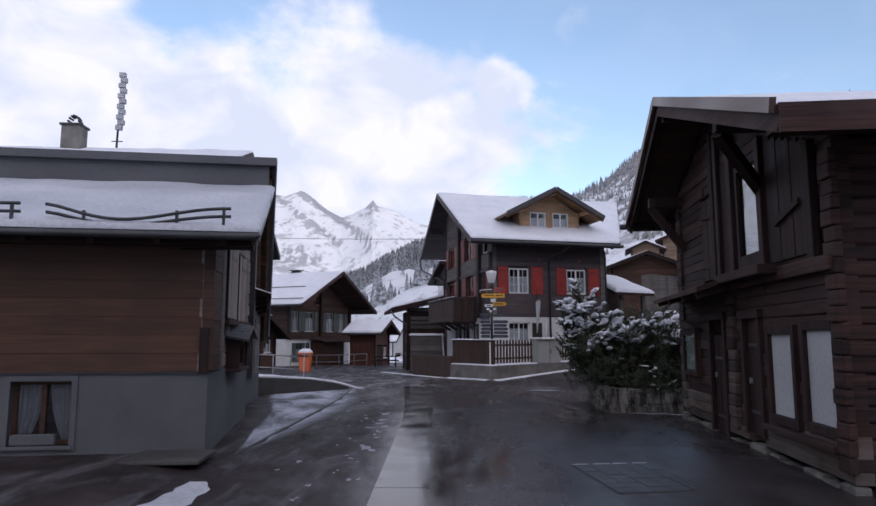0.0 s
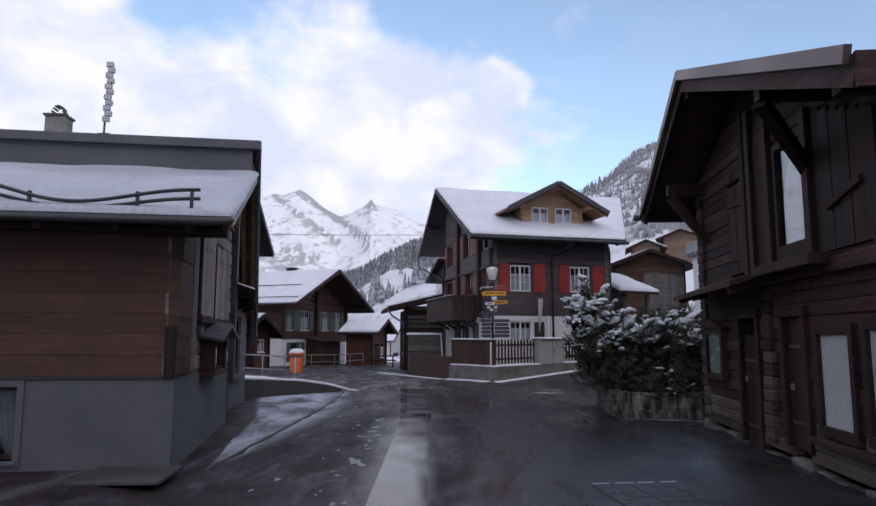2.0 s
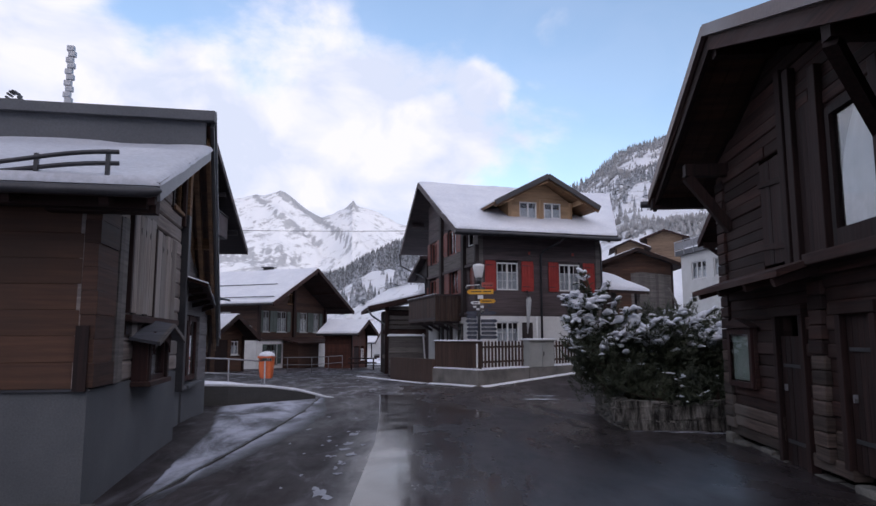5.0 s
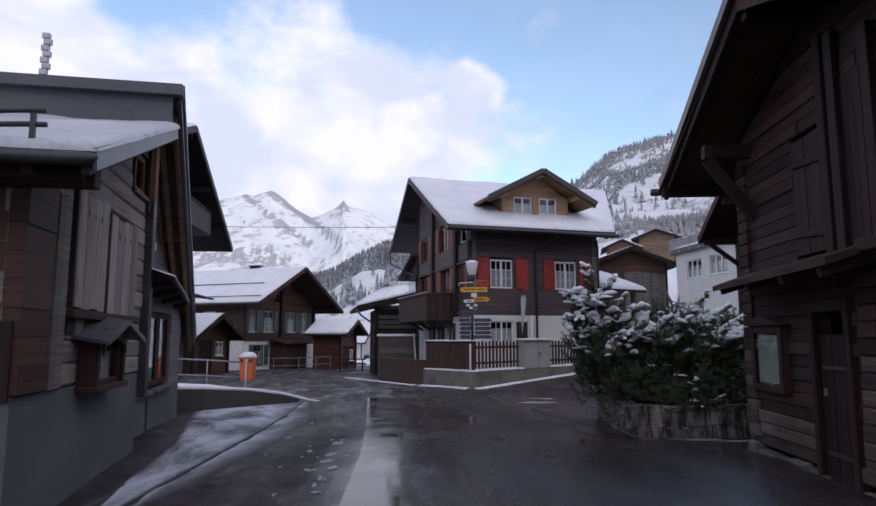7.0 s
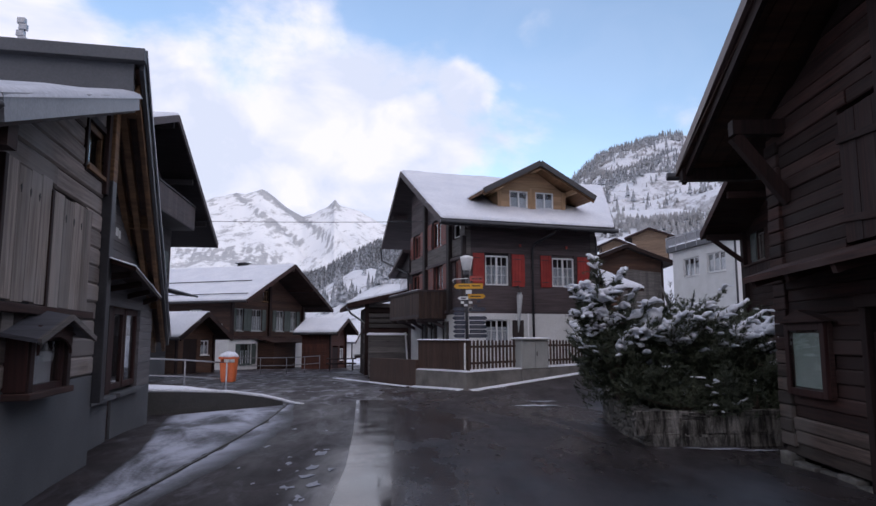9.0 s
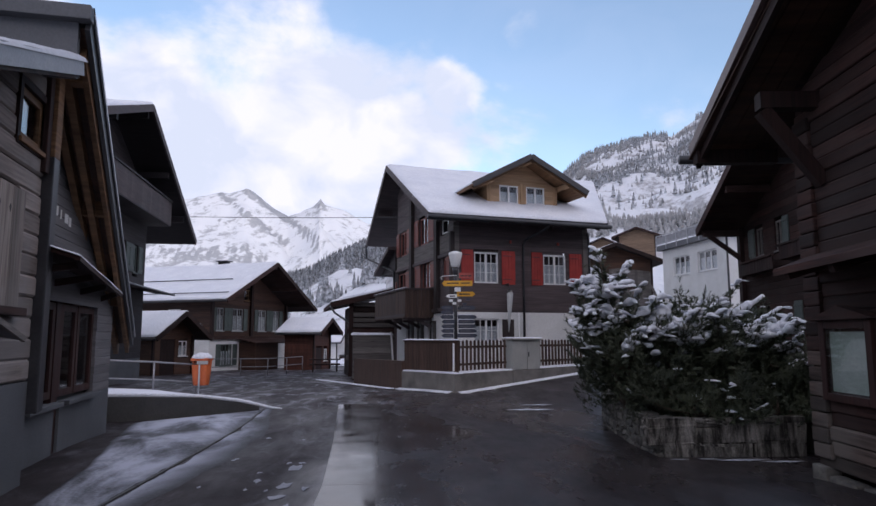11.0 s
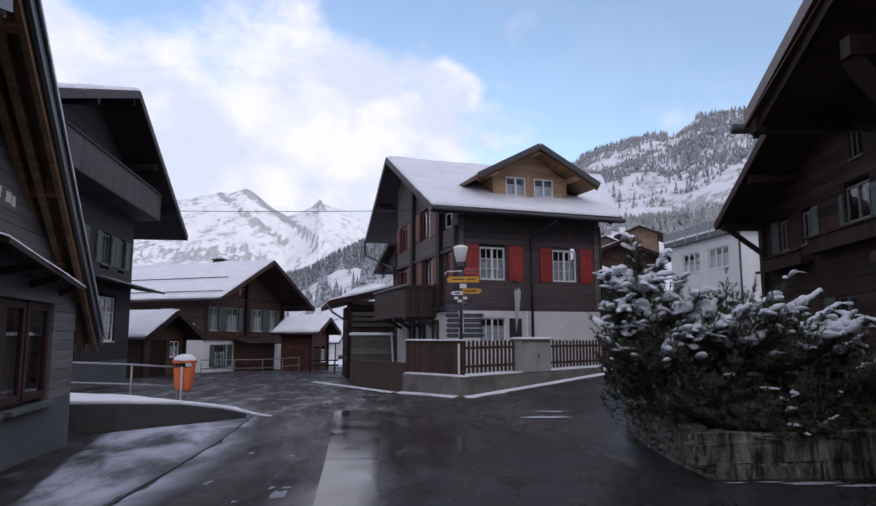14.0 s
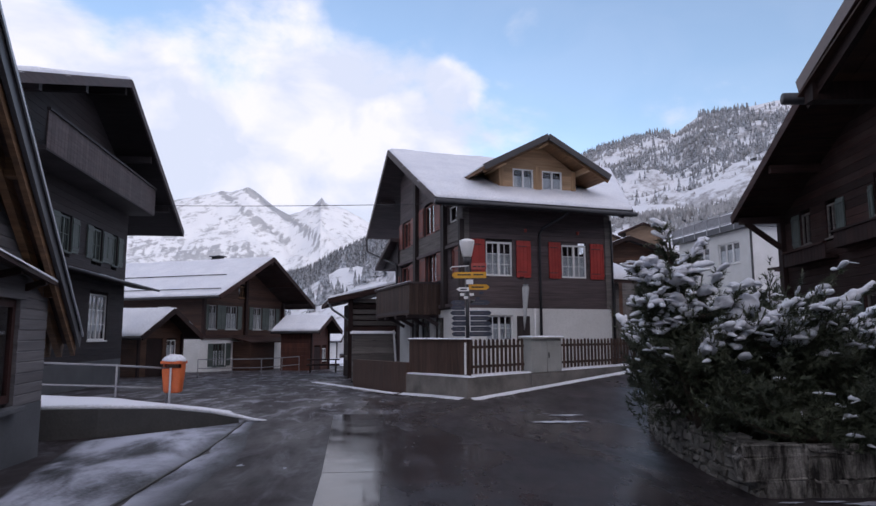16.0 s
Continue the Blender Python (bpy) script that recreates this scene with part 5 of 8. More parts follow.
# ---- the old dark log house ----
def log_house():
    H = thing("log_house", pose(4.02, 7.0, 0, 0, 0, -6.3), "old dark log house with board doors and deep eaves", "house")
    F, N = face_xn(0), face_yn(-0.5)
    lim = lambda z: (max(-0.5, 3.4 - (5.17 - z) / 0.37), min(5.75, 3.4 + (5.17 - z) / 0.395))
    pan = [(0.66, 1.4, 0.63, 1.66), (-0.34, 0.39, 0.66, 1.7)]
    doors = [(1.76, 2.28, 0.3, 1.84), (3.2, 3.82, 0.08, 1.86)]
    upper = [(1.44, 2.18, 2.5, 3.9), (3.36, 4.12, 2.52, 3.85)]
    courses(H, F, M["wood_worn"], -0.5, 5.75, 0.2, 0.65, 0.15, pan + doors, None, 0.17, name="log", groove=0.014, joint=1.3, seed=14, uneven=0.025)
    courses(H, F, M["wood_dark"], -0.5, 5.75, 0.65, 5.1, 0.15, pan + doors + upper, lim, 0.16, name="log", groove=0.012, joint=1.7, seed=12, uneven=0.018)
    courses(H, N, M["wood_dark"], 0.0, 9, 0.3, 3.6, 0.16, (), None, 0.16, name="log", groove=0.02, joint=4, seed=13, uneven=0.015)
    boxed("back_wall", M["wood_dark"], H, (0.17, 9, 5.59, 5.75, 0, 4.2))
    boxed("back_wall", M["wood_dark"], H, (8.85, 9, -0.3, 5.59, 0, 4.0))
    rng = random.Random(21)
    # rubble foundation
    s = -0.55
    while s < 5.75:
        w = rng.uniform(0.25, 0.55)
        if not 3.15 < s + w / 2 < 3.85:
            h = rng.uniform(0.12, 0.22)
            boxed("foundation_stone", M["stone"], H, (s, s + w - 0.02, -0.12, rng.uniform(0.0, 0.06), -0.05, h), m=F, bevel=0.03)
        s += w
    # crossing log ends at the corners and at the middle wall
    for s0, w, z1 in ((-0.56, 0.24, 3.5), (2.62, 0.3, 2.3), (5.45, 0.32, 4.0)):
        for i in range(int((z1 - 0.3) / 0.16)):
            z = 0.3 + i * 0.16
            boxed("log_end", M["wood_worn"] if z < 1.4 and s0 > 0 else M["wood_dark"], H, (s0 + rng.uniform(-0.012, 0.012), s0 + w, -0.02, rng.uniform(0.035, 0.05) if s0 > 5 else rng.uniform(0.05, 0.085), z + 0.004, z + 0.156), m=F, bevel=0.02)
    # pale blinds behind the two ground-floor frames
    for a, b, c, e in pan:
        w = new("blind_window")
        w.parent = H
        tagged(w, "pale blind filling a dark wooden window frame")
        boxed("blind", M["panel_pale"], w, (a + 0.03, b - 0.03, -0.03, 0.0, c + 0.03, e - 0.03), m=F, bevel=0.005)
        for lim4 in ((a - 0.05, a + 0.035, c - 0.08, e + 0.08), (b - 0.035, b + 0.05, c - 0.08, e + 0.08), (a + 0.035, b - 0.035, c - 0.08, c + 0.03), (a + 0.035, b - 0.035, e - 0.03, e + 0.08)):
            boxed("frame_bar", M["wood_dark_v"], w, (lim4[0], lim4[1], -0.05, 0.05, lim4[2], lim4[3]), m=F, bevel=0.008)
    boxed("window_shelf", M["wood_dark"], H, (-0.35, 1.5, 0.0, 0.12, 0.46, 0.53), m=F, bevel=0.01)
    # board doors with straps
    for (a, b, c, e), top in ((doors[0], 1.84), (doors[1], 1.62)):
        d = new("door")
        d.parent = H
        tagged(d, "closed dark board door with iron straps")
        k = 5
        for i in range(k):
            w = (b - a) / k
            boxed("board", M["wood_dark_v"], d, (a + w * i + 0.003, a + w * (i + 1) - 0.003, -0.06, -0.02 + rng.uniform(0, 0.008), c, top), m=F)
        for z in (c + 0.3, top - 0.35):
            boxed("strap", M["metal_dark"], d, (a + 0.02, b - 0.06, -0.015, 0.0, z - 0.02, z + 0.02), m=F)
        boxed("latch", M["metal_rail"], d, (b - 0.12, b - 0.1, -0.02, 0.02, 0.97, 1.05), m=F)
        boxed("door_jamb", M["wood_dark_v"], H, (a - 0.1, a, -0.06, 0.05, c, e), m=F, bevel=0.008)
        boxed("door_jamb", M["wood_dark_v"], H, (b, b + 0.1, -0.06, 0.05, c, e), m=F, bevel=0.008)
        boxed("lintel", M["wood_dark"], H, (a - 0.14, b + 0.14, -0.06, 0.07, e, e + 0.12), m=F, bevel=0.01)
    # upper floor: an open hatch with a white hanging, a closed hatch, upright boards
    a, b, c, e = upper[0]
    w = new("tall_window")
    w.parent = H
    tagged(w, "narrow upper window with a white drape behind the glass")
    bm = bmesh.new()
    wavy(bm, F, a + 0.01, b - 0.01, c + 0.2, e - 0.01, -0.05, 0.006, 4)
    part("net", bm, M["curtain_dim"], w, "net behind the drape, the room's dimness in its grey", fix=False)
    # the drape is drawn aside in a curve towards the top
    bm = bmesh.new()
    rows = []
    for i in range(13):
        v = i / 12
        wide = (b - a - 0.03) * (0.94 - 0.46 * max(0.0, (v - 0.4) / 0.6) ** 1.8)
        rows.append([bm.verts.new(F @ Vector((a + 0.01 + wide * k / 16, -0.022 + 0.009 * math.sin(k * 1.25), c + 0.2 + (e - c - 0.22) * v))) for k in range(17)])
    for p, q in zip(rows, rows[1:]):
        for k in range(16):
            bm.faces.new((p[k], p[k + 1], q[k + 1], q[k]))
    part("drape", bm, M["curtain"], w, "bright white drape", smooth=True, fix=False)
    p = boxed("pane", M["glass"], w, (a, b, 0.0, 0.006, c, e), m=F)
    p.visible_shadow = False
    for q in ((a - 0.08, a, c, e + 0.08), (b, b + 0.08, c, e + 0.08), (a, b, e, e + 0.08), (a, b, c, c + 0.2)):
        boxed("frame_bar", M["wood_dark_v"], w, (q[0], q[1], -0.06, 0.05, q[2], q[3]), m=F)
    a, b, c, e = upper[1]
    d = new("hatch")
    d.parent = H
    tagged(d, "closed upper hatch of dark boards")
    for i in range(5):
        ww = (b - a) / 5
        boxed("board", M["wood_dark_v"], d, (a + ww * i + 0.003, a + ww * (i + 1) - 0.003, -0.05, 0.0 + rng.uniform(0, 0.01), c, e), m=F)
    for z in (c + 0.22, e - 0.3):
        barred("batten", M["wood_dark"], d, F @ Vector((a, 0.02, z - 0.04)), F @ Vector((b, 0.02, z + 0.03)), 0.03, 0.07)
    for i in range(6):
        s0 = 0.05 + i * 0.19
        boxed("upright_board", M["wood_dark_v"], H, (s0, s0 + 0.18, 0.0, 0.025 + rng.uniform(0, 0.012), 2.5, 3.75 + s0 * 0.33), m=F)
    barred("batten", M["wood_dark"], H, F @ Vector((0.2, 0.05, 3.1)), F @ Vector((0.9, 0.05, 2.95)), 0.04, 0.07)
    for s0 in (-0.15, 1.22, 2.34, 2.95, 3.18):
        boxed("wall_post", M["wood_dark_v"], H, (s0, s0 + 0.15, 0.0, 0.09, 2.4, 3.75 + s0 * 0.33), m=F, bevel=0.012)
    for i in range(3):
        s0 = 2.6 + i * 0.115
        boxed("upright_board", M["wood_dark_v"], H, (s0, s0 + 0.11, 0.0, 0.03, 2.5, 4.2), m=F)
    boxed("sill_beam", M["wood_dark"], H, (-0.5, 5.5, 0.0, 0.12, 2.26, 2.42), m=F, bevel=0.02)
    boxed("hatch_shelf", M["wood_dark"], H, (0.75, 2.35, 0.0, 0.34, 2.34, 2.46), m=F, bevel=0.015)
    # the plank canopy over the doors
    a, b = F @ Vector((2.3, 0, 2.5)), F @ Vector((2.3, 0.62, 2.3))
    c, d = F @ Vector((5.2, 0.62, 2.26)), F @ Vector((5.6, 0, 2.46))
    slope("canopy", M["wood_dark"], H, a, b, c, d, 0.07)
    for s in (2.5, 3.3, 4.2, 5.0):
        barred("canopy_arm", M["wood_dark"], H, F @ Vector((s, 0, 2.36)), F @ Vector((s, 0.58, 2.18)), 0.08, 0.09)
    # notice board
    nb = new("notice_board")
    nb.parent = H
    tagged(nb, "wooden notice case with a faded green sheet")
    boxed("backing", M["wood_dark"], nb, (4.5, 5.44, 0.0, 0.05, 0.94, 1.72), m=F)
    boxed("sheet", M["paper_green"], nb, (4.67, 5.27, 0.05, 0.055, 1.02, 1.62), m=F)
    p = boxed("pane", M["glass"], nb, (4.62, 5.32, 0.075, 0.08, 1.0, 1.65), m=F)
    p.visible_shadow = False
    for q in ((4.52, 4.62, 0.92, 1.74), (5.32, 5.42, 0.92, 1.74), (4.62, 5.32, 0.92, 1.0), (4.62, 5.32, 1.65, 1.74)):
        boxed("frame_bar", M["wood_maroon"], nb, (q[0], q[1], 0.0, 0.09, q[2], q[3]), m=F, bevel=0.006)
    prismed("little_roof", M["wood_dark"], nb, [(4.4, 1.74), (5.54, 1.74), (4.97, 1.88)], 0.0, 0.14, "y", m=F)
    # roof
    e1 = [Vector(p) for p in ((-0.86, -1.38, 3.66), (9.5, -1.38, 3.66), (9.5, 3.4, 5.43), (-0.83, 3.4, 5.43))]
    e2 = [Vector(p) for p in ((9.5, 7.08, 4.05), (-0.7, 7.08, 4.05), (-0.83, 3.4, 5.43), (9.5, 3.4, 5.43))]
    for e, sd in ((e1, 31), (e2, 32)):
        r = slope("roof_slope", M["wood_dark"], H, *e, 0.09)
        blanket(r, *[p + Vector((0.14 if p.x < 0 else 0, 0, 0)) for p in e], 0.045, 0.4, sd, 0.15, 0.012)
    for p, q in (((-0.86, -1.38, 3.62), (-0.83, 3.4, 5.39)), ((-0.83, 3.4, 5.39), (-0.7, 7.08, 4.01))):
        barred("verge_flashing", M["fascia_brown"], H, Vector(p) + Vector((-0.02, 0, 0.04)), Vector(q) + Vector((-0.02, 0, 0.04)), 0.06, 0.14, "faded brown metal verge strip")
        barred("bargeboard", M["wood_dark"], H, Vector(p) + Vector((0.05, 0, -0.1)), Vector(q) + Vector((0.05, 0, -0.1)), 0.06, 0.22)
    tubed("gutter", M["metal_dark"], H, [(-0.86, 7.16, 3.96), (9.5, 7.16, 3.96)], 0.06)
    boxed("eave_board", M["wood_dark"], H, (-0.84, 9.5, -1.42, -1.38, 3.4, 3.67))
    for y, z in ((-0.9, 3.62), (0.75, 4.16), (3.4, 5.16), (5.3, 4.1), (6.9, 3.92)):
        barred("purlin", M["wood_dark_v"], H, (-0.62 if y == 5.3 else -0.74, y, z), (0.3, y, z), 0.15, 0.18)
    barred("roof_strut", M["wood_dark_v"], H, (-0.7, 0.75, 4.06), (0.0, 1.36, 3.44), 0.12, 0.14)
    barred("roof_strut", M["wood_dark_v"], H, (-0.58, 5.3, 4.0), (0.02, 5.3, 3.2), 0.12, 0.14)
    for i in range(4):
        x = -0.68 + i * 0.2
        for k, (p, q) in enumerate((((x, -1.34, 3.55), (x, 3.36, 5.3)), ((x, 3.44, 5.3), (x, 7.04, 3.94)))):
            barred("soffit_board", M["wood_mid"] if k else M["wood_dark"], H, p, q, 0.19, 0.02)
    return H


LOGS = log_house()


# ---- the black chalet with red shutters ----
def red_chalet():
    H = thing("red_shutter_chalet", pose(1.39, 27.6, 0, 0, 0, 14.4), "black-stained chalet with red shutters over a white ground floor", "house")
    F, G = face_yn(0.9), face_xn(1.25)
    rng = random.Random(41)
    wins = [(2.0, 2.94, 3.48, 4.6), (4.75, 5.7, 3.48, 4.6)]
    base_w, base_d = (1.97, 2.95, 1.4, 2.22), (3.06, 3.52, 1.4, 2.2)
    pierced("ground_floor", M["plaster_white"], H, F, 1.25, 6.6, -0.1, 2.45, [base_w, base_d], 0.3, "white rendered ground floor")
    gl = [(2.9, 3.95, 1.0, 2.2), (4.4, 5.6, 0.4, 2.25), (5.75, 6.95, 0.4, 2.25)]
    pierced("ground_floor", M["plaster_white"], H, G, 1.2, 8.46, -0.3, 2.45, gl, 0.3)
    courses(H, F, M["wood_black"], 1.25, 6.6, 2.45, 5.72, 0.17, wins, None, 0.14, seed=42, groove=0.008)
    gw = [(1.71, 2.13, 3.55, 4.46), (3.55, 4.76, 3.5, 4.56), (6.98, 8.3, 3.5, 4.4), (1.52, 2.33, 5.38, 5.9), (3.77, 5.04, 5.3, 6.4), (6.83, 8.0, 5.2, 6.25)]
    leaves = [(1.04, 1.68, 3.55, 4.46), (3.0, 3.5, 3.5, 4.56), (4.8, 5.5, 3.5, 4.56), (6.36, 6.94, 3.5, 4.4), (3.1, 3.73, 5.3, 6.4), (5.08, 5.62, 5.3, 6.4), (6.34, 6.8, 5.2, 6.25), (8.03, 8.44, 5.2, 6.25)]
    lim = lambda z: (max(0.9, 7.1 - (8.8 - z) / 0.479), min(8.46, 7.1 + (8.8 - z) / 0.49))
    courses(H, G, M["wood_black"], 0.9, 8.46, 2.45, 8.7, 0.2, gw, lim, 0.14, seed=43, groove=0.008)
    for a, b, c, e in ((0.95, 2.4, 4.66, 5.3), (2.95, 5.7, 4.62, 5.26), (6.3, 8.45, 4.52, 5.14)):
        boxed("wall_panel", M["wood_panel"], H, (a, b, 0.0, 0.03, c, e), "weathered grey panel between the storeys", m=G)
    boxed("wall_panel", M["wood_panel"], H, (0.92, 1.5, 0.0, 0.034, 5.34, 5.62), m=G)
    for z in (2.5, 4.48):
        boxed("floor_beam", M["wood_black"], H, (0.8, 8.46, 0.0, 0.1, z, z + 0.12), m=G, bevel=0.015)
    for s in (0.86, 2.46, 5.76):
        boxed("wall_post", M["wood_black_v"], H, (s, s + 0.3 if s > 1 else s + 0.17, 0.0, 0.16, 2.5, 5.3 + (s - 0.9) * 0.47), m=G, bevel=0.012)
    # the lower part behind, under a lean-to roof
    prismed("lean_to_wall", M["wood_black"], H, [(8.46, -0.3), (10.3, -0.3), (10.3, 4.75), (8.46, 5.45)], 1.6, 7.0, "x")
    shutter(H, face_xn(1.6), 8.7, 9.15, 3.4, 4.3, M["shutter_brown"], 3)
    shutter(H, face_xn(1.6), 9.7, 10.15, 3.4, 4.2, M["shutter_brown"], 3)
    slope("lean_to_roof", M["wood_black"], H, Vector((0.8, 8.47, 5.72)), Vector((0.8, 11.2, 4.72)), Vector((7.0, 11.2, 4.72)), Vector((7.0, 8.47, 5.72)), 0.16)
    # darker boards here carry the shade under the lean-to eave
    prismed("lean_to_gable", M["wood_char"], H, [(8.47, 4.5), (9.9, 4.55), (11.1, 4.6), (8.47, 5.56)], 1.15, 1.25, "x")
    # right and rear walls
    bm = bmesh.new()
    prism(bm, [(6.6, 1.0), (9.9, 6.9), (9.7, 7.0), (6.4, 1.1)], -0.1, 5.7, "z")
    part("side_wall", bm, M["wood_black"], H)
    boxed("back_wall", M["wood_black"], H, (1.4, 9.8, 8.33, 8.45, -0.3, 8.0))
    boxed("corner_board", M["wood_panel"], H, (6.42, 6.64, -0.012, 0.03, 2.47, 5.7), m=F)
    boxed("corner_board", M["wood_panel"], H, (1.2, 1.42, -0.012, 0.03, 2.47, 5.7), m=F)
    # front windows, red shutters
    for i, (a, b, c, e) in enumerate(wins):
        window(H, F, a, b, c, e, M["white_paint"], 2, 3, 0.05, "half", False, 0.06)
        shutter(H, F, a - 0.5, a - 0.05, c - 0.03, e + 0.06, M["shutter_red"], 4, "open red louvred shutter")
        shutter(H, F, b + 0.12, b + 0.64, c - 0.03, e + 0.06, M["shutter_red"], 4, "open red louvred shutter")
        boxed("wall_lamp", M["sign_red"], H, ((a + b) / 2 + 0.9 - i * 0.8, (a + b) / 2 + 0.97 - i * 0.8, 0.0, 0.08, 4.95, 5.06), m=F, bevel=0.01)
    window(H, F, *base_w, M["white_paint"], 2, 2, 0.06, "half", True, 0.05, name="basement_window")
    boxed("basement_shutter", M["wood_black_v"], H, (*base_d[:2], -0.05, 0.02, *base_d[2:]), m=F, bevel=0.008)
    # gable windows
    for k, (a, b, c, e) in enumerate(gw):
        window(H, G, a, b, c, e, M["shutter_brown"] if k != 3 else M["white_paint"], 2 if b - a > 1 else 1, 1, 0.05, None, False, 0.045)
    for a, b, c, e in leaves:
        shutter(H, G, a, b, c, e, M["shutter_brown"], 3)
    for a, b, c, e in gl:
        window(H, G, a, b, c, e, M["wood_panel"], 2, 1, 0.08, None, False, 0.05, name="basement_window")
    # roof: a = eave, the right end runs out along the lane
    A = [Vector(p) for p in ((0, 0, 5.72), (6.95, 0, 5.72), (10.9, 7.1, 9.12), (0.35, 7.1, 9.12))]
    B = [Vector(p) for p in ((10.9, 12.7, 6.4), (0.75, 12.7, 6.4), (0.35, 7.1, 9.12), (10.9, 7.1, 9.12))]
    r = slope("roof_front", M["wood_black"], H, *A, 0.13)
    blanket(r, *A, 0.12, 0.35, 51, 0.2, 0.02)
    r = slope("roof_rear", M["wood_black"], H, *B, 0.13)
    blanket(r, *B, 0.12, 0.5, 52, 0.2, 0.02)
    for p, q in ((A[0], A[3]), (A[3], B[1]), (A[1], A[2])):
        barred("bargeboard", M["wood_black"], H, p + Vector((0, 0, -0.09)), q + Vector((0, 0, -0.09)), 0.07, 0.24)
    boxed("eave_fascia", M["metal_dark"], H, (0, 6.95, -0.05, 0.0, 5.5, 5.73))
    tubed("gutter", M["metal_dark"], H, [(-0.05, -0.1, 5.6), (7.05, -0.1, 5.58)], 0.075)
    for s in np.arange(0.4, 6.9, 0.62):
        barred("rafter", M["wood_black"], H, (s, 0.02, 5.52), (s, 1.0, 6.0), 0.1, 0.14)
    for y, z in ((1.0, 5.98), (4.0, 7.4), (7.1, 8.88), (10, 7.5)):
        barred("purlin", M["wood_black"], H, (0.75, y, z), (1.4, y, z), 0.16, 0.2)
    # downpipe
    tubed("downpipe", M["metal_dark"], H, [(4.5, -0.08, 5.55), (4.42, 0.1, 5.4), (4.0, 0.8, 5.1), (3.9, 0.83, 4.9), (3.9, 0.83, 0.4)], 0.045)
    tubed("vent_pipe", M["white_paint"], H, [(3.68, 0.84, 0.4), (3.68, 0.84, 2.45)], 0.03)
    tubed("downpipe", M["metal_dark"], H, [(6.62, 0.84, 5.5), (6.66, 0.84, 5.2), (6.66, 0.84, 0.5)], 0.04)
    tubed("downpipe", M["metal_dark"], H, [(0.7, 12.7, 6.3), (0.75, 12.6, 5.6), (1.1, 8.6, 4.6), (1.18, 8.5, 2.5)], 0.05)
    # dormer of fresh larch
    d = new("dormer")
    d.parent = H
    tagged(d, "fresh larch dormer with two white windows")
    D = face_yn(1.6)
    dl = lambda z: (2.87 + max(0, z - 7.3) * 1.55, 5.72 - max(0, z - 7.3) * 1.55)
    dw = [(3.33, 4.12, 6.52, 7.3), (4.45, 5.24, 6.52, 7.3)]
    courses(d, D, M["wood_light"], 2.87, 5.72, 6.36, 8.22, 0.16, dw, dl, 0.1, seed=61, groove=0.006)
    for a, b, c, e in dw:
        window(H, D, a, b, c, e, M["white_paint"], 2, 1, 0.03, "half", True, 0.055)
    for s in (2.82, 5.6):
        boxed("corner_post", M["wood_light_v"], d, (s, s + 0.16, -0.05, 0.03, 6.3, 7.35), m=D)
    for s in (4.2,):
        boxed("middle_post", M["wood_light_v"], d, (s, s + 0.18, 0.0, 0.03, 6.4, 7.4), m=D)
    for s in (2.87, 5.72):
        prismed("cheek", M["wood_light"], d, [(1.6, 6.35), (1.6, 7.35), (3.6, 7.35)], s - 0.04, s + 0.04, "x")
    pk = 4.28
    for s0, z0 in ((1.92, 7.06), (6.64, 7.06)):
        a, b = Vector((s0, 0.75, z0)), Vector((s0, 3.4, z0))
        c, e = Vector((pk, 5.6, 8.3)), Vector((pk, 0.75, 8.3))
        b = Vector((s0, 2.9, z0))
        rr = slope("dormer_roof", M["wood_rafter"], d, a, b, c, e, 0.12)
        blanket(d, a + Vector((0, 0.08, 0)), b, c, e + Vector((0, 0.08, 0)), 0.06, 0.4, 5, 0.1, 0.01)
        barred("dormer_barge", M["roof_dark"], d, a + Vector((0, -0.02, -0.05)), e + Vector((0, -0.02, -0.05)), 0.05, 0.2)
        barred("dormer_barge", M["wood_rafter"], d, a + Vector((0, 0.1, -0.15)), e + Vector((0, 0.1, -0.15)), 0.06, 0.16)
    for s, z in ((2.7, 7.28), (4.28, 8.1), (5.86, 7.28)):
        barred("dormer_purlin", M["wood_light"], d, (s, 0.85, z), (s, 2.4, z), 0.14, 0.16)
    # balcony along the gable
    b = new("balcony")
    b.parent = H
    tagged(b, "dark board balcony along the gable, snow on its rail")
    boxed("deck", M["wood_black"], b, (3.2, 8.0, 0.0, 1.15, 2.36, 2.46), m=G)
    i = 0
    for s in np.arange(3.2, 7.95, 0.165):
        boxed("board", M["wood_fence"], b, (s, s + 0.152, 1.12, 1.145, 2.3, 3.36), m=G)
    for q in np.arange(0.02, 1.1, 0.16):
        for s in (3.17, 8.0):
            boxed("board", M["wood_fence"], b, (s, s + 0.025, q, q + 0.148, 2.3, 3.36), m=G)
    boxed("handrail", M["wood_black"], b, (3.13, 8.06, 1.08, 1.2, 3.36, 3.43), m=G)
    boxed("handrail", M["wood_black"], b, (3.13, 3.25, 0.0, 1.08, 3.36, 3.43), m=G)
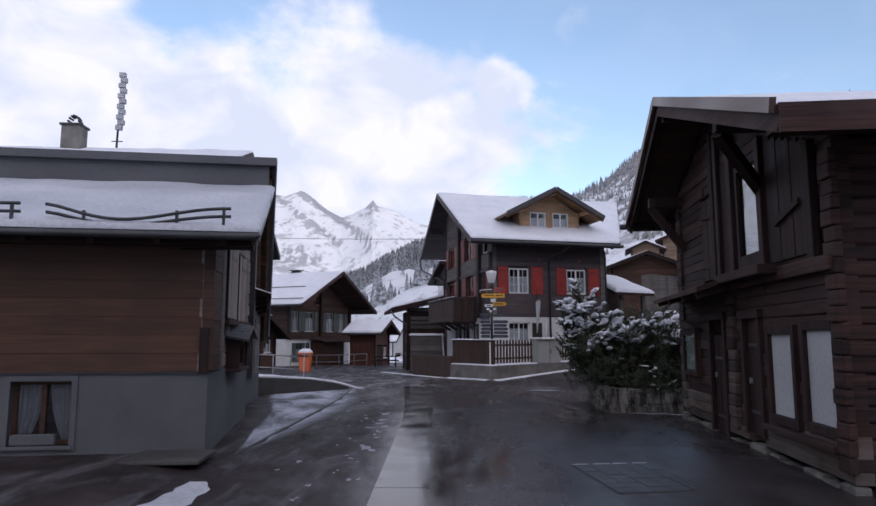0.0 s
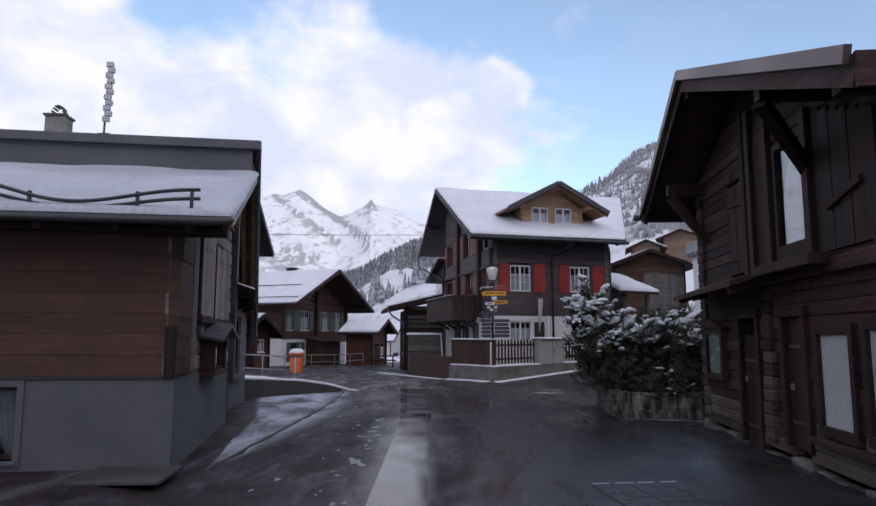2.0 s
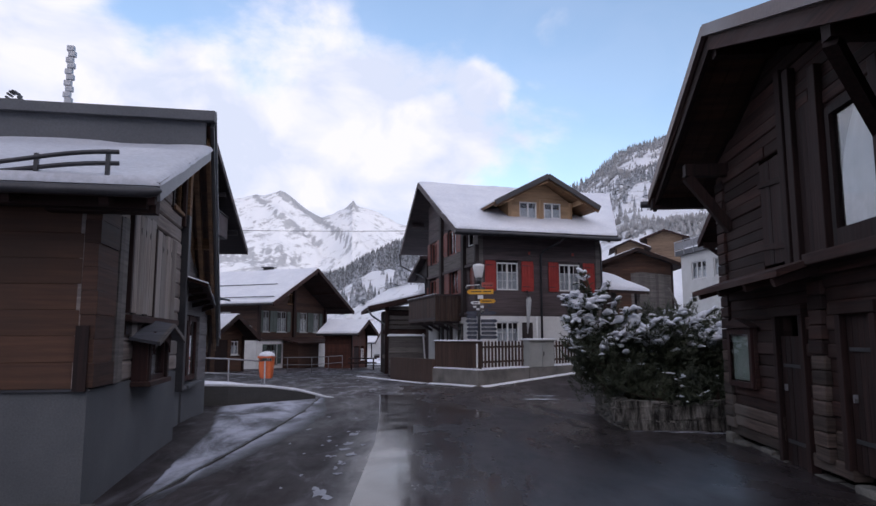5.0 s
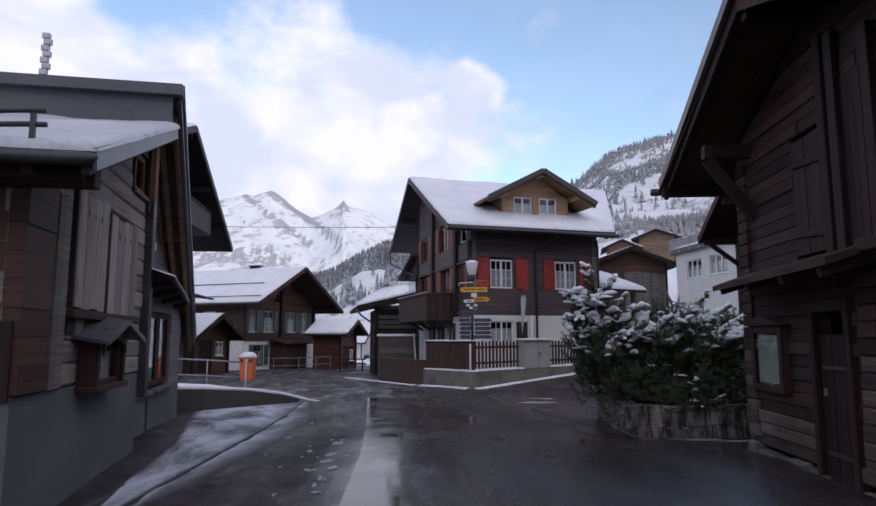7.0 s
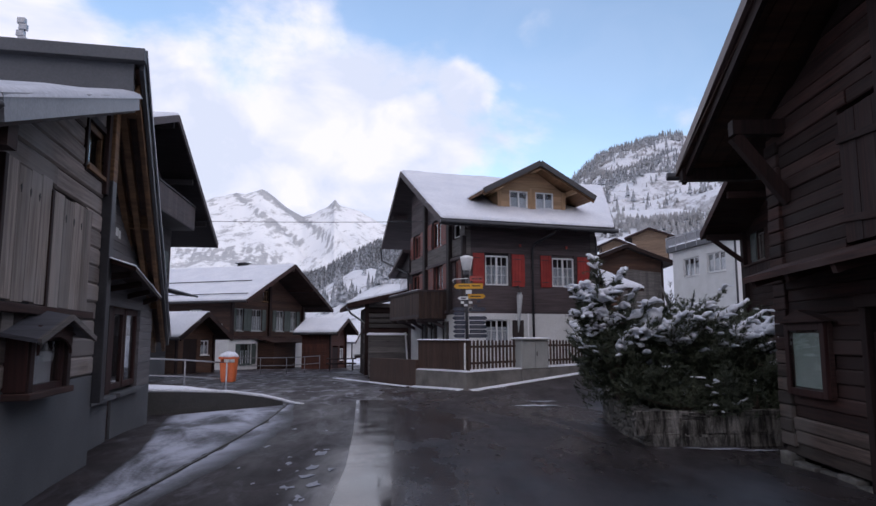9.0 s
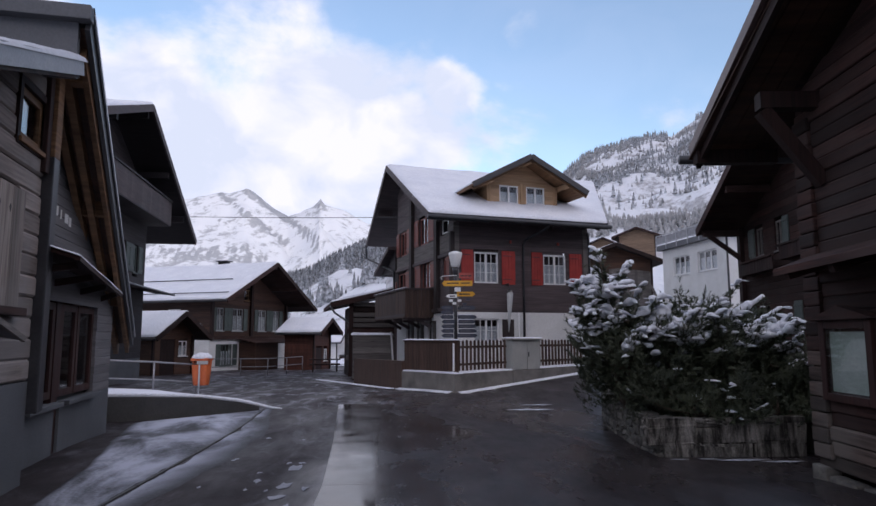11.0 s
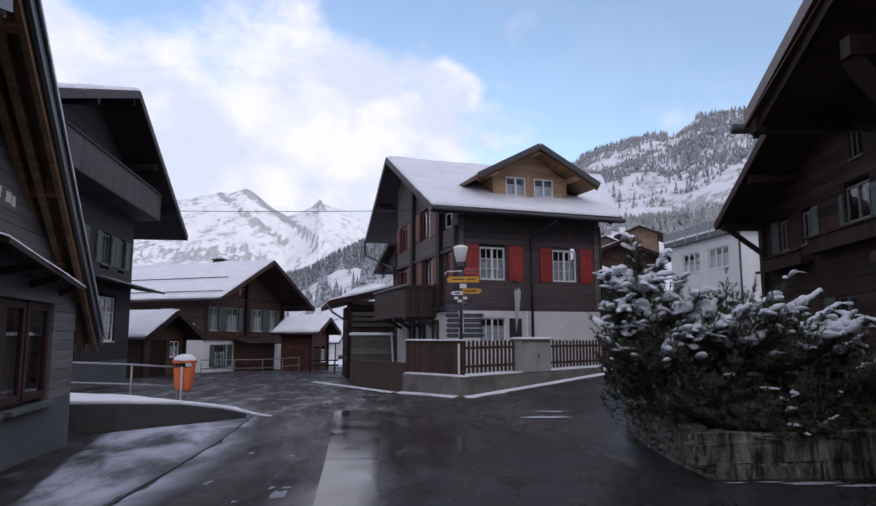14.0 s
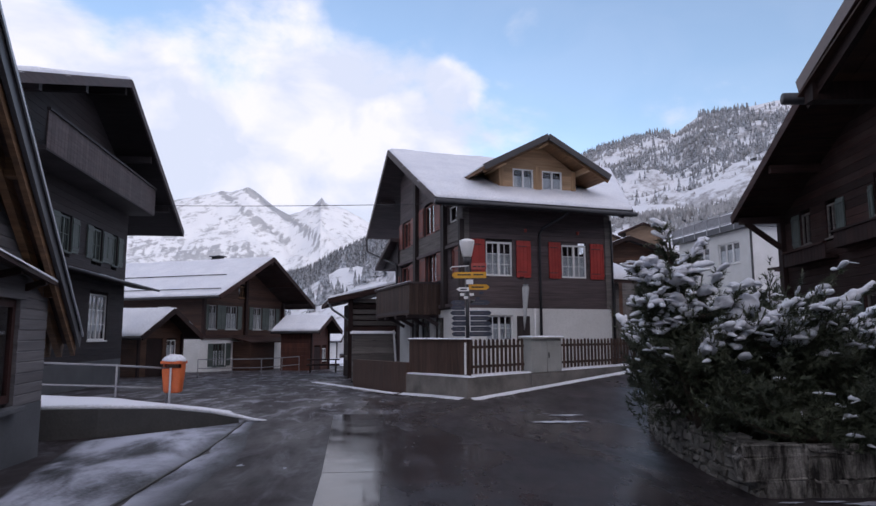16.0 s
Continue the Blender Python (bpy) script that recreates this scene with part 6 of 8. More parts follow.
    a0, a1, a2, a3 = (G @ Vector(p) for p in ((3.2, 1.08, 3.43), (8.06, 1.08, 3.43), (8.06, 1.2, 3.43), (3.2, 1.2, 3.43)))
    blanket(b, a0, a1, a2, a3, 0.02, 0.2, 7, 0.04, 0.006)
    for s in (3.5, 5.0, 6.5, 7.8):
        barred("bracket", M["wood_black"], b, G @ Vector((s, 0.0, 1.95)), G @ Vector((s, 0.55, 2.25)), 0.1, 0.12)
        barred("joist", M["wood_black"], b, G @ Vector((s, 0.0, 2.26)), G @ Vector((s, 1.15, 2.26)), 0.1, 0.12)
    # furled sunshade on the front wall
    t = new("furled_sunshade")
    t.parent = H
    tagged(t, "furled white sunshade hanging by the wall")
    tubed("cloth", M["panel_pale"], t, [(3.1, 0.45, 1.75), (3.12, 0.45, 2.1), (3.15, 0.45, 2.6), (3.17, 0.45, 3.1), (3.17, 0.45, 3.2)], [0.015, 0.05, 0.085, 0.12, 0.1], 8)
    tubed("pole", M["metal_dark"], t, [(3.18, 0.45, 3.2), (3.19, 0.6, 3.45), (3.2, 0.88, 3.45)], 0.018)
    return H


RED = red_chalet()


# ---- further houses ----
def gable_roof(H, y0, z0, yr, zr, y1, z1, x0, x1, mat="wood_black", snow=0.12, seed=1, t=0.14, verge=True, barge="wood_black"):
    """Two slopes with the ridge along x; verge boards at the x1 end."""
    A = [Vector(p) for p in ((x0, y0, z0), (x1, y0, z0), (x1, yr, zr), (x0, yr, zr))]
    B = [Vector(p) for p in ((x1, y1, z1), (x0, y1, z1), (x0, yr, zr), (x1, yr, zr))]
    for e, sd in ((A, seed), (B, seed + 1)):
        r = slope("roof_slope", M[mat], H, *e, t)
        if snow:
            blanket(r, *e, snow, 0.45, sd, 0.2, 0.02)
    if verge:
        for p, q in ((A[1], A[2]), (A[2], B[0])):
            barred("bargeboard", M[barge], H, p + Vector((0, 0, -0.1)), q + Vector((0, 0, -0.1)), 0.07, 0.26)
    tubed("gutter", M["metal_dark"], H, [(x0, y0 - 0.06, z0 - 0.1), (x1, y0 - 0.06, z0 - 0.1)], 0.07, 8)
    tubed("gutter", M["metal_dark"], H, [(x0, y1 + 0.06, z1 - 0.1), (x1, y1 + 0.06, z1 - 0.1)], 0.07, 8)


def black_chalet():
    H = thing("black_chalet", pose(-10.0, 30, 0, 0, 0, 3.5), "tall black-stained chalet with a long balcony and green shutters", "house")
    F = face_xp(0)
    lim = lambda z: (max(-6.2, -(9.7 - z) / 0.36), min(4.75, (9.7 - z) / 0.49))
    gw = [(-4.4, -3.4, 4.2, 5.3), (-1.5, -0.6, 4.2, 5.3), (1.2, 2.1, 4.2, 5.3), (3.1, 3.7, 4.2, 5.3), (-3.4, -2.2, 1.45, 3.0), (1.25, 3.0, 1.45, 3.05), (-2.2, -1.2, 7.1, 8.1), (1.0, 2.0, 7.1, 8.1)]
    pierced("plinth", M["plaster_grey"], H, F, -6.2, 4.75, -0.6, 0.75, (), 0.3, "grey rendered plinth")
    courses(H, F, M["wood_char"], -6.2, 4.75, 0.75, 9.5, 0.22, gw, lim, 0.14, seed=71, groove=0.008)
    boxed("end_wall", M["wood_char"], H, (-14, -0.15, 4.6, 4.75, -0.5, 7.2))
    boxed("end_wall", M["wood_char"], H, (-14, -0.15, -6.2, -6.05, -0.5, 7.4))
    for i, (a, b, c, e) in enumerate(gw):
        window(H, F, a, b, c, e, M["white_paint"] if c < 2 else M["shutter_green"], 2, 3 if c < 2 else 2, 0.05, "half" if c < 2 else None, True, 0.06)
        if c > 2:
            shutter(H, F, a - 0.55, a - 0.02, c, e, M["shutter_green"], 3, "open grey-green shutter")
            shutter(H, F, b + 0.02, b + 0.55, c, e, M["shutter_green"], 3, "open grey-green shutter")
    # pent roof between the storeys
    a, b, c, d = (F @ Vector(p) for p in ((-5.8, 0, 3.66), (-5.8, 0.85, 3.55), (5.95, 0.85, 3.5), (5.95, 0, 3.61)))
    p = slope("pent_roof", M["wood_char"], H, a, b, c, d, 0.08)
    blanket(p, a, b, c, d, 0.025, 0.4, 4, 0.08, 0.008)
    tubed("gutter", M["metal_dark"], H, [F @ Vector((-5.8, 0.92, 3.5)), F @ Vector((6.1, 0.92, 3.45))], 0.05, 8)
    # balcony
    bal = new("balcony")
    bal.parent = H
    tagged(bal, "long dark grey board balcony")
    boxed("deck", M["wood_char"], bal, (-5.0, 4.6, 0, 1.0, 6.3, 6.42), m=F)
    for s in np.arange(-5.0, 4.55, 0.21):
        boxed("board", M["wood_black"], bal, (s, s + 0.2, 0.98, 1.005, 6.35, 7.35), m=F)
    for q in np.arange(0.0, 0.95, 0.2):
        boxed("board", M["wood_black"], bal, (4.58, 4.605, q, q + 0.19, 6.35, 7.35), m=F)
    boxed("handrail", M["wood_char"], bal, (-5.0, 4.64, 0.95, 1.05, 7.35, 7.42), m=F)
    gable_roof(H, -7.9, 7.2, 0, 10.1, 7.95, 6.2, -14, 1.35, "wood_char", 0.14, 81, 0.2)
    for y, z in ((0, 9.72), (-3.2, 8.6), (3.2, 8.2), (6.0, 6.85), (-6.0, 7.6)):
        barred("purlin", M["wood_char"], H, (-0.3, y, z), (1.2, y, z), 0.18, 0.24)
    ch = boxed("chimney", M["concrete"], H, (-6.9, -6.1, -0.9, -0.1, 9.3, 11.0), "square concrete chimney with a cowl", bevel=0.02)
    boxed("chimney_cap", M["concrete_dark"], ch, (-6.97, -6.03, -0.97, -0.03, 11.0, 11.1), bevel=0.02)
    bm = bmesh.new()
    for k in range(9):
        a = math.pi * k / 8
        bar(bm, (-6.5 + 0.25 * math.cos(a), -0.7, 11.1 + 0.42 * math.sin(a)), (-6.5 + 0.25 * math.cos(a), -0.3, 11.1 + 0.42 * math.sin(a)), 0.07)
    part("cowl", bm, M["metal_dark"], ch)
    # slatted mast on the ridge
    mast = new("roof_mast")
    mast.parent = H
    tagged(mast, "tall roof mast carrying a stack of snowy slats")
    tubed("pole", M["metal_dark"], mast, [(-5.45, 1.4, 9.2), (-5.35, 1.4, 14.4)], 0.05)
    for i in range(11):
        z = 11.5 + i * 0.265
        off = 0.05 if i % 2 else -0.03
        boxed("slat", M["metal_grey"], mast, (-5.66 + off + z * 0.016, -5.36 + off + z * 0.016, 1.28, 1.5, z, z + 0.25), bevel=0.03)
    for z in (10.5, 10.95):
        barred("crossbar", M["metal_dark"], mast, (-5.68, 1.4, z), (-5.15, 1.4, z), 0.04)
    return H


black_chalet()


def brown_chalet():
    H = thing("brown_chalet", pose(-7.3, 50.9, -0.75, 0, 0, -24), "brown wooden chalet over a white ground floor, snowy roof", "house")
    F = face_xp(-1.95)
    lim = lambda z: (max(-4.3, -(6.75 - z) / 0.5), min(4.2, (6.75 - z) / 0.52))
    up = [(-3.7, -2.95, 2.75, 4.2), (-2.1, -0.95, 2.75, 4.2), (0.7, 1.7, 2.75, 4.2), (2.5, 3.3, 2.75, 4.2), (-0.9, 0.1, 4.75, 5.5)]
    lo = [(-3.2, -2.0, 0.55, 1.9), (1.6, 3.0, 0.4, 2.0)]
    pierced("ground_floor", M["plaster_white"], H, F, -4.3, 4.2, -0.3, 2.25, lo, 0.3)
    courses(H, F, M["wood_mid"], -4.3, 4.2, 2.25, 6.6, 0.24, up, lim, 0.14, seed=91)
    S = face_yn(-4.3)
    courses(H, S, M["wood_mid"], -14, -1.95, 2.25, 4.6, 0.24, [(-5.2, -4.2, 2.95, 4.1)], None, 0.14, seed=92)
    pierced("ground_floor", M["plaster_white"], H, S, -14, -2.25, -0.3, 2.25, (), 0.3)
    window(H, S, -5.2, -4.2, 2.95, 4.1, M["white_paint"], 2, 2, 0.05, None)
    boxed("back_wall", M["wood_mid"], H, (-14, -2.1, 4.05, 4.2, -0.3, 4.4))
    for a, b, c, e in up:
        window(H, F, a, b, c, e, M["panel_pale"] if c < 4.5 else M["wood_rafter"], 2, 2, 0.05, "half" if c < 4.5 else None, True, 0.06)
        if c < 4.5:
            shutter(H, F, a - 0.42, a - 0.02, c, e, M["shutter_green"], 3)
            shutter(H, F, b + 0.02, b + 0.42, c, e, M["shutter_green"], 3)
    for a, b, c, e in lo:
        window(H, F, a, b, c, e, M["shutter_green"] if a < 0 else M["white_paint"], 2, 2, 0.06, "half", True, 0.06)
        if a > 0:
            boxed("blind_board", M["white_paint"], H, (a - 0.6, a - 0.04, 0.0, 0.05, c + 0.2, e), m=F)
            continue
        shutter(H, F, a - 0.45, a - 0.02, c, e, M["shutter_green"], 3)
        shutter(H, F, b + 0.02, b + 0.45, c, e, M["shutter_green"], 3)
    boxed("floor_beam", M["wood_dark"], H, (-4.4, 4.3, 0, 0.16, 2.2, 2.4), m=F)
    for s in (-4.3, -0.25, 4.0):
        boxed("wall_post", M["wood_dark_v"], H, (s, s + 0.22, 0, 0.15, 2.3, 4.6 if abs(s) > 1 else 6.3), m=F)
    boxed("shed_front", M["wood_mid"], H, (-1.3, 1.3, 0.0, 1.3, -0.3, 2.0), "board porch before the ground floor", m=F)
    a, b, c, d = (F @ Vector(p) for p in ((-1.6, 0, 2.3), (-1.6, 1.5, 2.0), (3.6, 1.5, 2.0), (3.6, 0, 2.3)))
    slope("porch_roof", M["wood_dark"], H, a, b, c, d, 0.08)
    gable_roof(H, -5.25, 4.62, 0, 7.32, 5.3, 4.4, -15, 0.0, "wood_dark", 0.14, 95, 0.16, barge="wood_dark")
    for y, z in ((0, 6.95), (-2.6, 5.75), (2.6, 5.7), (-4.4, 4.8), (4.4, 4.65)):
        barred("purlin", M["wood_dark"], H, (-2.4, y, z), (-0.1, y, z), 0.18, 0.22)
    barred("snow_guard", M["metal_dark"], H, (-15, -4.9, 5.05), (-0.2, -4.9, 5.05), 0.05)
    barred("snow_guard", M["metal_dark"], H, (-15, -2.9, 6.05), (-1.4, -2.9, 6.05), 0.05)
    ch = boxed("chimney", M["concrete_dark"], H, (-5.0, -4.3, 0.1, 0.7, 6.9, 7.45), bevel=0.02)
    boxed("chimney_cap", M["metal_dark"], ch, (-5.1, -4.2, 0.05, 0.75, 7.6, 7.66))
    for x in (-5.0, -4.68, -4.36):
        boxed("chimney_foot", M["metal_dark"], ch, (x, x + 0.06, 0.2, 0.6, 7.45, 7.6))
    return H


brown_chalet()


def hut(name, m, label, w, x0, eave, ridge, wallmat, over=0.6, snow=0.12, seed=1, door=True, base=-0.6, split=True):
    """A small gabled building: gable at x = 0 facing +x, w wide in y, reaching back to x0."""
    H = thing(name, m, label, "hut", {"hill_barn": "barns on the slope", "hill_chalet": "chalets on the hillside"}.get(name, ""))
    F = face_xp(0)
    k = (ridge - eave) / (w / 2 + over)
    top = ridge - 0.18
    lim = lambda z: (max(-w / 2, -(top - z) / k), min(w / 2, (top - z) / k))
    ops = [(-w * 0.3, w * 0.05, base + 0.05, base + 2.0), (w * 0.14, w * 0.36, base + 1.1, base + 1.9)] if door else []
    courses(H, F, M[wallmat], -w / 2, w / 2, base, top - 0.05, 0.24, ops, lim, 0.12, seed=seed)
    courses(H, face_yn(-w / 2), M[wallmat], x0, 0, base, eave + over * k, 0.24, (), None, 0.12, seed=seed + 1)
    boxed("back_wall", M[wallmat], H, (x0, -0.12, w / 2 - 0.12, w / 2, base, eave + over * k - 0.1))
    if door:
        a, b, c, e = ops[0]
        boxed("door", M["wood_dark_v"], H, (a, b, -0.08, -0.03, c, e), m=F, bevel=0.01)
        window(H, F, *ops[1], M["white_paint"], 2, 1, 0.04, "half")
    for s in (-w / 2, w / 2 - 0.14):
        boxed("corner_post", M["wood_dark_v"], H, (s, s + 0.14, 0, 0.1, base, eave + 0.1), m=F)
    gable_roof(H, -w / 2 - over, eave, 0, ridge, w / 2 + over, eave, x0 - 0.4, over + 0.2, "wood_dark", snow, seed + 5, 0.1, barge="wood_dark")
    barred("purlin", M["wood_dark"], H, (-0.3, 0, ridge - 0.26), (over + 0.1, 0, ridge - 0.26), 0.14, 0.16)
    return H


hut("garden_hut", pose(-11.2, 42.0, 0, 0, 0, -22), "small brown hut with a snowy gable roof", 3.2, -4.5, 1.6, 2.95, "wood_brown", 0.6, 0.12, 101, True, -0.5)
hut("brown_shed", pose(-4.3, 51.0, -0.3, 0, 0, -14), "brown board shed with snow on its roof", 3.4, -1.9, 2.2, 3.15, "wood_red_brown", 0.55, 0.14, 111, True, -0.8)
hut("white_cottage", pose(-5.0, 88, -1.2, 0, 0, -20), "far white cottage below the meadow", 5.0, -8, 2.2, 4.6, "plaster_white", 0.6, 0.15, 121, True, -1.5)


def log_barn():
    H = thing("log_barn", pose(0.3, 39.0, -0.35, 0, 0, 8), "dark open-jointed log barn beside the chalet", "barn")
    F = face_yn(0)
    rng = random.Random(5)
    for i in range(14):
        z = 0.1 + i * 0.255
        if z > 3.5:
            continue
        boxed("log", M["wood_dark"] if i % 4 == 0 else M["wood_panel"], H, (-2.2 + rng.uniform(-0.1, 0.05), 3.2, -0.65 + rng.uniform(-0.03, 0.03), -0.45, z, z + 0.2), bevel=0.02)
    boxed("inner_wall", M["wood_dark"], H, (-2.0, 3.2, -0.3, -0.2, 0, 3.6))
    boxed("side_wall", M["wood_dark"], H, (-2.1, -1.9, -0.2, 3.0, 0, 3.4))
    for x in (-2.2, 0.3):
        boxed("post", M["wood_dark_v"], H, (x, x + 0.2, -0.8, -0.66, 0, 3.7), bevel=0.015)
    a, b, c, d = (Vector(p) for p in ((-3.1, -1.0, 3.55), (-3.1, 6.0, 3.55), (3.6, 6.0, 5.1), (3.6, -1.0, 5.1)))
    r = slope("roof_slope", M["wood_dark"], H, a, b, c, d, 0.18)
    blanket(r, a, b, c, d, 0.12, 0.5, 131, 0.2, 0.02)
    barred("bargeboard", M["wood_dark"], H, a + Vector((0, -0.03, -0.1)), d + Vector((0, -0.03, -0.1)), 0.06, 0.26)
    tubed("downpipe", M["metal_grey"], H, [(-3.1, -0.9, 3.4), (-2.9, -0.7, 3.1), (-2.1, -0.3, 2.6), (-2.1, -0.3, 0)], 0.05)
    return H


log_barn()

# board pen in front of the barn
pen = thing("board_pen", pose(-0.9, 34.2, -0.25, 0, 0, 10), "grey board pen with snow on its top rail", "fence")
for i in range(7):
    boxed("board", M["wood_panel"], pen, (-0.5, 1.15, -0.03, 0.03, 0.1 + i * 0.26, 0.1 + i * 0.26 + 0.245))
for x in (-0.5, 0.3, 1.05):
    boxed("post", M["wood_dark_v"], pen, (x, x + 0.12, 0.03, 0.15, 0, 1.95))
barred("stay", M["white_paint"], pen, (1.25, -0.05, 0.2), (1.12, -0.05, 2.05), 0.07)
blanket(pen, (-0.55, -0.1, 1.91), (1.2, -0.1, 1.91), (1.2, 0.14, 1.93), (-0.55, 0.14, 1.93), 0.08, 0.2, 9, 0.08, 0.02)


def dark_chalet():
    H = thing("dark_chalet", pose(11.48, 22.3, 0.2, 0, 0, -10), "dark brown chalet with open shutters and a small balcony", "house")
    F = face_xn(0)
    lim = lambda z: (max(-5.8, -(7.3 - z) / 0.4), min(5.8, (7.3 - z) / 0.4))
    up = [(-3.4, -2.5, 4.2, 5.2), (-0.75, 0.4, 4.2, 5.1), (2.24, 2.88, 4.0, 4.92), (3.8, 4.44, 4.0, 4.92), (-0.6, 0.0, 5.75, 6.5), (-2.6, -2.0, 5.6, 6.2)]
    lo = [(3.62, 4.6, 1.3, 2.4), (0.2, 1.2, 1.3, 2.4)]
    courses(H, F, M["wood_dark"], -5.8, 5.8, 0.0, 7.2, 0.22, up + lo, lim, 0.14, seed=141, groove=0.012)
    boxed("end_wall", M["wood_dark"], H, (0.15, 10, 5.65, 5.8, -0.2, 5.6))
    boxed("end_wall", M["wood_dark"], H, (0.15, 10, -5.8, -5.65, -0.2, 5.6))
    for a, b, c, e in up:
        window(H, F, a, b, c, e, M["wood_panel"], 2, 1, 0.05, None, True, 0.05)
    for a, b in ((1.8, 2.22), (4.47, 4.95), (-1.3, -0.8), (0.44, 0.62)):
        shutter(H, F, a, b, 3.98, 4.95, M["shutter_green"], 3, "open pale grey-green shutter")
    for a, b, c, e in lo:
        window(H, F, a, b, c, e, M["wood_panel"], 2, 1, 0.05, None, True, 0.05)
        shutter(H, F, b + 0.05, b + 0.55, c, e, M["shutter_green"], 3)
    for s0, s1, z in ((2.3, 4.94, 3.3), (-1.8, 1.9, 3.5)):
        bal = new("balcony")
        bal.parent = H
        tagged(bal, "small carved wooden balcony front")
        boxed("deck", M["wood_dark"], bal, (s0, s1, 0, 0.34, z + 0.1, z + 0.18), m=F)
        for s in np.arange(s0, s1 - 0.1, 0.2):
            boxed("board", M["wood_dark_v"], bal, (s, s + 0.19, 0.32, 0.35, z + 0.1, z + 0.5), m=F)
        boxed("handrail", M["wood_dark"], bal, (s0, s1, 0.28, 0.4, z + 0.5, z + 0.55), m=F)
    gable_roof(H, -6.6, 4.9, 0, 7.52, 5.95, 5.16, 10, -1.45, "wood_dark", 0.12, 145, 0.18, True, "wood_dark")
    for y, z in ((0, 7.2), (3.0, 6.0), (5.6, 4.98), (-3.0, 6.0)):
        barred("purlin", M["wood_dark"], H, (-1.35, y, z), (0.3, y, z), 0.18, 0.22)
    barred("roof_strut", M["wood_dark"], H, (-1.2, 5.6, 4.95), (0.0, 5.6, 4.0), 0.13, 0.15)
    for s in (5.5,):
        boxed("corner_post", M["wood_dark_v"], H, (s, s + 0.3, 0, 0.14, 0, 5.4), m=F)
    return H


dark_chalet()


def white_house():
    H = thing("white_house", pose(19.2, 41.4, 0, 0, 0, 5.3), "white rendered house with a railed roof terrace", "house")
    S, F = face_xn(0), face_yn(0)
    ops = [(1.1, 3.1, 5.5, 6.7), (4.0, 5.95, 5.5, 6.7)]
    pierced("wall", M["plaster_white"], H, S, 0, 7.3, 1.0, 7.3, ops, 0.3)
    front = (4.2, 5.6, 5.4, 6.6)
    pierced("wall", M["plaster_white"], H, F, 0.3, 10, 1.0, 7.3, [front], 0.3)
    for o in ops:
        window(H, S, *o, M["white_paint"], 3, 1, 0.08, "half", True, 0.08)
    window(H, F, *front, M["white_paint"], 2, 1, 0.08, "full", True, 0.06)
    boxed("end_wall", M["plaster_white"], H, (0.3, 10, 7.0, 7.3, 1, 7.3))
    boxed("roof_slab", M["fascia_grey"], H, (-0.3, 10, -0.35, 7.6, 7.3, 7.62), "dark grey roof edge")
    blanket(H, (-0.28, -0.33, 7.62), (10, -0.33, 7.62), (10, 7.55, 7.62), (-0.28, 7.55, 7.62), 0.07, 0.6, 151, 0.2, 0.02)
    tubed("downpipe", M["metal_dark"], H, [(-0.06, -0.02, 7.3), (-0.06, -0.02, 1)], 0.06)
    rail = new("terrace_railing")
    rail.parent = H
    tagged(rail, "grey steel terrace railing with glazed panels")
    for y in np.arange(-0.3, 7.6, 1.3):
        boxed("post", M["metal_grey"], rail, (-0.34, -0.28, y, y + 0.05, 7.3, 8.3))
    for z in (7.72, 8.26):
        boxed("rail_bar", M["metal_grey"], rail, (-0.33, -0.29, -0.33, 7.6, z, z + 0.045))
    boxed("panel", M["metal_rail"], rail, (-0.31, -0.3, -0.3, 7.55, 7.7, 8.2))
    for z in (7.72, 8.26):
        boxed("rail_bar", M["metal_grey"], rail, (-0.28, 9, -0.33, -0.29, z, z + 0.045))
    for x in np.arange(1.0, 9, 1.3):
        boxed("post", M["metal_grey"], rail, (x, x + 0.05, -0.34, -0.28, 7.3, 8.3))
    # the set-back upper storey under a dark roof
    a, b, c, d = (Vector(p) for p in ((1.0, 2.2, 8.3), (1.0, 8.0, 8.3), (5.0, 8.0, 9.9), (5.0, 2.2, 9.9)))
    r = slope("upper_roof", M["roof_dark"], H, a, b, c, d, 0.2)
    blanket(r, a, b, c, d, 0.05, 0.5, 152, 0.2, 0.01)
    slope("upper_roof", M["roof_dark"], H, Vector((9, 2.2, 8.3)), Vector((9, 8, 8.3)), Vector((5, 8, 9.9)), Vector((5, 2.2, 9.9)), 0.2)
    prismed("upper_wall", M["wood_dark"], H, [(1.6, 7.62), (8.4, 7.62), (8.4, 8.3), (5, 9.65), (1.6, 8.3)], 2.9, 3.1, "y")
    boxed("chimney", M["concrete_dark"], H, (4.0, 4.7, 4.0, 4.7, 8.3, 10.4), bevel=0.02)
    # slatted porch roof at the front
    for k in range(4):
        boxed("porch_beam", M["wood_dark"], H, (0.8 + k * 0.75, 0.95 + k * 0.75, -1.2, 0.0, 4.95 + 0.02 * k, 5.07 + 0.02 * k))
    boxed("porch_beam", M["wood_dark"], H, (0.5, 4.0, -1.1, -0.95, 4.8, 4.95))
    return H


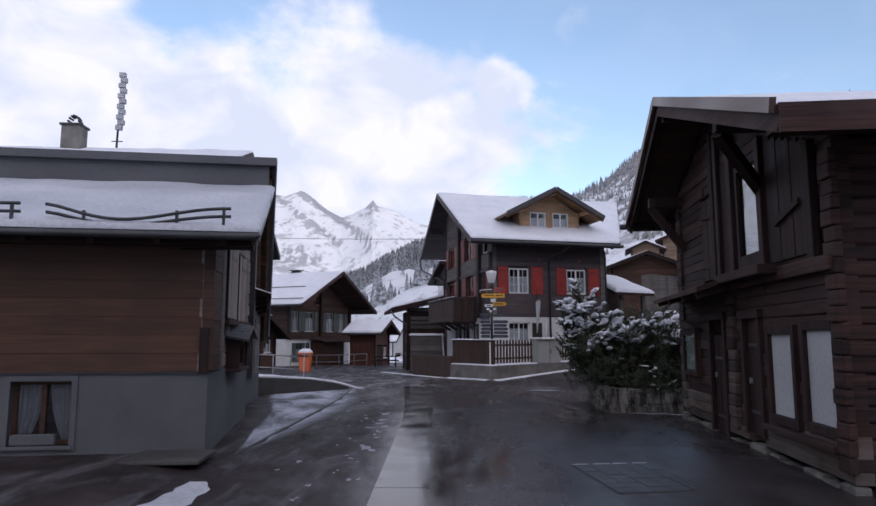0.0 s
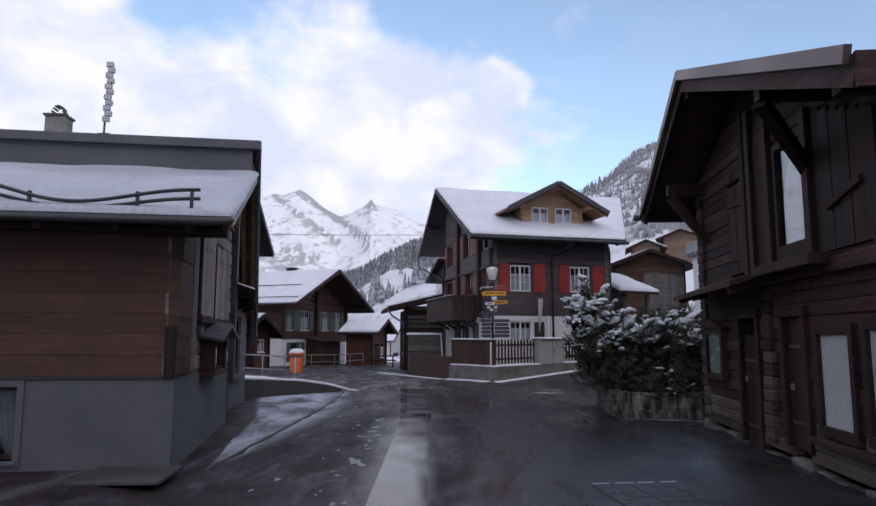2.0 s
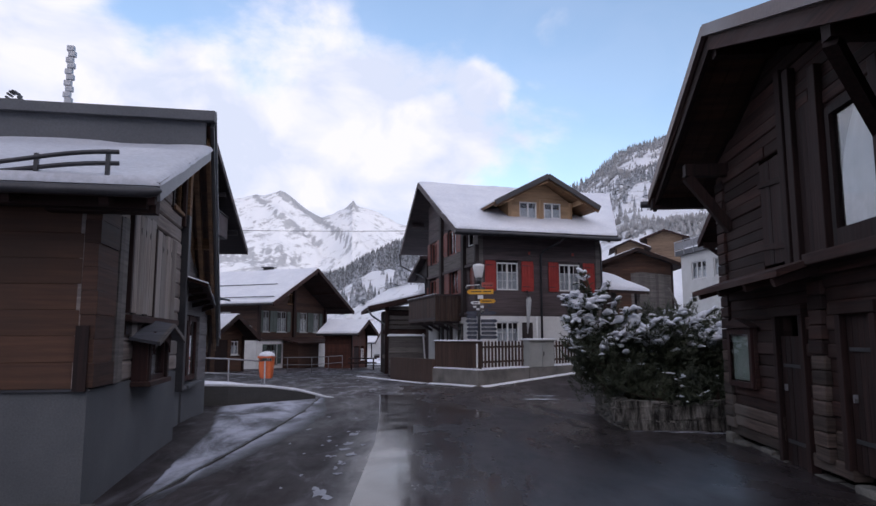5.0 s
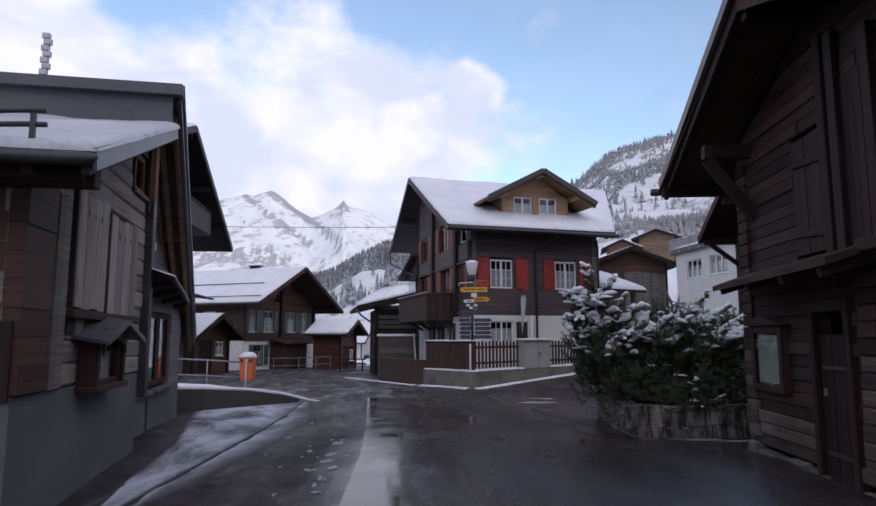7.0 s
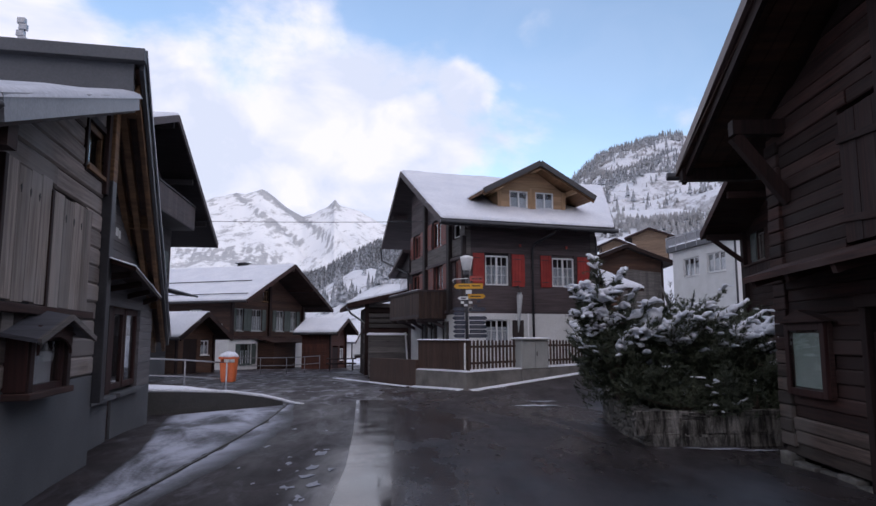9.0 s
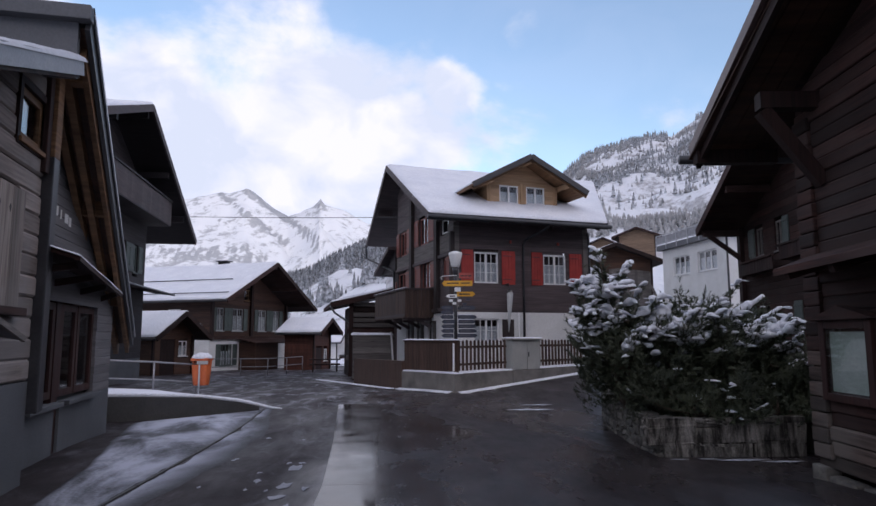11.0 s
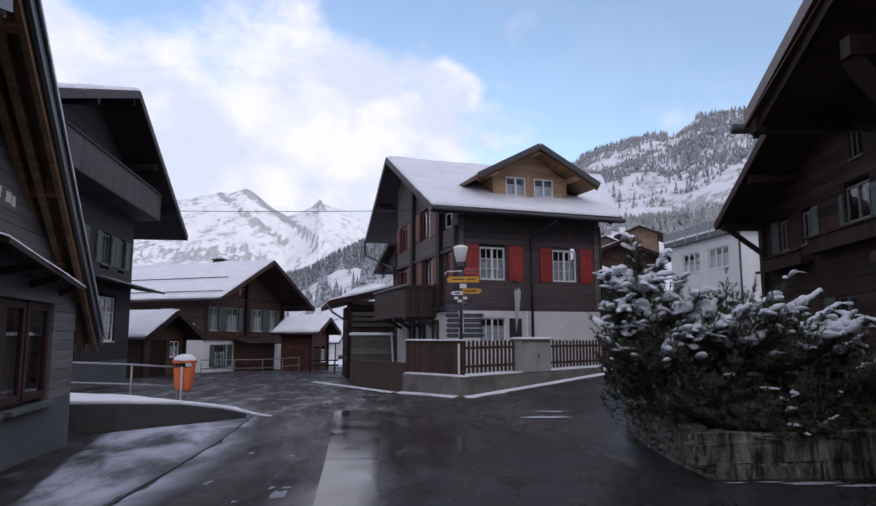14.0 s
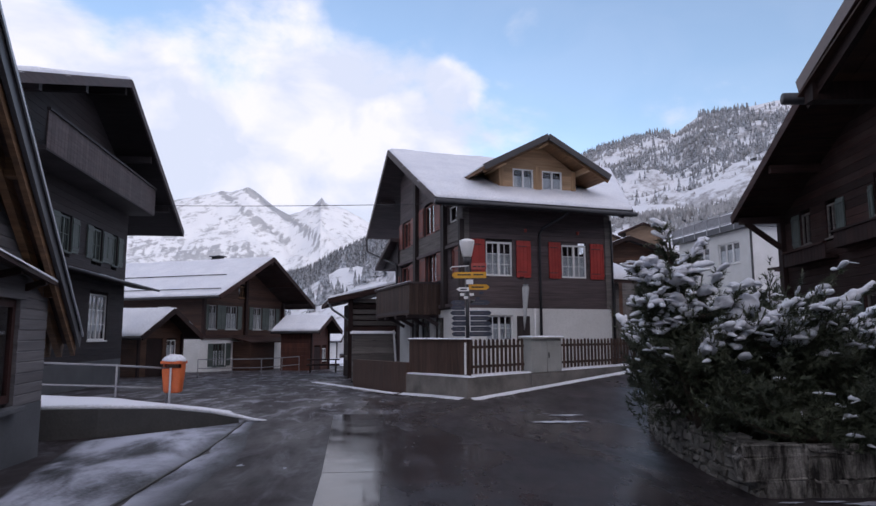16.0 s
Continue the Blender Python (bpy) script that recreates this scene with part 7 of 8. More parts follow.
white_house()
barn = hut("hill_barn", pose(16.9, 53.6, 5.1, 0, 0, -96), "brown board barn on the slope, thin snow on its roof", 5.6, -7, 2.0, 3.35, "wood_brown", 0.7, 0.06, 161, False, -4)
hut("hill_barn", pose(12.6, 60, 3.2, 0, 0, -80), "weathered grey board barn on the slope", 4.5, -5, 2.4, 3.6, "wood_panel", 0.5, 0.12, 165, False, -4)
hut("hill_chalet", pose(38.0, 103, 13.2, 0, 0, -112), "pale larch chalet up on the hillside", 5.4, -8, 3.5, 4.9, "wood_pale", 0.9, 0.08, 171, True, -4)
hut("hill_chalet", pose(31.6, 100, 11.8, 0, 0, -105), "smaller pale larch chalet below the brushwood", 4.2, -6, 2.9, 4.2, "wood_pale", 0.8, 0.16, 175, True, -4)
_rng = random.Random(19)
for k in range(15):
    q = -0.4 + 0.21 * k
    boxed("cladding_board", M["wood_panel"], barn, (q, q + 0.2, 0.0, 0.025 + _rng.uniform(0, 0.01), -4, 1.55 - abs(q - 0.3) * 0.12), m=face_xp(0))
# pale poles leaning against the barn
for k in range(2):
    pl = thing("leaning_pole", pose(16.9 + 0.12 * k, 47.0, 0), "pale barked pole leaning beside the barn", "pole", "poles by the barn")
    tubed("pole_stem", M["wood_panel"], pl, [(0, 0, 4.95 - 0.15 * k), (0.35, 0, 4.1 - 0.1 * k), (0.9 - 0.2 * k, 0, 2.6)], [0.05, 0.06, 0.065], 8)


def bare_bush(m, seed):
    """A leafless bush of thin forking stems."""
    rng = random.Random(seed)
    B = thing("bare_bush", m, "leafless brown bush beside the chalet corner", "bush")
    bm = bmesh.new()
    for i in range(26):
        a, lean = rng.uniform(0, 6.28), rng.uniform(0.1, 0.5)
        h = rng.uniform(0.8, 1.5)
        p = Vector((0.12 * math.cos(a), 0.12 * math.sin(a), 0))
        q = p + Vector((math.cos(a) * lean * 0.5, math.sin(a) * lean * 0.5, h * 0.55))
        r = q + Vector((math.cos(a) * lean * 0.5, math.sin(a) * lean * 0.5, h * 0.45))
        tube(bm, [p, q, r], [0.014, 0.009, 0.004], 5)
        for k in range(4):
            s0 = q.lerp(r, rng.random())
            b = a + rng.uniform(-1.2, 1.2)
            tube(bm, [s0, s0 + Vector((math.cos(b) * 0.2, math.sin(b) * 0.2, rng.uniform(0.1, 0.3)))], [0.006, 0.002], 4)
    part("stems", bm, M["bark"], B, kind="stuff")
    return B


bare_bush(pose(8.0, 29.0, height(8.0, 29.0)), 7)
# low snow-covered lean-to in the lane
L = thing("carport", pose(10.2, 37.2, 1.2, 0, 0, 14), "open timber carport under deep snow", "carport")
a, b, c, d = (Vector(p) for p in ((-0.6, -0.6, 2.85), (1.8, -0.6, 2.8), (1.5, 3.0, 3.95), (-0.6, 3.0, 4.1)))
r = slope("roof_slope", M["wood_dark"], L, a, b, c, d, 0.16)
blanket(r, a, b, c, d, 0.2, 0.4, 181, 0.25, 0.03)
for x in (0.0, 1.4):
    boxed("post", M["wood_panel"], L, (x, x + 0.2, 0, 0.2, -1, 2.85))
boxed("back_wall", M["wood_dark"], L, (-0.2, 1.5, 2.6, 2.75, -1, 3.5))
boxed("low_wall", M["wood_panel"], L, (-0.2, 1.6, 0.5, 0.6, -1, 1.2))

# ---- terrace with its retaining wall, railing and litter bin ----
T = thing("terrace", pose(0, 0, 0), "raised terrace edged by a dark concrete wall, snow on top", "terrace", kind="structure")
edge = [(-14.0, 16.6), (-9.0, 17.6), (-5.35, 18.75), (-4.6, 19.1), (-3.75, 19.75), (-3.1, 20.2), (-2.72, 20.55)]
heights = [0.47, 0.47, 0.47, 0.44, 0.36, 0.23, 0.1]
bm = bmesh.new()
inner, outer, low = [], [], []
for (x, y), h in zip(edge, heights):
    outer.append(bm.verts.new((x, y, h)))
    low.append(bm.verts.new((x, y, -0.1)))
    inner.append(bm.verts.new((x - 0.12, y + 0.24, h)))
for i in range(len(edge) - 1):
    bm.faces.new((low[i], low[i + 1], outer[i + 1], outer[i]))
    bm.faces.new((outer[i], outer[i + 1], inner[i + 1], inner[i]))
part("retaining_wall", bm, M["concrete_dark"], T, "damp dark concrete retaining wall")
_v, _f, nn = [], [], 14
for i in range(61):
    u = i / 60 * (len(edge) - 1)
    k = min(int(u), len(edge) - 2)
    f = u - k
    x0, y0 = edge[k][0] * (1 - f) + edge[k + 1][0] * f, edge[k][1] * (1 - f) + edge[k + 1][1] * f
    h0 = heights[k] * (1 - f) + heights[k + 1] * f
    x1, y1 = -16 + 12.4 * i / 60, 27.5 - 4.6 * (i / 60)
    for j in range(nn):
        v = j / (nn - 1)
        x, y = x0 + (x1 - x0) * v, y0 + (y1 - y0) * v
        e = 0.03 if 0 < j < nn - 1 else -0.03
        _v.append((x, y + 0.0, max(height(x, y), 0) * v + h0 * (1 - smooth01((v - 0.38) / 0.6)) + e + 0.012 * noise.noise(Vector((x * 2, y * 2, 0)))))
for i in range(60):
    _f += [(i * nn + j, i * nn + nn + j, i * nn + nn + j + 1, i * nn + j + 1) for j in range(nn - 1)]
top = mesh_of("terrace_top", _v, [f for f in _f if f[0] % nn < 6], M["verge_snow"])
top.parent = T
top = mesh_of("terrace_paving", _v, [f for f in _f if f[0] % nn >= 6], M["asphalt"])
top.parent = T
# rim of snow on the wall
tub = bmesh.new()
tube(tub, [(x - 0.03, y + 0.1, h + 0.02) for (x, y), h in zip(edge[1:], heights[1:])] + [(-2.5, 20.85, 0.03), (-2.3, 20.98, 0.0)], [0.035, 0.04, 0.045, 0.04, 0.045, 0.04, 0.035, 0.02], 8)
part("snow_rim", tub, M["snow"], T, smooth=True)


def railing(name, pts, hs, label, mat):
    R = thing(name, pose(*pts[0], 0), label, "railing")
    o = Vector((*pts[0], 0))
    tops = []
    for (x, y), z in zip(pts, hs):
        p = Vector((x, y, z)) - o
        tubed("post", M[mat], R, [p - Vector((0, 0, 0.1)), p + Vector((0, 0, 0.82))], 0.021, 8)
        tops.append(p)
    for dz, rr in ((0.82, 0.021), (0.42, 0.017)):
        tubed("rail_bar", M[mat], R, [p + Vector((0, 0, dz)) for p in tops], rr, 8)
    return R


railing("terrace_railing", [(-11.5, 20.6), (-9.2, 20.85), (-7.2, 21.15), (-5.28, 21.5), (-4.45, 21.9)], [0.34, 0.34, 0.3, 0.2, 0.12], "galvanised tube railing along the terrace", "metal_rail")
railing("yard_railing", [(-8.7, 39.6), (-7.2, 39.8), (-5.9, 40.0), (-5.2, 41.6), (-4.6, 43.4)], [-0.3] * 5, "galvanised tube railing before the brown chalet", "metal_rail")
bench = thing("picnic_bench", pose(-3.6, 46.0, -0.44, 0, 0, 5), "dark timber picnic bench by the shed", "bench")
for lim in ((-0.9, 0.9, -0.35, 0.35, 0.68, 0.74), (-0.9, 0.9, -0.75, -0.5, 0.4, 0.45), (-0.9, 0.9, 0.5, 0.75, 0.4, 0.45)):
    boxed("plank", M["wood_dark"], bench, lim)
for x in (-0.7, 0.7):
    for s in (-1, 1):
        barred("leg", M["wood_dark_v"], bench, (x, s * 0.62, 0), (x, s * 0.2, 0.68), 0.08)
    barred("crossbar", M["wood_dark"], bench, (x, -0.7, 0.36), (x, 0.7, 0.36), 0.07)


def litter_bin():
    B = thing("litter_bin", pose(-4.34, 21.95, 0.04, 0, 0, -8), "orange litter bin on a steel post, capped with snow", "bin")
    bm = bmesh.new()
    rings = []
    for z, w, d in ((0.42, 0.15, 0.12), (0.46, 0.17, 0.135), (0.86, 0.205, 0.165), (0.9, 0.205, 0.165)):
        ring = []
        for k in range(24):
            a = 2 * math.pi * k / 24
            c, s = math.cos(a), math.sin(a)
            ring.append(bm.verts.new((math.copysign(abs(c) ** 0.5, c) * w, math.copysign(abs(s) ** 0.5, s) * d, z)))
        rings.append(ring)
    for p, q in zip(rings, rings[1:]):
        for k in range(24):
            bm.faces.new((p[k], p[(k + 1) % 24], q[(k + 1) % 24], q[k]))
    bm.faces.new(rings[0][::-1])
    part("body", bm, M["orange"], B, smooth=True)
    boxed("hood", M["orange"], B, (-0.21, 0.21, -0.17, 0.17, 0.99, 1.05), bevel=0.02)
    for x in (-0.2, 0.17):
        boxed("hood_arm", M["orange"], B, (x, x + 0.03, -0.05, 0.1, 0.88, 1.0))
    bm = bmesh.new()
    bmesh.ops.create_uvsphere(bm, u_segments=16, v_segments=10, radius=1)
    for v in bm.verts:
        v.co = Vector((v.co.x * 0.24, v.co.y * 0.2, 1.05 + max(-0.01, v.co.z * 0.13) + (0.02 * noise.noise(v.co * 2))))
    part("snow_cap", bm, M["snow"], B, smooth=True)
    tubed("post", M["metal_grey"], B, [(0.03, -0.2, -0.25), (0.03, -0.2, 0.92)], 0.022)
    return B


litter_bin()

# ---- garden wall, fence and cabinet before the red-shuttered chalet ----
P0, PL, PR = Vector((1.97, 24.75, 0)), Vector((0.5, 27.1, 0)), Vector((7.5, 28.05, 0))
def along(a, b, s):
    return a + (b - a).normalized() * s


GW = thing("garden_wall", pose(0, 0, 0), "stained concrete garden wall at the road fork", "wall", kind="structure")


def wall_run(name, a, b, top_a, top_b, w, mat, parent):
    bm = bmesh.new()
    d = (b - a).normalized()
    n = Vector((-d.y, d.x, 0)) * w
    lo = [p + Vector((0, 0, -0.3)) for p in (a, b, b + n, a + n)]
    hi = [a + Vector((0, 0, top_a)), b + Vector((0, 0, top_b)), b + n + Vector((0, 0, top_b)), a + n + Vector((0, 0, top_a))]
    vs = [bm.verts.new(p) for p in lo + hi]
    for f in ((0, 1, 2, 3), (4, 5, 6, 7), (0, 1, 5, 4), (1, 2, 6, 5), (2, 3, 7, 6), (3, 0, 4, 7)):
        bm.faces.new([vs[i] for i in f])
    return part(name, bm, mat, parent)


wall_run("wall_run", P0, PR, 0.52, 0.66, 0.25, M["concrete"], GW)
wall_run("wall_run", PL, P0, 0.5, 0.517, 0.25, M["concrete"], GW)
wall_run("wall_run", Vector((-1.2, 31.3, 0)), PL, 0.78, 0.82, 0.25, M["wood_fence"], GW)
dr, dl = (PR - P0).normalized(), (PL - P0).normalized()
# snow ledge behind the fence, snow at the foot of the kerb
for a, b in ((P0, PR), (P0, PL)):
    d = (b - a).normalized()
    n = Vector((-d.y, d.x, 0)) if a is P0 and b is PR else Vector((d.y, -d.x, 0))
    z0, z1 = 0.525, 0.66 if b is PR else 0.505
    q = [a + n * 0.03 + Vector((0, 0, z0)), b + n * 0.03 + Vector((0, 0, z1)), b + n * 0.24 + Vector((0, 0, z1)), a + n * 0.24 + Vector((0, 0, z0))]
    blanket(GW, *q, 0.05, 0.25, 19, 0.08, 0.02)
    q = [a - n * 0.34 + Vector((0, 0, height(a.x, a.y) + 0.005)), b - n * 0.42 + Vector((0, 0, height(b.x, b.y) + 0.005)), b - n * 0.05 + Vector((0, 0, height(b.x, b.y) + 0.03)), a - n * 0.05 + Vector((0, 0, height(a.x, a.y) + 0.01))]
    bm = bmesh.new()
    for i in range(40):
        u = i / 39
        base = a + (b - a) * u
        ww = 0.16 + 0.1 * noise.noise(Vector((u * 14, 1, 0))) + 0.06 * noise.noise(Vector((u * 50, 2, 0)))
        c0 = base - n * 0.08
        zz = height(base.x, base.y)
        bm.verts.new((*(c0)[:2], zz + 0.05))
        c1 = base - n * (0.12 + max(0.03, ww))
        bm.verts.new((*(c1)[:2], height(c1.x, c1.y) + 0.006))
    bm.verts.ensure_lookup_table()
    for i in range(39):
        bm.faces.new((bm.verts[2 * i], bm.verts[2 * i + 2], bm.verts[2 * i + 3], bm.verts[2 * i + 1]))
    part("snow_kerb", bm, M["snow"], GW, smooth=True)
bm = bmesh.new()
for i in range(30):
    u = i / 29
    base = PL + (Vector((-2.6, 34.5, 0)) - PL) * u
    ww = 0.2 + 0.1 * noise.noise(Vector((u * 12, 7, 0)))
    bm.verts.new((base.x - 0.15, base.y, height(base.x, base.y) + 0.03))
    bm.verts.new((base.x - 0.2 - ww, base.y, height(base.x - ww, base.y) + 0.006))
bm.verts.ensure_lookup_table()
for i in range(29):
    bm.faces.new((bm.verts[2 * i], bm.verts[2 * i + 2], bm.verts[2 * i + 3], bm.verts[2 * i + 1]))
part("snow_kerb", bm, M["snow"], GW, smooth=True)

fence = thing("garden_fence", pose(0, 0, 0), "brown picket fence on the garden wall, some close-boarded", "fence")
nr, nl = Vector((-dr.y, dr.x, 0)), Vector((dl.y, -dl.x, 0))
_rng = random.Random(77)


def picket(p, d, n, z0, z1, w, mat):
    bm = bmesh.new()
    q = [p, p + d * w]
    vs = []
    for o in (0.0, 0.025):
        vs.append([bm.verts.new(v) for v in ((*(q[0] + n * o)[:2], z0), (*(q[1] + n * o)[:2], z0), (*(q[1] + n * o)[:2], z1), (*((q[0] + q[1]) / 2 + n * o)[:2], z1 + 0.03), (*(q[0] + n * o)[:2], z1))])
    bm.faces.new(vs[0])
    bm.faces.new(vs[1][::-1])
    for i in range(5):
        bm.faces.new((vs[0][i], vs[0][(i + 1) % 5], vs[1][(i + 1) % 5], vs[1][i]))
    part("picket", bm, mat, fence)


s = 0.05
length = (PR - P0).length
while s < length - 0.1:
    if not 2.05 < s + 0.05 < 3.35:
        lift = 0.021 * s
        picket(along(P0, PR, s) + nr * 0.12, dr, nr, 0.6 + lift, 1.46 + _rng.uniform(-0.015, 0.015), 0.075, M["wood_fence"])
    s += 0.145
s = 0.0
while s < (PL - P0).length - 0.1:
    picket(along(P0, PL, s) + nl * 0.1, dl, nl, 0.56, 1.44 + _rng.uniform(-0.006, 0.006), 0.14, M["wood_fence"])
    s += 0.146
for z, k in ((0.78, 1.1), (1.28, 0.6)):
    a, b = P0 + nr * 0.16 + Vector((0, 0, z)), along(P0, PR, 2.05) + nr * 0.16 + Vector((0, 0, z + 0.03 * k))
    barred("fence_rail", M["wood_fence"], fence, a, b, 0.05, 0.07)
    a, b = along(P0, PR, 3.35) + nr * 0.16 + Vector((0, 0, z + 0.04 * k)), PR + nr * 0.16 + Vector((0, 0, z + 0.06 * k))
    barred("fence_rail", M["wood_fence"], fence, a, b, 0.05, 0.07)
a, b = P0 + nl * 0.11 + Vector((0, 0, 1.46)), PL + nl * 0.11 + Vector((0, 0, 1.46))
barred("fence_cap", M["wood_fence"], fence, a, b, 0.1, 0.04)
sd = Vector((nl.x, nl.y, 0)) * 0.05
blanket(fence, a - sd + Vector((0, 0, 0.02)), b - sd + Vector((0, 0, 0.02)), b + sd + Vector((0, 0, 0.02)), a + sd + Vector((0, 0, 0.02)), 0.04, 0.2, 23, 0.05, 0.01)

c0 = along(P0, PR, 2.2)
CAB = thing("electrical_cabinet", pose(c0.x, c0.y, 0.55, 0, 0, math.degrees(math.atan2(dr.y, dr.x))), "pale grey two-door electrical cabinet set in the wall", "cabinet")
boxed("body", M["cabinet_grey"], CAB, (0, 1.15, 0.02, 0.45, 0, 0.94), bevel=0.01)
boxed("plinth", M["concrete"], CAB, (-0.03, 1.18, -0.03, 0.46, -0.6, 0.0))
for x in (0.03, 0.585):
    dd = boxed("door", M["cabinet_grey"], CAB, (x, x + 0.535, -0.005, 0.02, 0.04, 0.88), bevel=0.006)
boxed("handle", M["metal_dark"], CAB, (0.62, 0.64, -0.03, -0.005, 0.42, 0.56))
boxed("cap", M["cabinet_grey"], CAB, (-0.05, 1.2, -0.06, 0.48, 0.94, 0.98), bevel=0.008)
blanket(CAB, (-0.04, -0.04, 0.98), (1.19, -0.04, 0.98), (1.19, 0.46, 0.98), (-0.04, 0.46, 0.98), 0.035, 0.15, 29, 0.06, 0.008)


# ---- the signpost with its street lamp ----
def signpost():
    S = thing("street_lamp", pose(2.03, 25.15, 0.4), "street lamp post crowded with direction signs", "lamp")
    tubed("post", M["metal_dark"], S, [(0, 0, 0), (0, 0, 3.3)], [0.055, 0.045], 12)
    bm = bmesh.new()
    prof = ((3.22, 0.1), (3.26, 0.13), (3.6, 0.2), (3.66, 0.2), (3.7, 0.08), (3.71, 0.0))
    rings = [[bm.verts.new((r * math.cos(2 * math.pi * k / 20), r * math.sin(2 * math.pi * k / 20), z)) for k in range(20)] for z, r in prof[:-1]]
    for p, q in zip(rings, rings[1:]):
        for k in range(20):
            bm.faces.new((p[k], p[(k + 1) % 20], q[(k + 1) % 20], q[k]))
    bm.faces.new(rings[-1])
    bm.faces.new(rings[0][::-1])
    part("lantern", bm, M["white_paint"], S, "frosted white tapered lantern", smooth=True)
    tubed("collar", M["metal_dark"], S, [(0, 0, 3.0), (0, 0, 3.22)], [0.07, 0.1], 14)

    def arrow(x0, x1, z0, z1, mat, y, bars, point=0, label="", turn=0.0):
        p = 0.07 * point
        poly = [(x0 - (p if point < 0 else 0), (z0 + z1) / 2)] if point < 0 else []
        poly = [(x0, z0), (x1, z0)] + ([(x1 + p, (z0 + z1) / 2)] if point > 0 else []) + [(x1, z1), (x0, z1)] + ([(x0 + p, (z0 + z1) / 2)] if point < 0 else [])
        rot = pose(0, 0, 0, 0, 0, turn)
        bm = bmesh.new()
        prism(bm, poly, y, y + 0.02, "y", rot)
        sg = part("sign_board", bm, M[mat], S, label)
        bm = bmesh.new()
        for a, b, c in bars:
            box(bm, a, b, y - 0.004, y, c, c + 0.035, m=rot)
        if bars:
            part("lettering", bm, M["ink"] if mat != "sign_black" else M["fascia_grey"], sg)
    arrow(-0.33, 0.5, 2.66, 2.82, "sign_yellow", -0.1, ((-0.25, 0.1, 2.73), (0.16, 0.42, 2.73)), -1, "yellow hiking arrow, lettering unreadable", -8)
    arrow(0.03, 0.5, 2.36, 2.5, "sign_yellow", -0.09, ((0.1, 0.42, 2.41),), 1, "small yellow hiking arrow, lettering unreadable")
    arrow(-0.2, 0.06, 2.32, 2.42, "white_paint", -0.12, ((-0.16, 0.0, 2.35),), -1, "small white trail board", -15)
    arrow(-0.04, 0.14, 2.5, 2.62, "white_paint", -0.13, (), 0, "small white trail board")
    arrow(0.1, 0.5, 2.9, 3.06, "sign_red", -0.08, ((0.14, 0.24, 2.95), (0.27, 0.33, 2.95), (0.36, 0.46, 2.95)), 0, "red sign with pale worn lettering")
    bm = bmesh.new()
    tube(bm, [(-0.42, -0.12, 2.86), (-0.46, -0.12, 2.9), (-0.4, -0.12, 2.95), (0.02, -0.1, 2.98)], 0.014, 6)
    part("sign_hoop", bm, M["white_paint"], S)
    # stack of small dark direction signs, two columns
    rng = random.Random(6)
    for i in range(7):
        z = 1.16 + i * 0.135
        for x0, x1, pt in ((-0.4, -0.03, -1), (0.03, 0.56, 1)):
            if i > 4 and rng.random() < 0.35:
                continue
            a = x0 + rng.uniform(0, 0.05)
            arrow(a, x1 - rng.uniform(0, 0.06), z, z + 0.115, "sign_black", -0.1 - 0.01 * (i % 2), ((a + 0.06, x1 - 0.14, z + 0.04),), pt)
            if rng.random() < 0.35:
                boxed("snow_strip", M["snow"], S, (a, x1 - 0.08, -0.13, -0.06, z + 0.113, z + 0.13), bevel=0.006)
    for x, z in ((-0.1, 2.12), (0.05, 2.2), (0.2, 2.1), (0.3, 2.24), (-0.2, 2.2), (0.06, 2.02)):
        boxed("small_plate", M["white_paint"] if x < 0.1 else M["sign_black"], S, (x, x + 0.11, -0.1, -0.08, z, z + 0.07), "small plate on the post", bevel=0.004)
    barred("side_post", M["white_paint"], S, (-0.1, -0.3, 0.2), (-0.1, -0.3, 1.0), 0.05)
    return S


signpost()

# overhead wire between the chalets
wire = bpy.data.curves.new("wire", "CURVE")
wire.dimensions, wire.bevel_depth = "3D", 0.012
sp = wire.splines.new("POLY")
p, q = Vector((-10.2, 36.0, 7.0)), Vector((1.2, 31.0, 6.2))
sp.points.add(15)
for i, pt in enumerate(sp.points):
    u = i / 15
    pt.co = (*(p * (1 - u) + q * u - Vector((0, 0, 0.05 * 4 * u * (1 - u)))), 1)
w = new("overhead_wire", wire)
wire.materials.append(M["metal_dark"])
tagged(w, "thin dark overhead wire slung between two chalets", "wire")


# ---- the stone planter and its snowy pines ----
PW = thing("planter_wall", pose(0, 0, 0), "rough stone planter wall beside the lane", "wall", kind="structure")
line = [(5.5, 14.42), (4.6, 14.47), (3.7, 14.52), (3.72, 15.4), (3.84, 16.5), (4.05, 17.7), (4.5, 19.2), (5.3, 21.0)]
bm = bmesh.new()
prism(bm, [(x + (0.14 if i > 2 else 0.05), y + (0.05 if i > 1 else 0.14)) for i, (x, y) in enumerate(line)] + [(10.2, 20.6), (10.0, 14.5), (5.6, 14.56)], -0.1, 0.4, "z")
part("fill", bm, M["soil"], PW, "dark soil with needles and snow")
rng = random.Random(33)
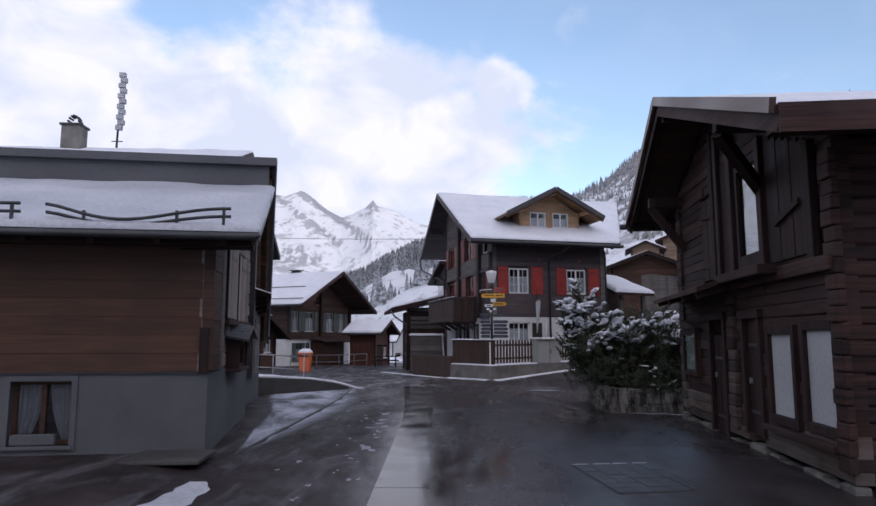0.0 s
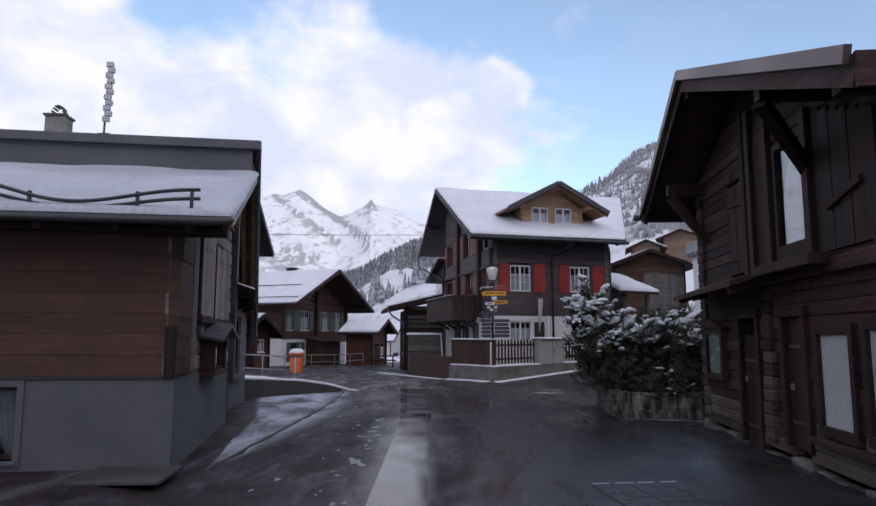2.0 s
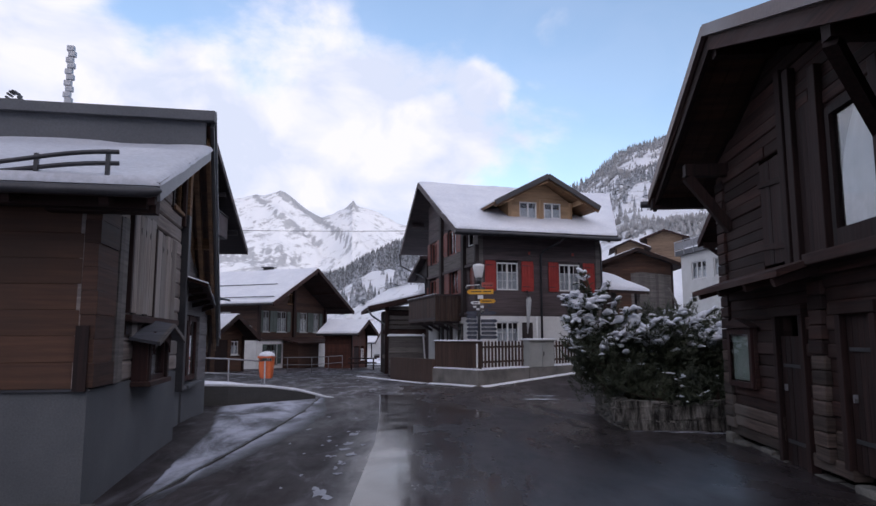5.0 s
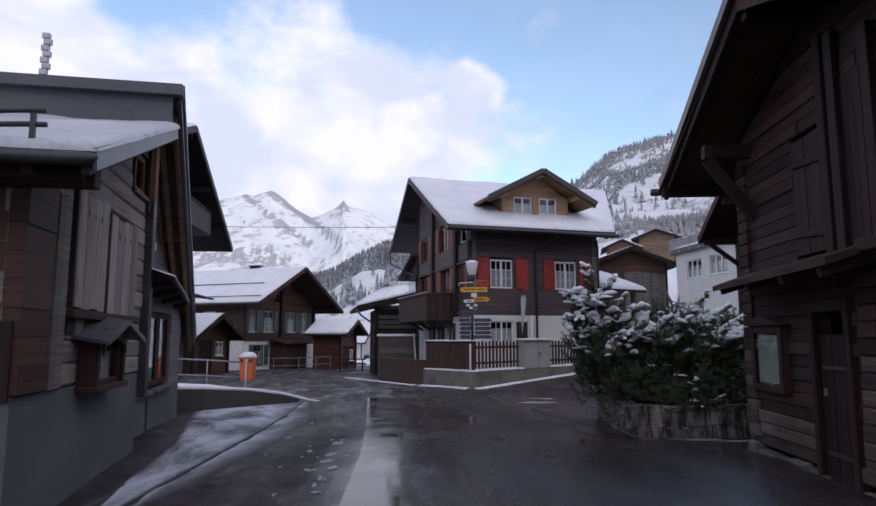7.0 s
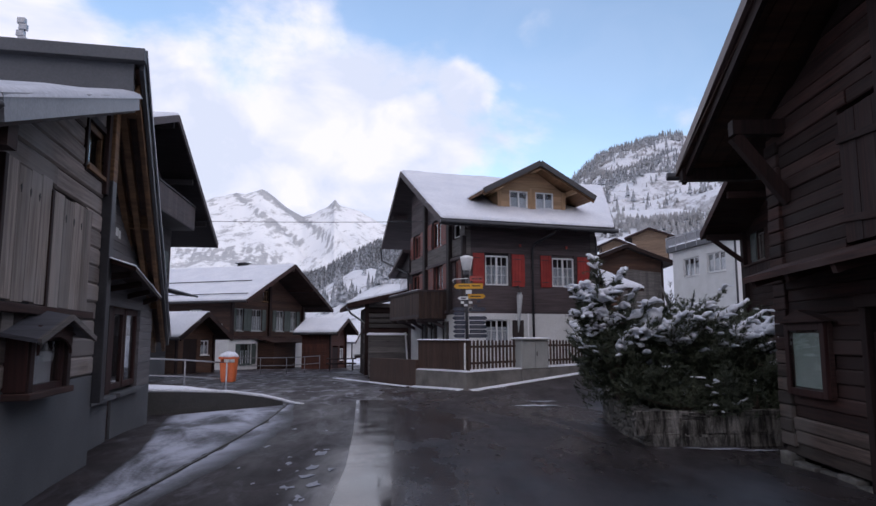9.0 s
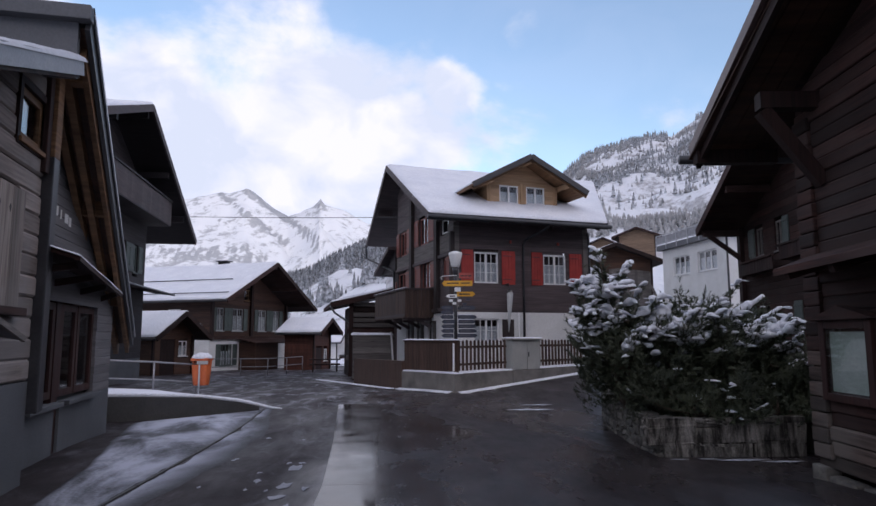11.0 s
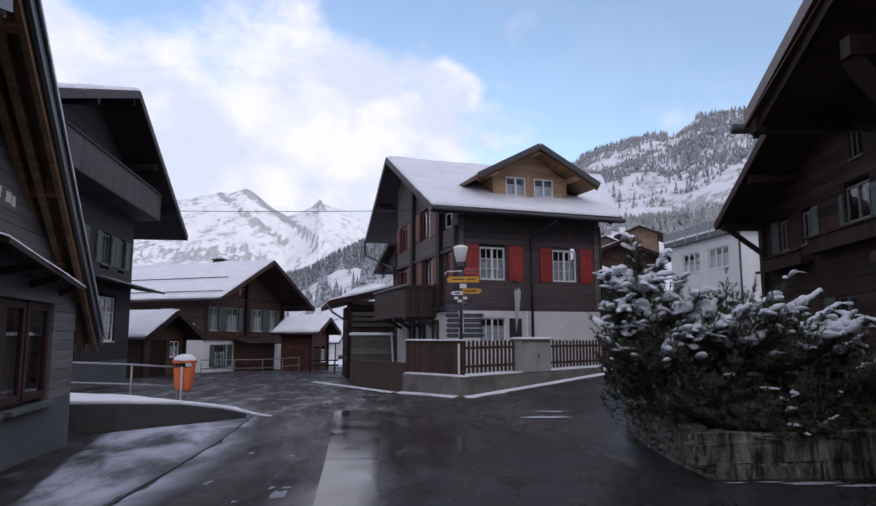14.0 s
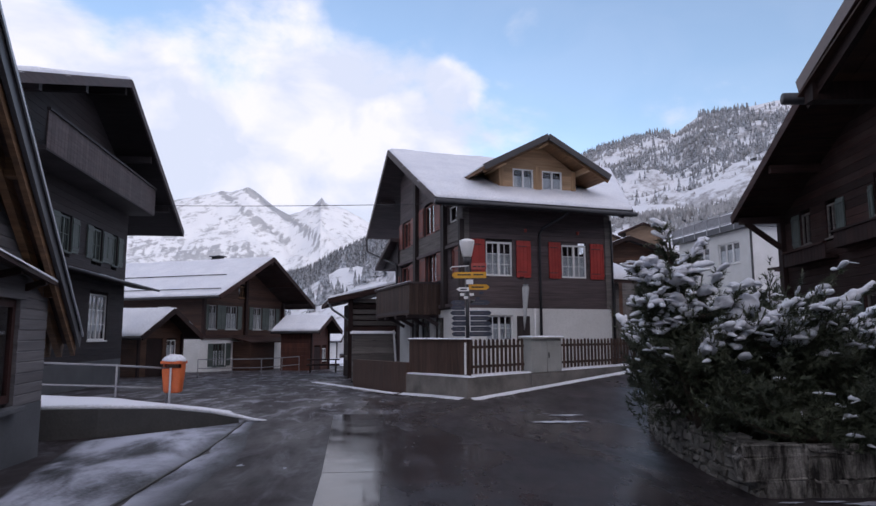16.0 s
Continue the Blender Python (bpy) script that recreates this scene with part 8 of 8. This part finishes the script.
for k in range(len(line) - 1):
    a, b = Vector((*line[k], 0)), Vector((*line[k + 1], 0))
    L0 = (b - a).length
    ang = math.degrees(math.atan2(b.y - a.y, b.x - a.x))
    front = k < 2
    z = -0.06
    row = 0
    while z < 0.44:
        h = rng.uniform(0.09, 0.17) if not front else rng.uniform(0.17, 0.3)
        s = -rng.uniform(0, 0.1)
        while s < L0:
            w = rng.uniform(0.1, 0.34) if not front else rng.uniform(0.3, 0.8)
            bm = bmesh.new()
            box(bm, s + (0.002 if front else 0.008), s + w - (0.002 if front else 0.008), -0.09 + rng.uniform(-0.035, 0.025), 0.1, z + (0.001 if front else 0.006), min(z + h - (0.001 if front else 0.008), 0.49 + rng.uniform(-0.03, 0.03)), bevel=0.025)
            for v in bm.verts:
                v.co += Vector((rng.uniform(-1, 1), rng.uniform(-1, 1), rng.uniform(-1, 1))) * (0.022 if front else 0.018)
            ob = part("stone", bm, M["stone_streaked"] if front else M["stone"], PW)
            ob.matrix_local = pose(a.x, a.y, 0, 0, 0, ang)
            s += w
        z += h
        row += 1
# snow lying at the foot of the planter
bm = bmesh.new()
for cx, cy, r in ((4.55, 14.1, 0.32), (5.0, 13.95, 0.24), (3.75, 14.2, 0.12), (4.15, 14.2, 0.15)):
    vs = [bm.verts.new((cx + r * math.cos(a) * (1 + 0.6 * noise.noise(Vector((a * 3, cx, 0)))), cy + 0.22 * r * math.sin(a) * (1 + 0.9 * noise.noise(Vector((a * 5, cy, 0)))), 0.012)) for a in [2 * math.pi * i / 36 for i in range(36)]]
    bm.faces.new(vs)
part("snow_scraps", bm, M["snow_thin"], None, "scraps of snow at the foot of the planter", "stuff")


def pine(name, m, label, lobes, branches, needle, seed, tuft=26, snow_share=0.62, boughs=()):
    """A spreading mountain pine: a leaning trunk, limbs to each lobe, branches with brushes of needles, snow on the upper ones.
    Lobes are (x, y, z, rx, ry, rz) in the shrub's own frame."""
    rng = random.Random(seed)
    P = thing(name, m, label, "shrub", "snowy pines in the planter" if name == "mountain_pine" else "")
    root = Vector((0, 0, -0.1))
    for k, (x, y, z, rx, ry, rz) in enumerate(lobes):
        c = Vector((x, y, z))
        mid = root.lerp(c, 0.5) + Vector((rng.uniform(-0.15, 0.15), rng.uniform(-0.15, 0.15), -0.12))
        base = root + Vector((x * 0.35, y * 0.35, 0))
        tubed("limb", M["bark"], P, [base, mid, c, c + Vector((0, 0, rz * 0.6))], [0.07, 0.055, 0.035, 0.012], 7)
    nv, nf, twigs, sv, sf = [], [], bmesh.new(), [], []

    def brush(p0, p1, count):
        """A twig end set round with needles."""
        out = (p1 - p0).normalized()
        side = out.cross(Vector((0, 0, 1)))
        side = side.normalized() if side.length > 1e-3 else Vector((1, 0, 0))
        upv = side.cross(out)
        for j in range(count):
            p = p0.lerp(p1, rng.random() ** 0.75)
            a = rng.uniform(0, 2 * math.pi)
            r = side * math.cos(a) + upv * math.sin(a)
            e = p + (r * 0.8 + out * rng.uniform(0.45, 1.0)).normalized() * needle * rng.uniform(0.7, 1.2)
            t = r.cross(out).normalized() * 0.0085
            b = len(nv)
            nv.extend((p - t, p + t, e))
            nf.append((b, b + 1, b + 2))

    def cushion(pts, wd, depth=0):
        """A ridge of snow lying along the points, uneven and rounded."""
        if abs(pts[-1].z - pts[0].z) > 0.6 * (pts[-1] - pts[0]).length:
            return
        fine = []
        for p, q in zip(pts, pts[1:]):
            fine += [p, p.lerp(q, 0.5)]
        pts = fine + [pts[-1]]
        # fingers of snow reaching out along the side twigs
        if wd > 0.03 and depth == 0:
            for _ in range(2 if wd > 0.055 else 1):
                p, a = rng.choice(pts), rng.uniform(0, 2 * math.pi)
                o = Vector((math.cos(a), math.sin(a), rng.uniform(-0.35, 0.15))) * rng.uniform(1.2, 2.6) * wd
                cushion([p, p + o * 0.5, p + o, p + o * 1.3], wd * rng.uniform(0.35, 0.6), 1)
        b, seg, k = len(sv), 8, len(pts)
        for i2, cp in enumerate(pts):
            f = i2 / (k - 1)
            rr = max(0.25, math.sin(math.pi * (0.12 + 0.8 * f)) ** 0.6) * (0.85 + 0.7 * noise.noise(cp * 6) + 0.35 * noise.noise(cp * 17))
            d = (pts[min(i2 + 1, k - 1)] - pts[max(i2 - 1, 0)]).normalized()
            side = d.cross(Vector((0, 0, 1)))
            side = side.normalized() if side.length > 1e-3 else Vector((1, 0, 0))
            up = side.cross(d)
            for j in range(seg):
                a = 2 * math.pi * j / seg
                n1 = 1 + 0.45 * noise.noise(cp * 14 + Vector((math.cos(a), math.sin(a), 0)) * 0.8)
                sv.append(cp + Vector((0, 0, 0.045)) + side * math.cos(a) * wd * rr * n1 * 1.15 + up * (math.sin(a) * wd * rr * n1 * (0.95 if math.sin(a) > 0 else 0.45)))
        for i2 in range(k - 1):
            sf.extend((b + i2 * seg + j, b + i2 * seg + (j + 1) % seg, b + (i2 + 1) * seg + (j + 1) % seg, b + (i2 + 1) * seg + j) for j in range(seg))
        sf.append(tuple(b + j for j in range(seg))[::-1])
        sf.append(tuple(b + (k - 1) * seg + j for j in range(seg)))

    total = sum(l[3] * l[4] * l[5] for l in lobes)
    for x, y, z, rx, ry, rz in lobes:
        c = Vector((x, y, z))
        # inner twigs that close the crown
        for i in range(int(branches * 16 * rx * ry * rz / total)):
            d = Vector((rng.gauss(0, 1), rng.gauss(0, 1), rng.gauss(0.1, 0.9))).normalized()
            q = rng.uniform(0.25, 1.0) ** 0.5
            tip = c + Vector((d.x * rx, d.y * ry, d.z * rz)) * q
            tip += Vector((noise.noise(tip * 1.9), noise.noise(tip * 1.9 + Vector((9, 0, 0))), noise.noise(tip * 1.9 + Vector((0, 9, 0))))) * 0.25
            tip.z = max(tip.z, rng.uniform(-0.1, 0.25))
            o = Vector((d.x * 0.7 + rng.gauss(0, 0.5), d.y * 0.7 + rng.gauss(0, 0.5), rng.uniform(0.0, 0.9))).normalized()
            ln = rng.uniform(0.1, 0.24)
            brush(tip - o * ln, tip, tuft)
            hi = (tip.z - z) / rz
            clump = 0.55 + 1.1 * noise.noise(tip * 2.3 + Vector((3, 3, 3)))
            if q > 0.75 and rng.random() < 0.24 * snow_share * clump * max(0.3, smooth01((tip.z - 0.5 + 0.5 * max(0.0, -tip.x - 0.4)) / 0.6)) * max(0.05, min(1.0, 0.35 + 0.8 * hi)):
                flat = Vector((o.x, o.y, o.z * 0.12)).normalized()
                cushion([tip - flat * rng.uniform(0.08, 0.2), tip - flat * 0.05, tip, tip + flat * rng.uniform(0.03, 0.07)], rng.uniform(0.034, 0.058) if tip.z > 0.7 else rng.uniform(0.022, 0.04))
        for i in range(int(branches * rx * ry * rz / total)):
            d = Vector((rng.gauss(0, 1), rng.gauss(0, 1), rng.gauss(0.15, 0.5))).normalized()
            end = c + Vector((d.x * rx, d.y * ry, d.z * rz)) * rng.uniform(0.8, 1.15)
            end += Vector((noise.noise(end * 1.9), noise.noise(end * 1.9 + Vector((9, 0, 0))), noise.noise(end * 1.9 + Vector((0, 9, 0))))) * 0.25
            end.z = max(end.z, 0.08 + rng.uniform(0, 0.2))
            back = c + (end - c) * rng.uniform(-0.1, 0.25) - Vector((0, 0, 0.15 * rz))
            back.z = max(back.z, 0.05)
            mid = back.lerp(end, 0.55) - Vector((0, 0, 0.06))
            path = []
            for k in range(8):
                u = k / 7
                p = back * (1 - u) ** 2 + mid * 2 * u * (1 - u) + end * u * u
                path.append(p + Vector((0, 0, 0.1 * max(0, u - 0.6) ** 1.5 * 4)))
            tube(twigs, path[1:], [0.014, 0.013, 0.011, 0.009, 0.007, 0.005, 0.003], 4)
            for k in range(2, 8):
                t0 = path[k - 1].lerp(path[k], rng.random())
                tang = (path[k] - path[k - 1]).normalized()
                sd = tang.cross(Vector((0, 0, 1)))
                sd = sd.normalized() if sd.length > 1e-3 else Vector((1, 0, 0))
                for sgn in (-1, 1):
                    o = (tang * rng.uniform(0.5, 1.0) + sd * sgn * rng.uniform(0.4, 1.0) + Vector((0, 0, rng.uniform(0.1, 0.7)))).normalized()
                    brush(t0, t0 + o * rng.uniform(0.1, 0.2), tuft)
                    if rng.random() < snow_share * 0.2 * smooth01((t0.z - 0.6) / 0.6):
                        q = t0 + o * 0.1
                        cushion([q - o * 0.06, q, q + o * 0.06, q + o * 0.1], rng.uniform(0.022, 0.045))
                brush(path[k - 1], path[k], tuft)
            brush(path[-1], path[-1] + (path[-1] - path[-2]).normalized() * 0.12 + Vector((0, 0, 0.06)), tuft)
            high = (end.z - z) / rz
            lie = 0.7 * snow_share * max(0.22, smooth01((end.z - 0.62 + 0.5 * max(0.0, -end.x - 0.4)) / 0.5) * min(1.0, 0.7 + 0.6 * high))
            if rng.random() < lie:
                k0 = rng.choice((3, 4, 4, 5))
                pts = []
                for k in range(k0, 8):
                    pts += [path[k - 1].lerp(path[k], 0.5), path[k]] if k > k0 else [path[k]]
                if len(pts) >= 3:
                    cushion(pts, rng.uniform(0.055, 0.1) if end.z > 0.6 else rng.uniform(0.035, 0.06))
    # long snow-laden boughs standing out of the upper crown
    for x, y, z, dx, dy, dz in boughs:
        p0, tip = Vector((x, y, z)), Vector((x + dx, y + dy, z + dz))
        sag = Vector((0, 0, -0.08))
        path = [p0.lerp(tip, k / 9) + sag * math.sin(math.pi * k / 9) + Vector((noise.noise(tip * 5 + Vector((k, 0, 0))), noise.noise(tip * 5 + Vector((0, k, 0))), 0)) * 0.03 for k in range(10)]
        tube(twigs, path, [0.022 - 0.002 * k for k in range(10)], 5)
        for k in range(1, 10):
            out = (path[k] - path[k - 1]).normalized()
            sd = out.cross(Vector((0, 0, 1))).normalized()
            for j in range(4):
                o = (out * rng.uniform(0.4, 1) + sd * rng.choice((-1, 1)) * rng.uniform(0.3, 1) + Vector((0, 0, rng.uniform(-0.3, 0.4)))).normalized()
                brush(path[k], path[k] + o * rng.uniform(0.08, 0.17), tuft)
                if k > 3 and rng.random() < 0.3:
                    q = path[k] + o * 0.08 + Vector((0, 0, 0.02))
                    cushion([q - o * 0.08, q, q + o * 0.07, q + o * 0.11], rng.uniform(0.04, 0.068))
        pts = []
        for k in range(3, 9):
            pts += [path[k], path[k].lerp(path[k + 1], 0.5)]
        cushion(pts + [path[9], path[9] + (path[9] - path[8]) * 0.6], rng.uniform(0.08, 0.12))
    cr = mesh_of("crown", nv, nf, M["needles"], "stuff", "dark green needles", smooth=False)
    cr.parent = P
    part("twig_work", twigs, M["bark"], P, kind="stuff")
    sn = mesh_of("snow_load", sv, sf, M["snow"], "stuff", "cushions of fresh snow on the branches")
    sn.parent = P
    return P


def spray(seed, count, x0, x1, y0, y1, z0, z1, reach):
    """Starts and reaches of boughs thrown out and up over a stretch of the crown."""
    rng = random.Random(seed)
    out = []
    for i in range(count):
        a = rng.uniform(-2.9, 0.5)
        ln = reach * rng.uniform(0.6, 1.1)
        out.append((rng.uniform(x0, x1), rng.uniform(y0, y1), rng.uniform(z0, z1), ln * math.cos(a), ln * math.sin(a), ln * rng.uniform(0.1, 0.5)))
    return out


pine("mountain_pine", pose(4.05, 15.95, 0.4), "tall dark mountain pine laden with fresh snow",
     [(-0.72, -0.3, 2.08, 0.15, 0.17, 0.36), (-0.76, -0.2, 1.55, 0.32, 0.34, 0.42), (-0.45, -0.2, 0.95, 0.6, 0.9, 0.6), (-0.3, 0.6, 1.1, 0.62, 0.9, 0.7), (0.4, -0.3, 1.05, 0.8, 0.8, 0.6), (-0.1, -0.75, 0.35, 0.7, 0.75, 0.42), (0.3, 0.5, 0.6, 0.9, 0.9, 0.5), (-0.4, 0.9, 0.5, 0.5, 0.9, 0.5), (0.3, -1.35, 0.15, 0.8, 0.35, 0.3)], 200, 0.07, 201, 16, 0.95,
     spray(1, 15, -0.95, -0.65, -0.4, 0.0, 1.0, 1.95, 0.34) + [(-0.75, -0.3, 1.75, -0.42, -0.05, 0.14), (-0.7, -0.3, 1.5, -0.48, -0.1, 0.02), (-0.66, -0.3, 2.0, 0.28, -0.1, 0.2), (-0.7, -0.3, 2.0, -0.12, -0.1, 0.4), (-0.6, -0.4, 1.5, 0.35, -0.12, 0.34), (-0.5, -0.5, 1.4, 0.5, 0.0, 0.26), (-0.3, -0.5, 1.3, 0.55, 0.1, 0.28), (-0.1, -0.6, 1.2, 0.6, -0.1, 0.3), (0.2, -0.6, 1.25, 0.6, 0.0, 0.16), (0.1, -0.7, 1.05, 0.6, -0.1, 0.18), (-0.5, -0.7, 1.1, 0.5, -0.15, 0.12)] + spray(2, 12, -0.5, 0.8, -0.5, 0.4, 0.9, 1.25, 0.6))
pine("mountain_pine", pose(5.6, 16.0, 0.4), "spreading dark mountain pine laden with fresh snow",
     [(-0.6, -0.3, 1.0, 0.8, 0.8, 0.5), (0.0, 0.0, 1.0, 0.7, 0.8, 0.45), (0.45, -0.5, 0.6, 0.85, 0.8, 0.42), (-0.5, -0.9, 0.35, 1.0, 0.6, 0.45), (0.3, 0.6, 0.6, 0.8, 0.7, 0.45), (0.6, -0.9, 0.3, 0.9, 0.6, 0.4), (-0.3, -1.5, 0.15, 1.0, 0.35, 0.28), (1.0, -1.5, 0.12, 0.9, 0.3, 0.26)], 160, 0.07, 202, 16, 0.95,
     spray(3, 12, -0.9, 0.7, -0.6, 0.4, 0.85, 1.25, 0.55) + [(-0.85, -0.3, 1.42, 0.63, -0.1, 0.48), (-0.75, -0.4, 1.36, 0.95, 0.0, 0.36), (-0.3, -0.5, 1.12, 0.77, 0.1, 0.2), (-0.1, -0.4, 1.05, 0.55, -0.2, 0.3), (0.1, -0.7, 0.75, 0.75, -0.1, 0.08)])
pine("mountain_pine", pose(7.2, 16.4, 0.3), "low mountain pine laden with snow behind the log house",
     [(0, 0, 0.45, 1.1, 0.9, 0.4), (-0.6, -0.4, 0.3, 0.8, 0.7, 0.35), (0.8, 0.2, 0.45, 0.9, 0.8, 0.4)], 80, 0.075, 203, 14, 0.8, spray(4, 6, -0.8, 0.6, -0.5, 0.3, 0.4, 0.6, 0.5))
pine("garden_shrub", pose(7.0, 19.8, 0.45), "snow-dusted shrub behind the pines", [(-0.4, 0, 1.3, 0.8, 0.7, 0.7), (0.6, 0.1, 1.25, 0.9, 0.8, 0.65)], 60, 0.075, 204, 14, 0.8)
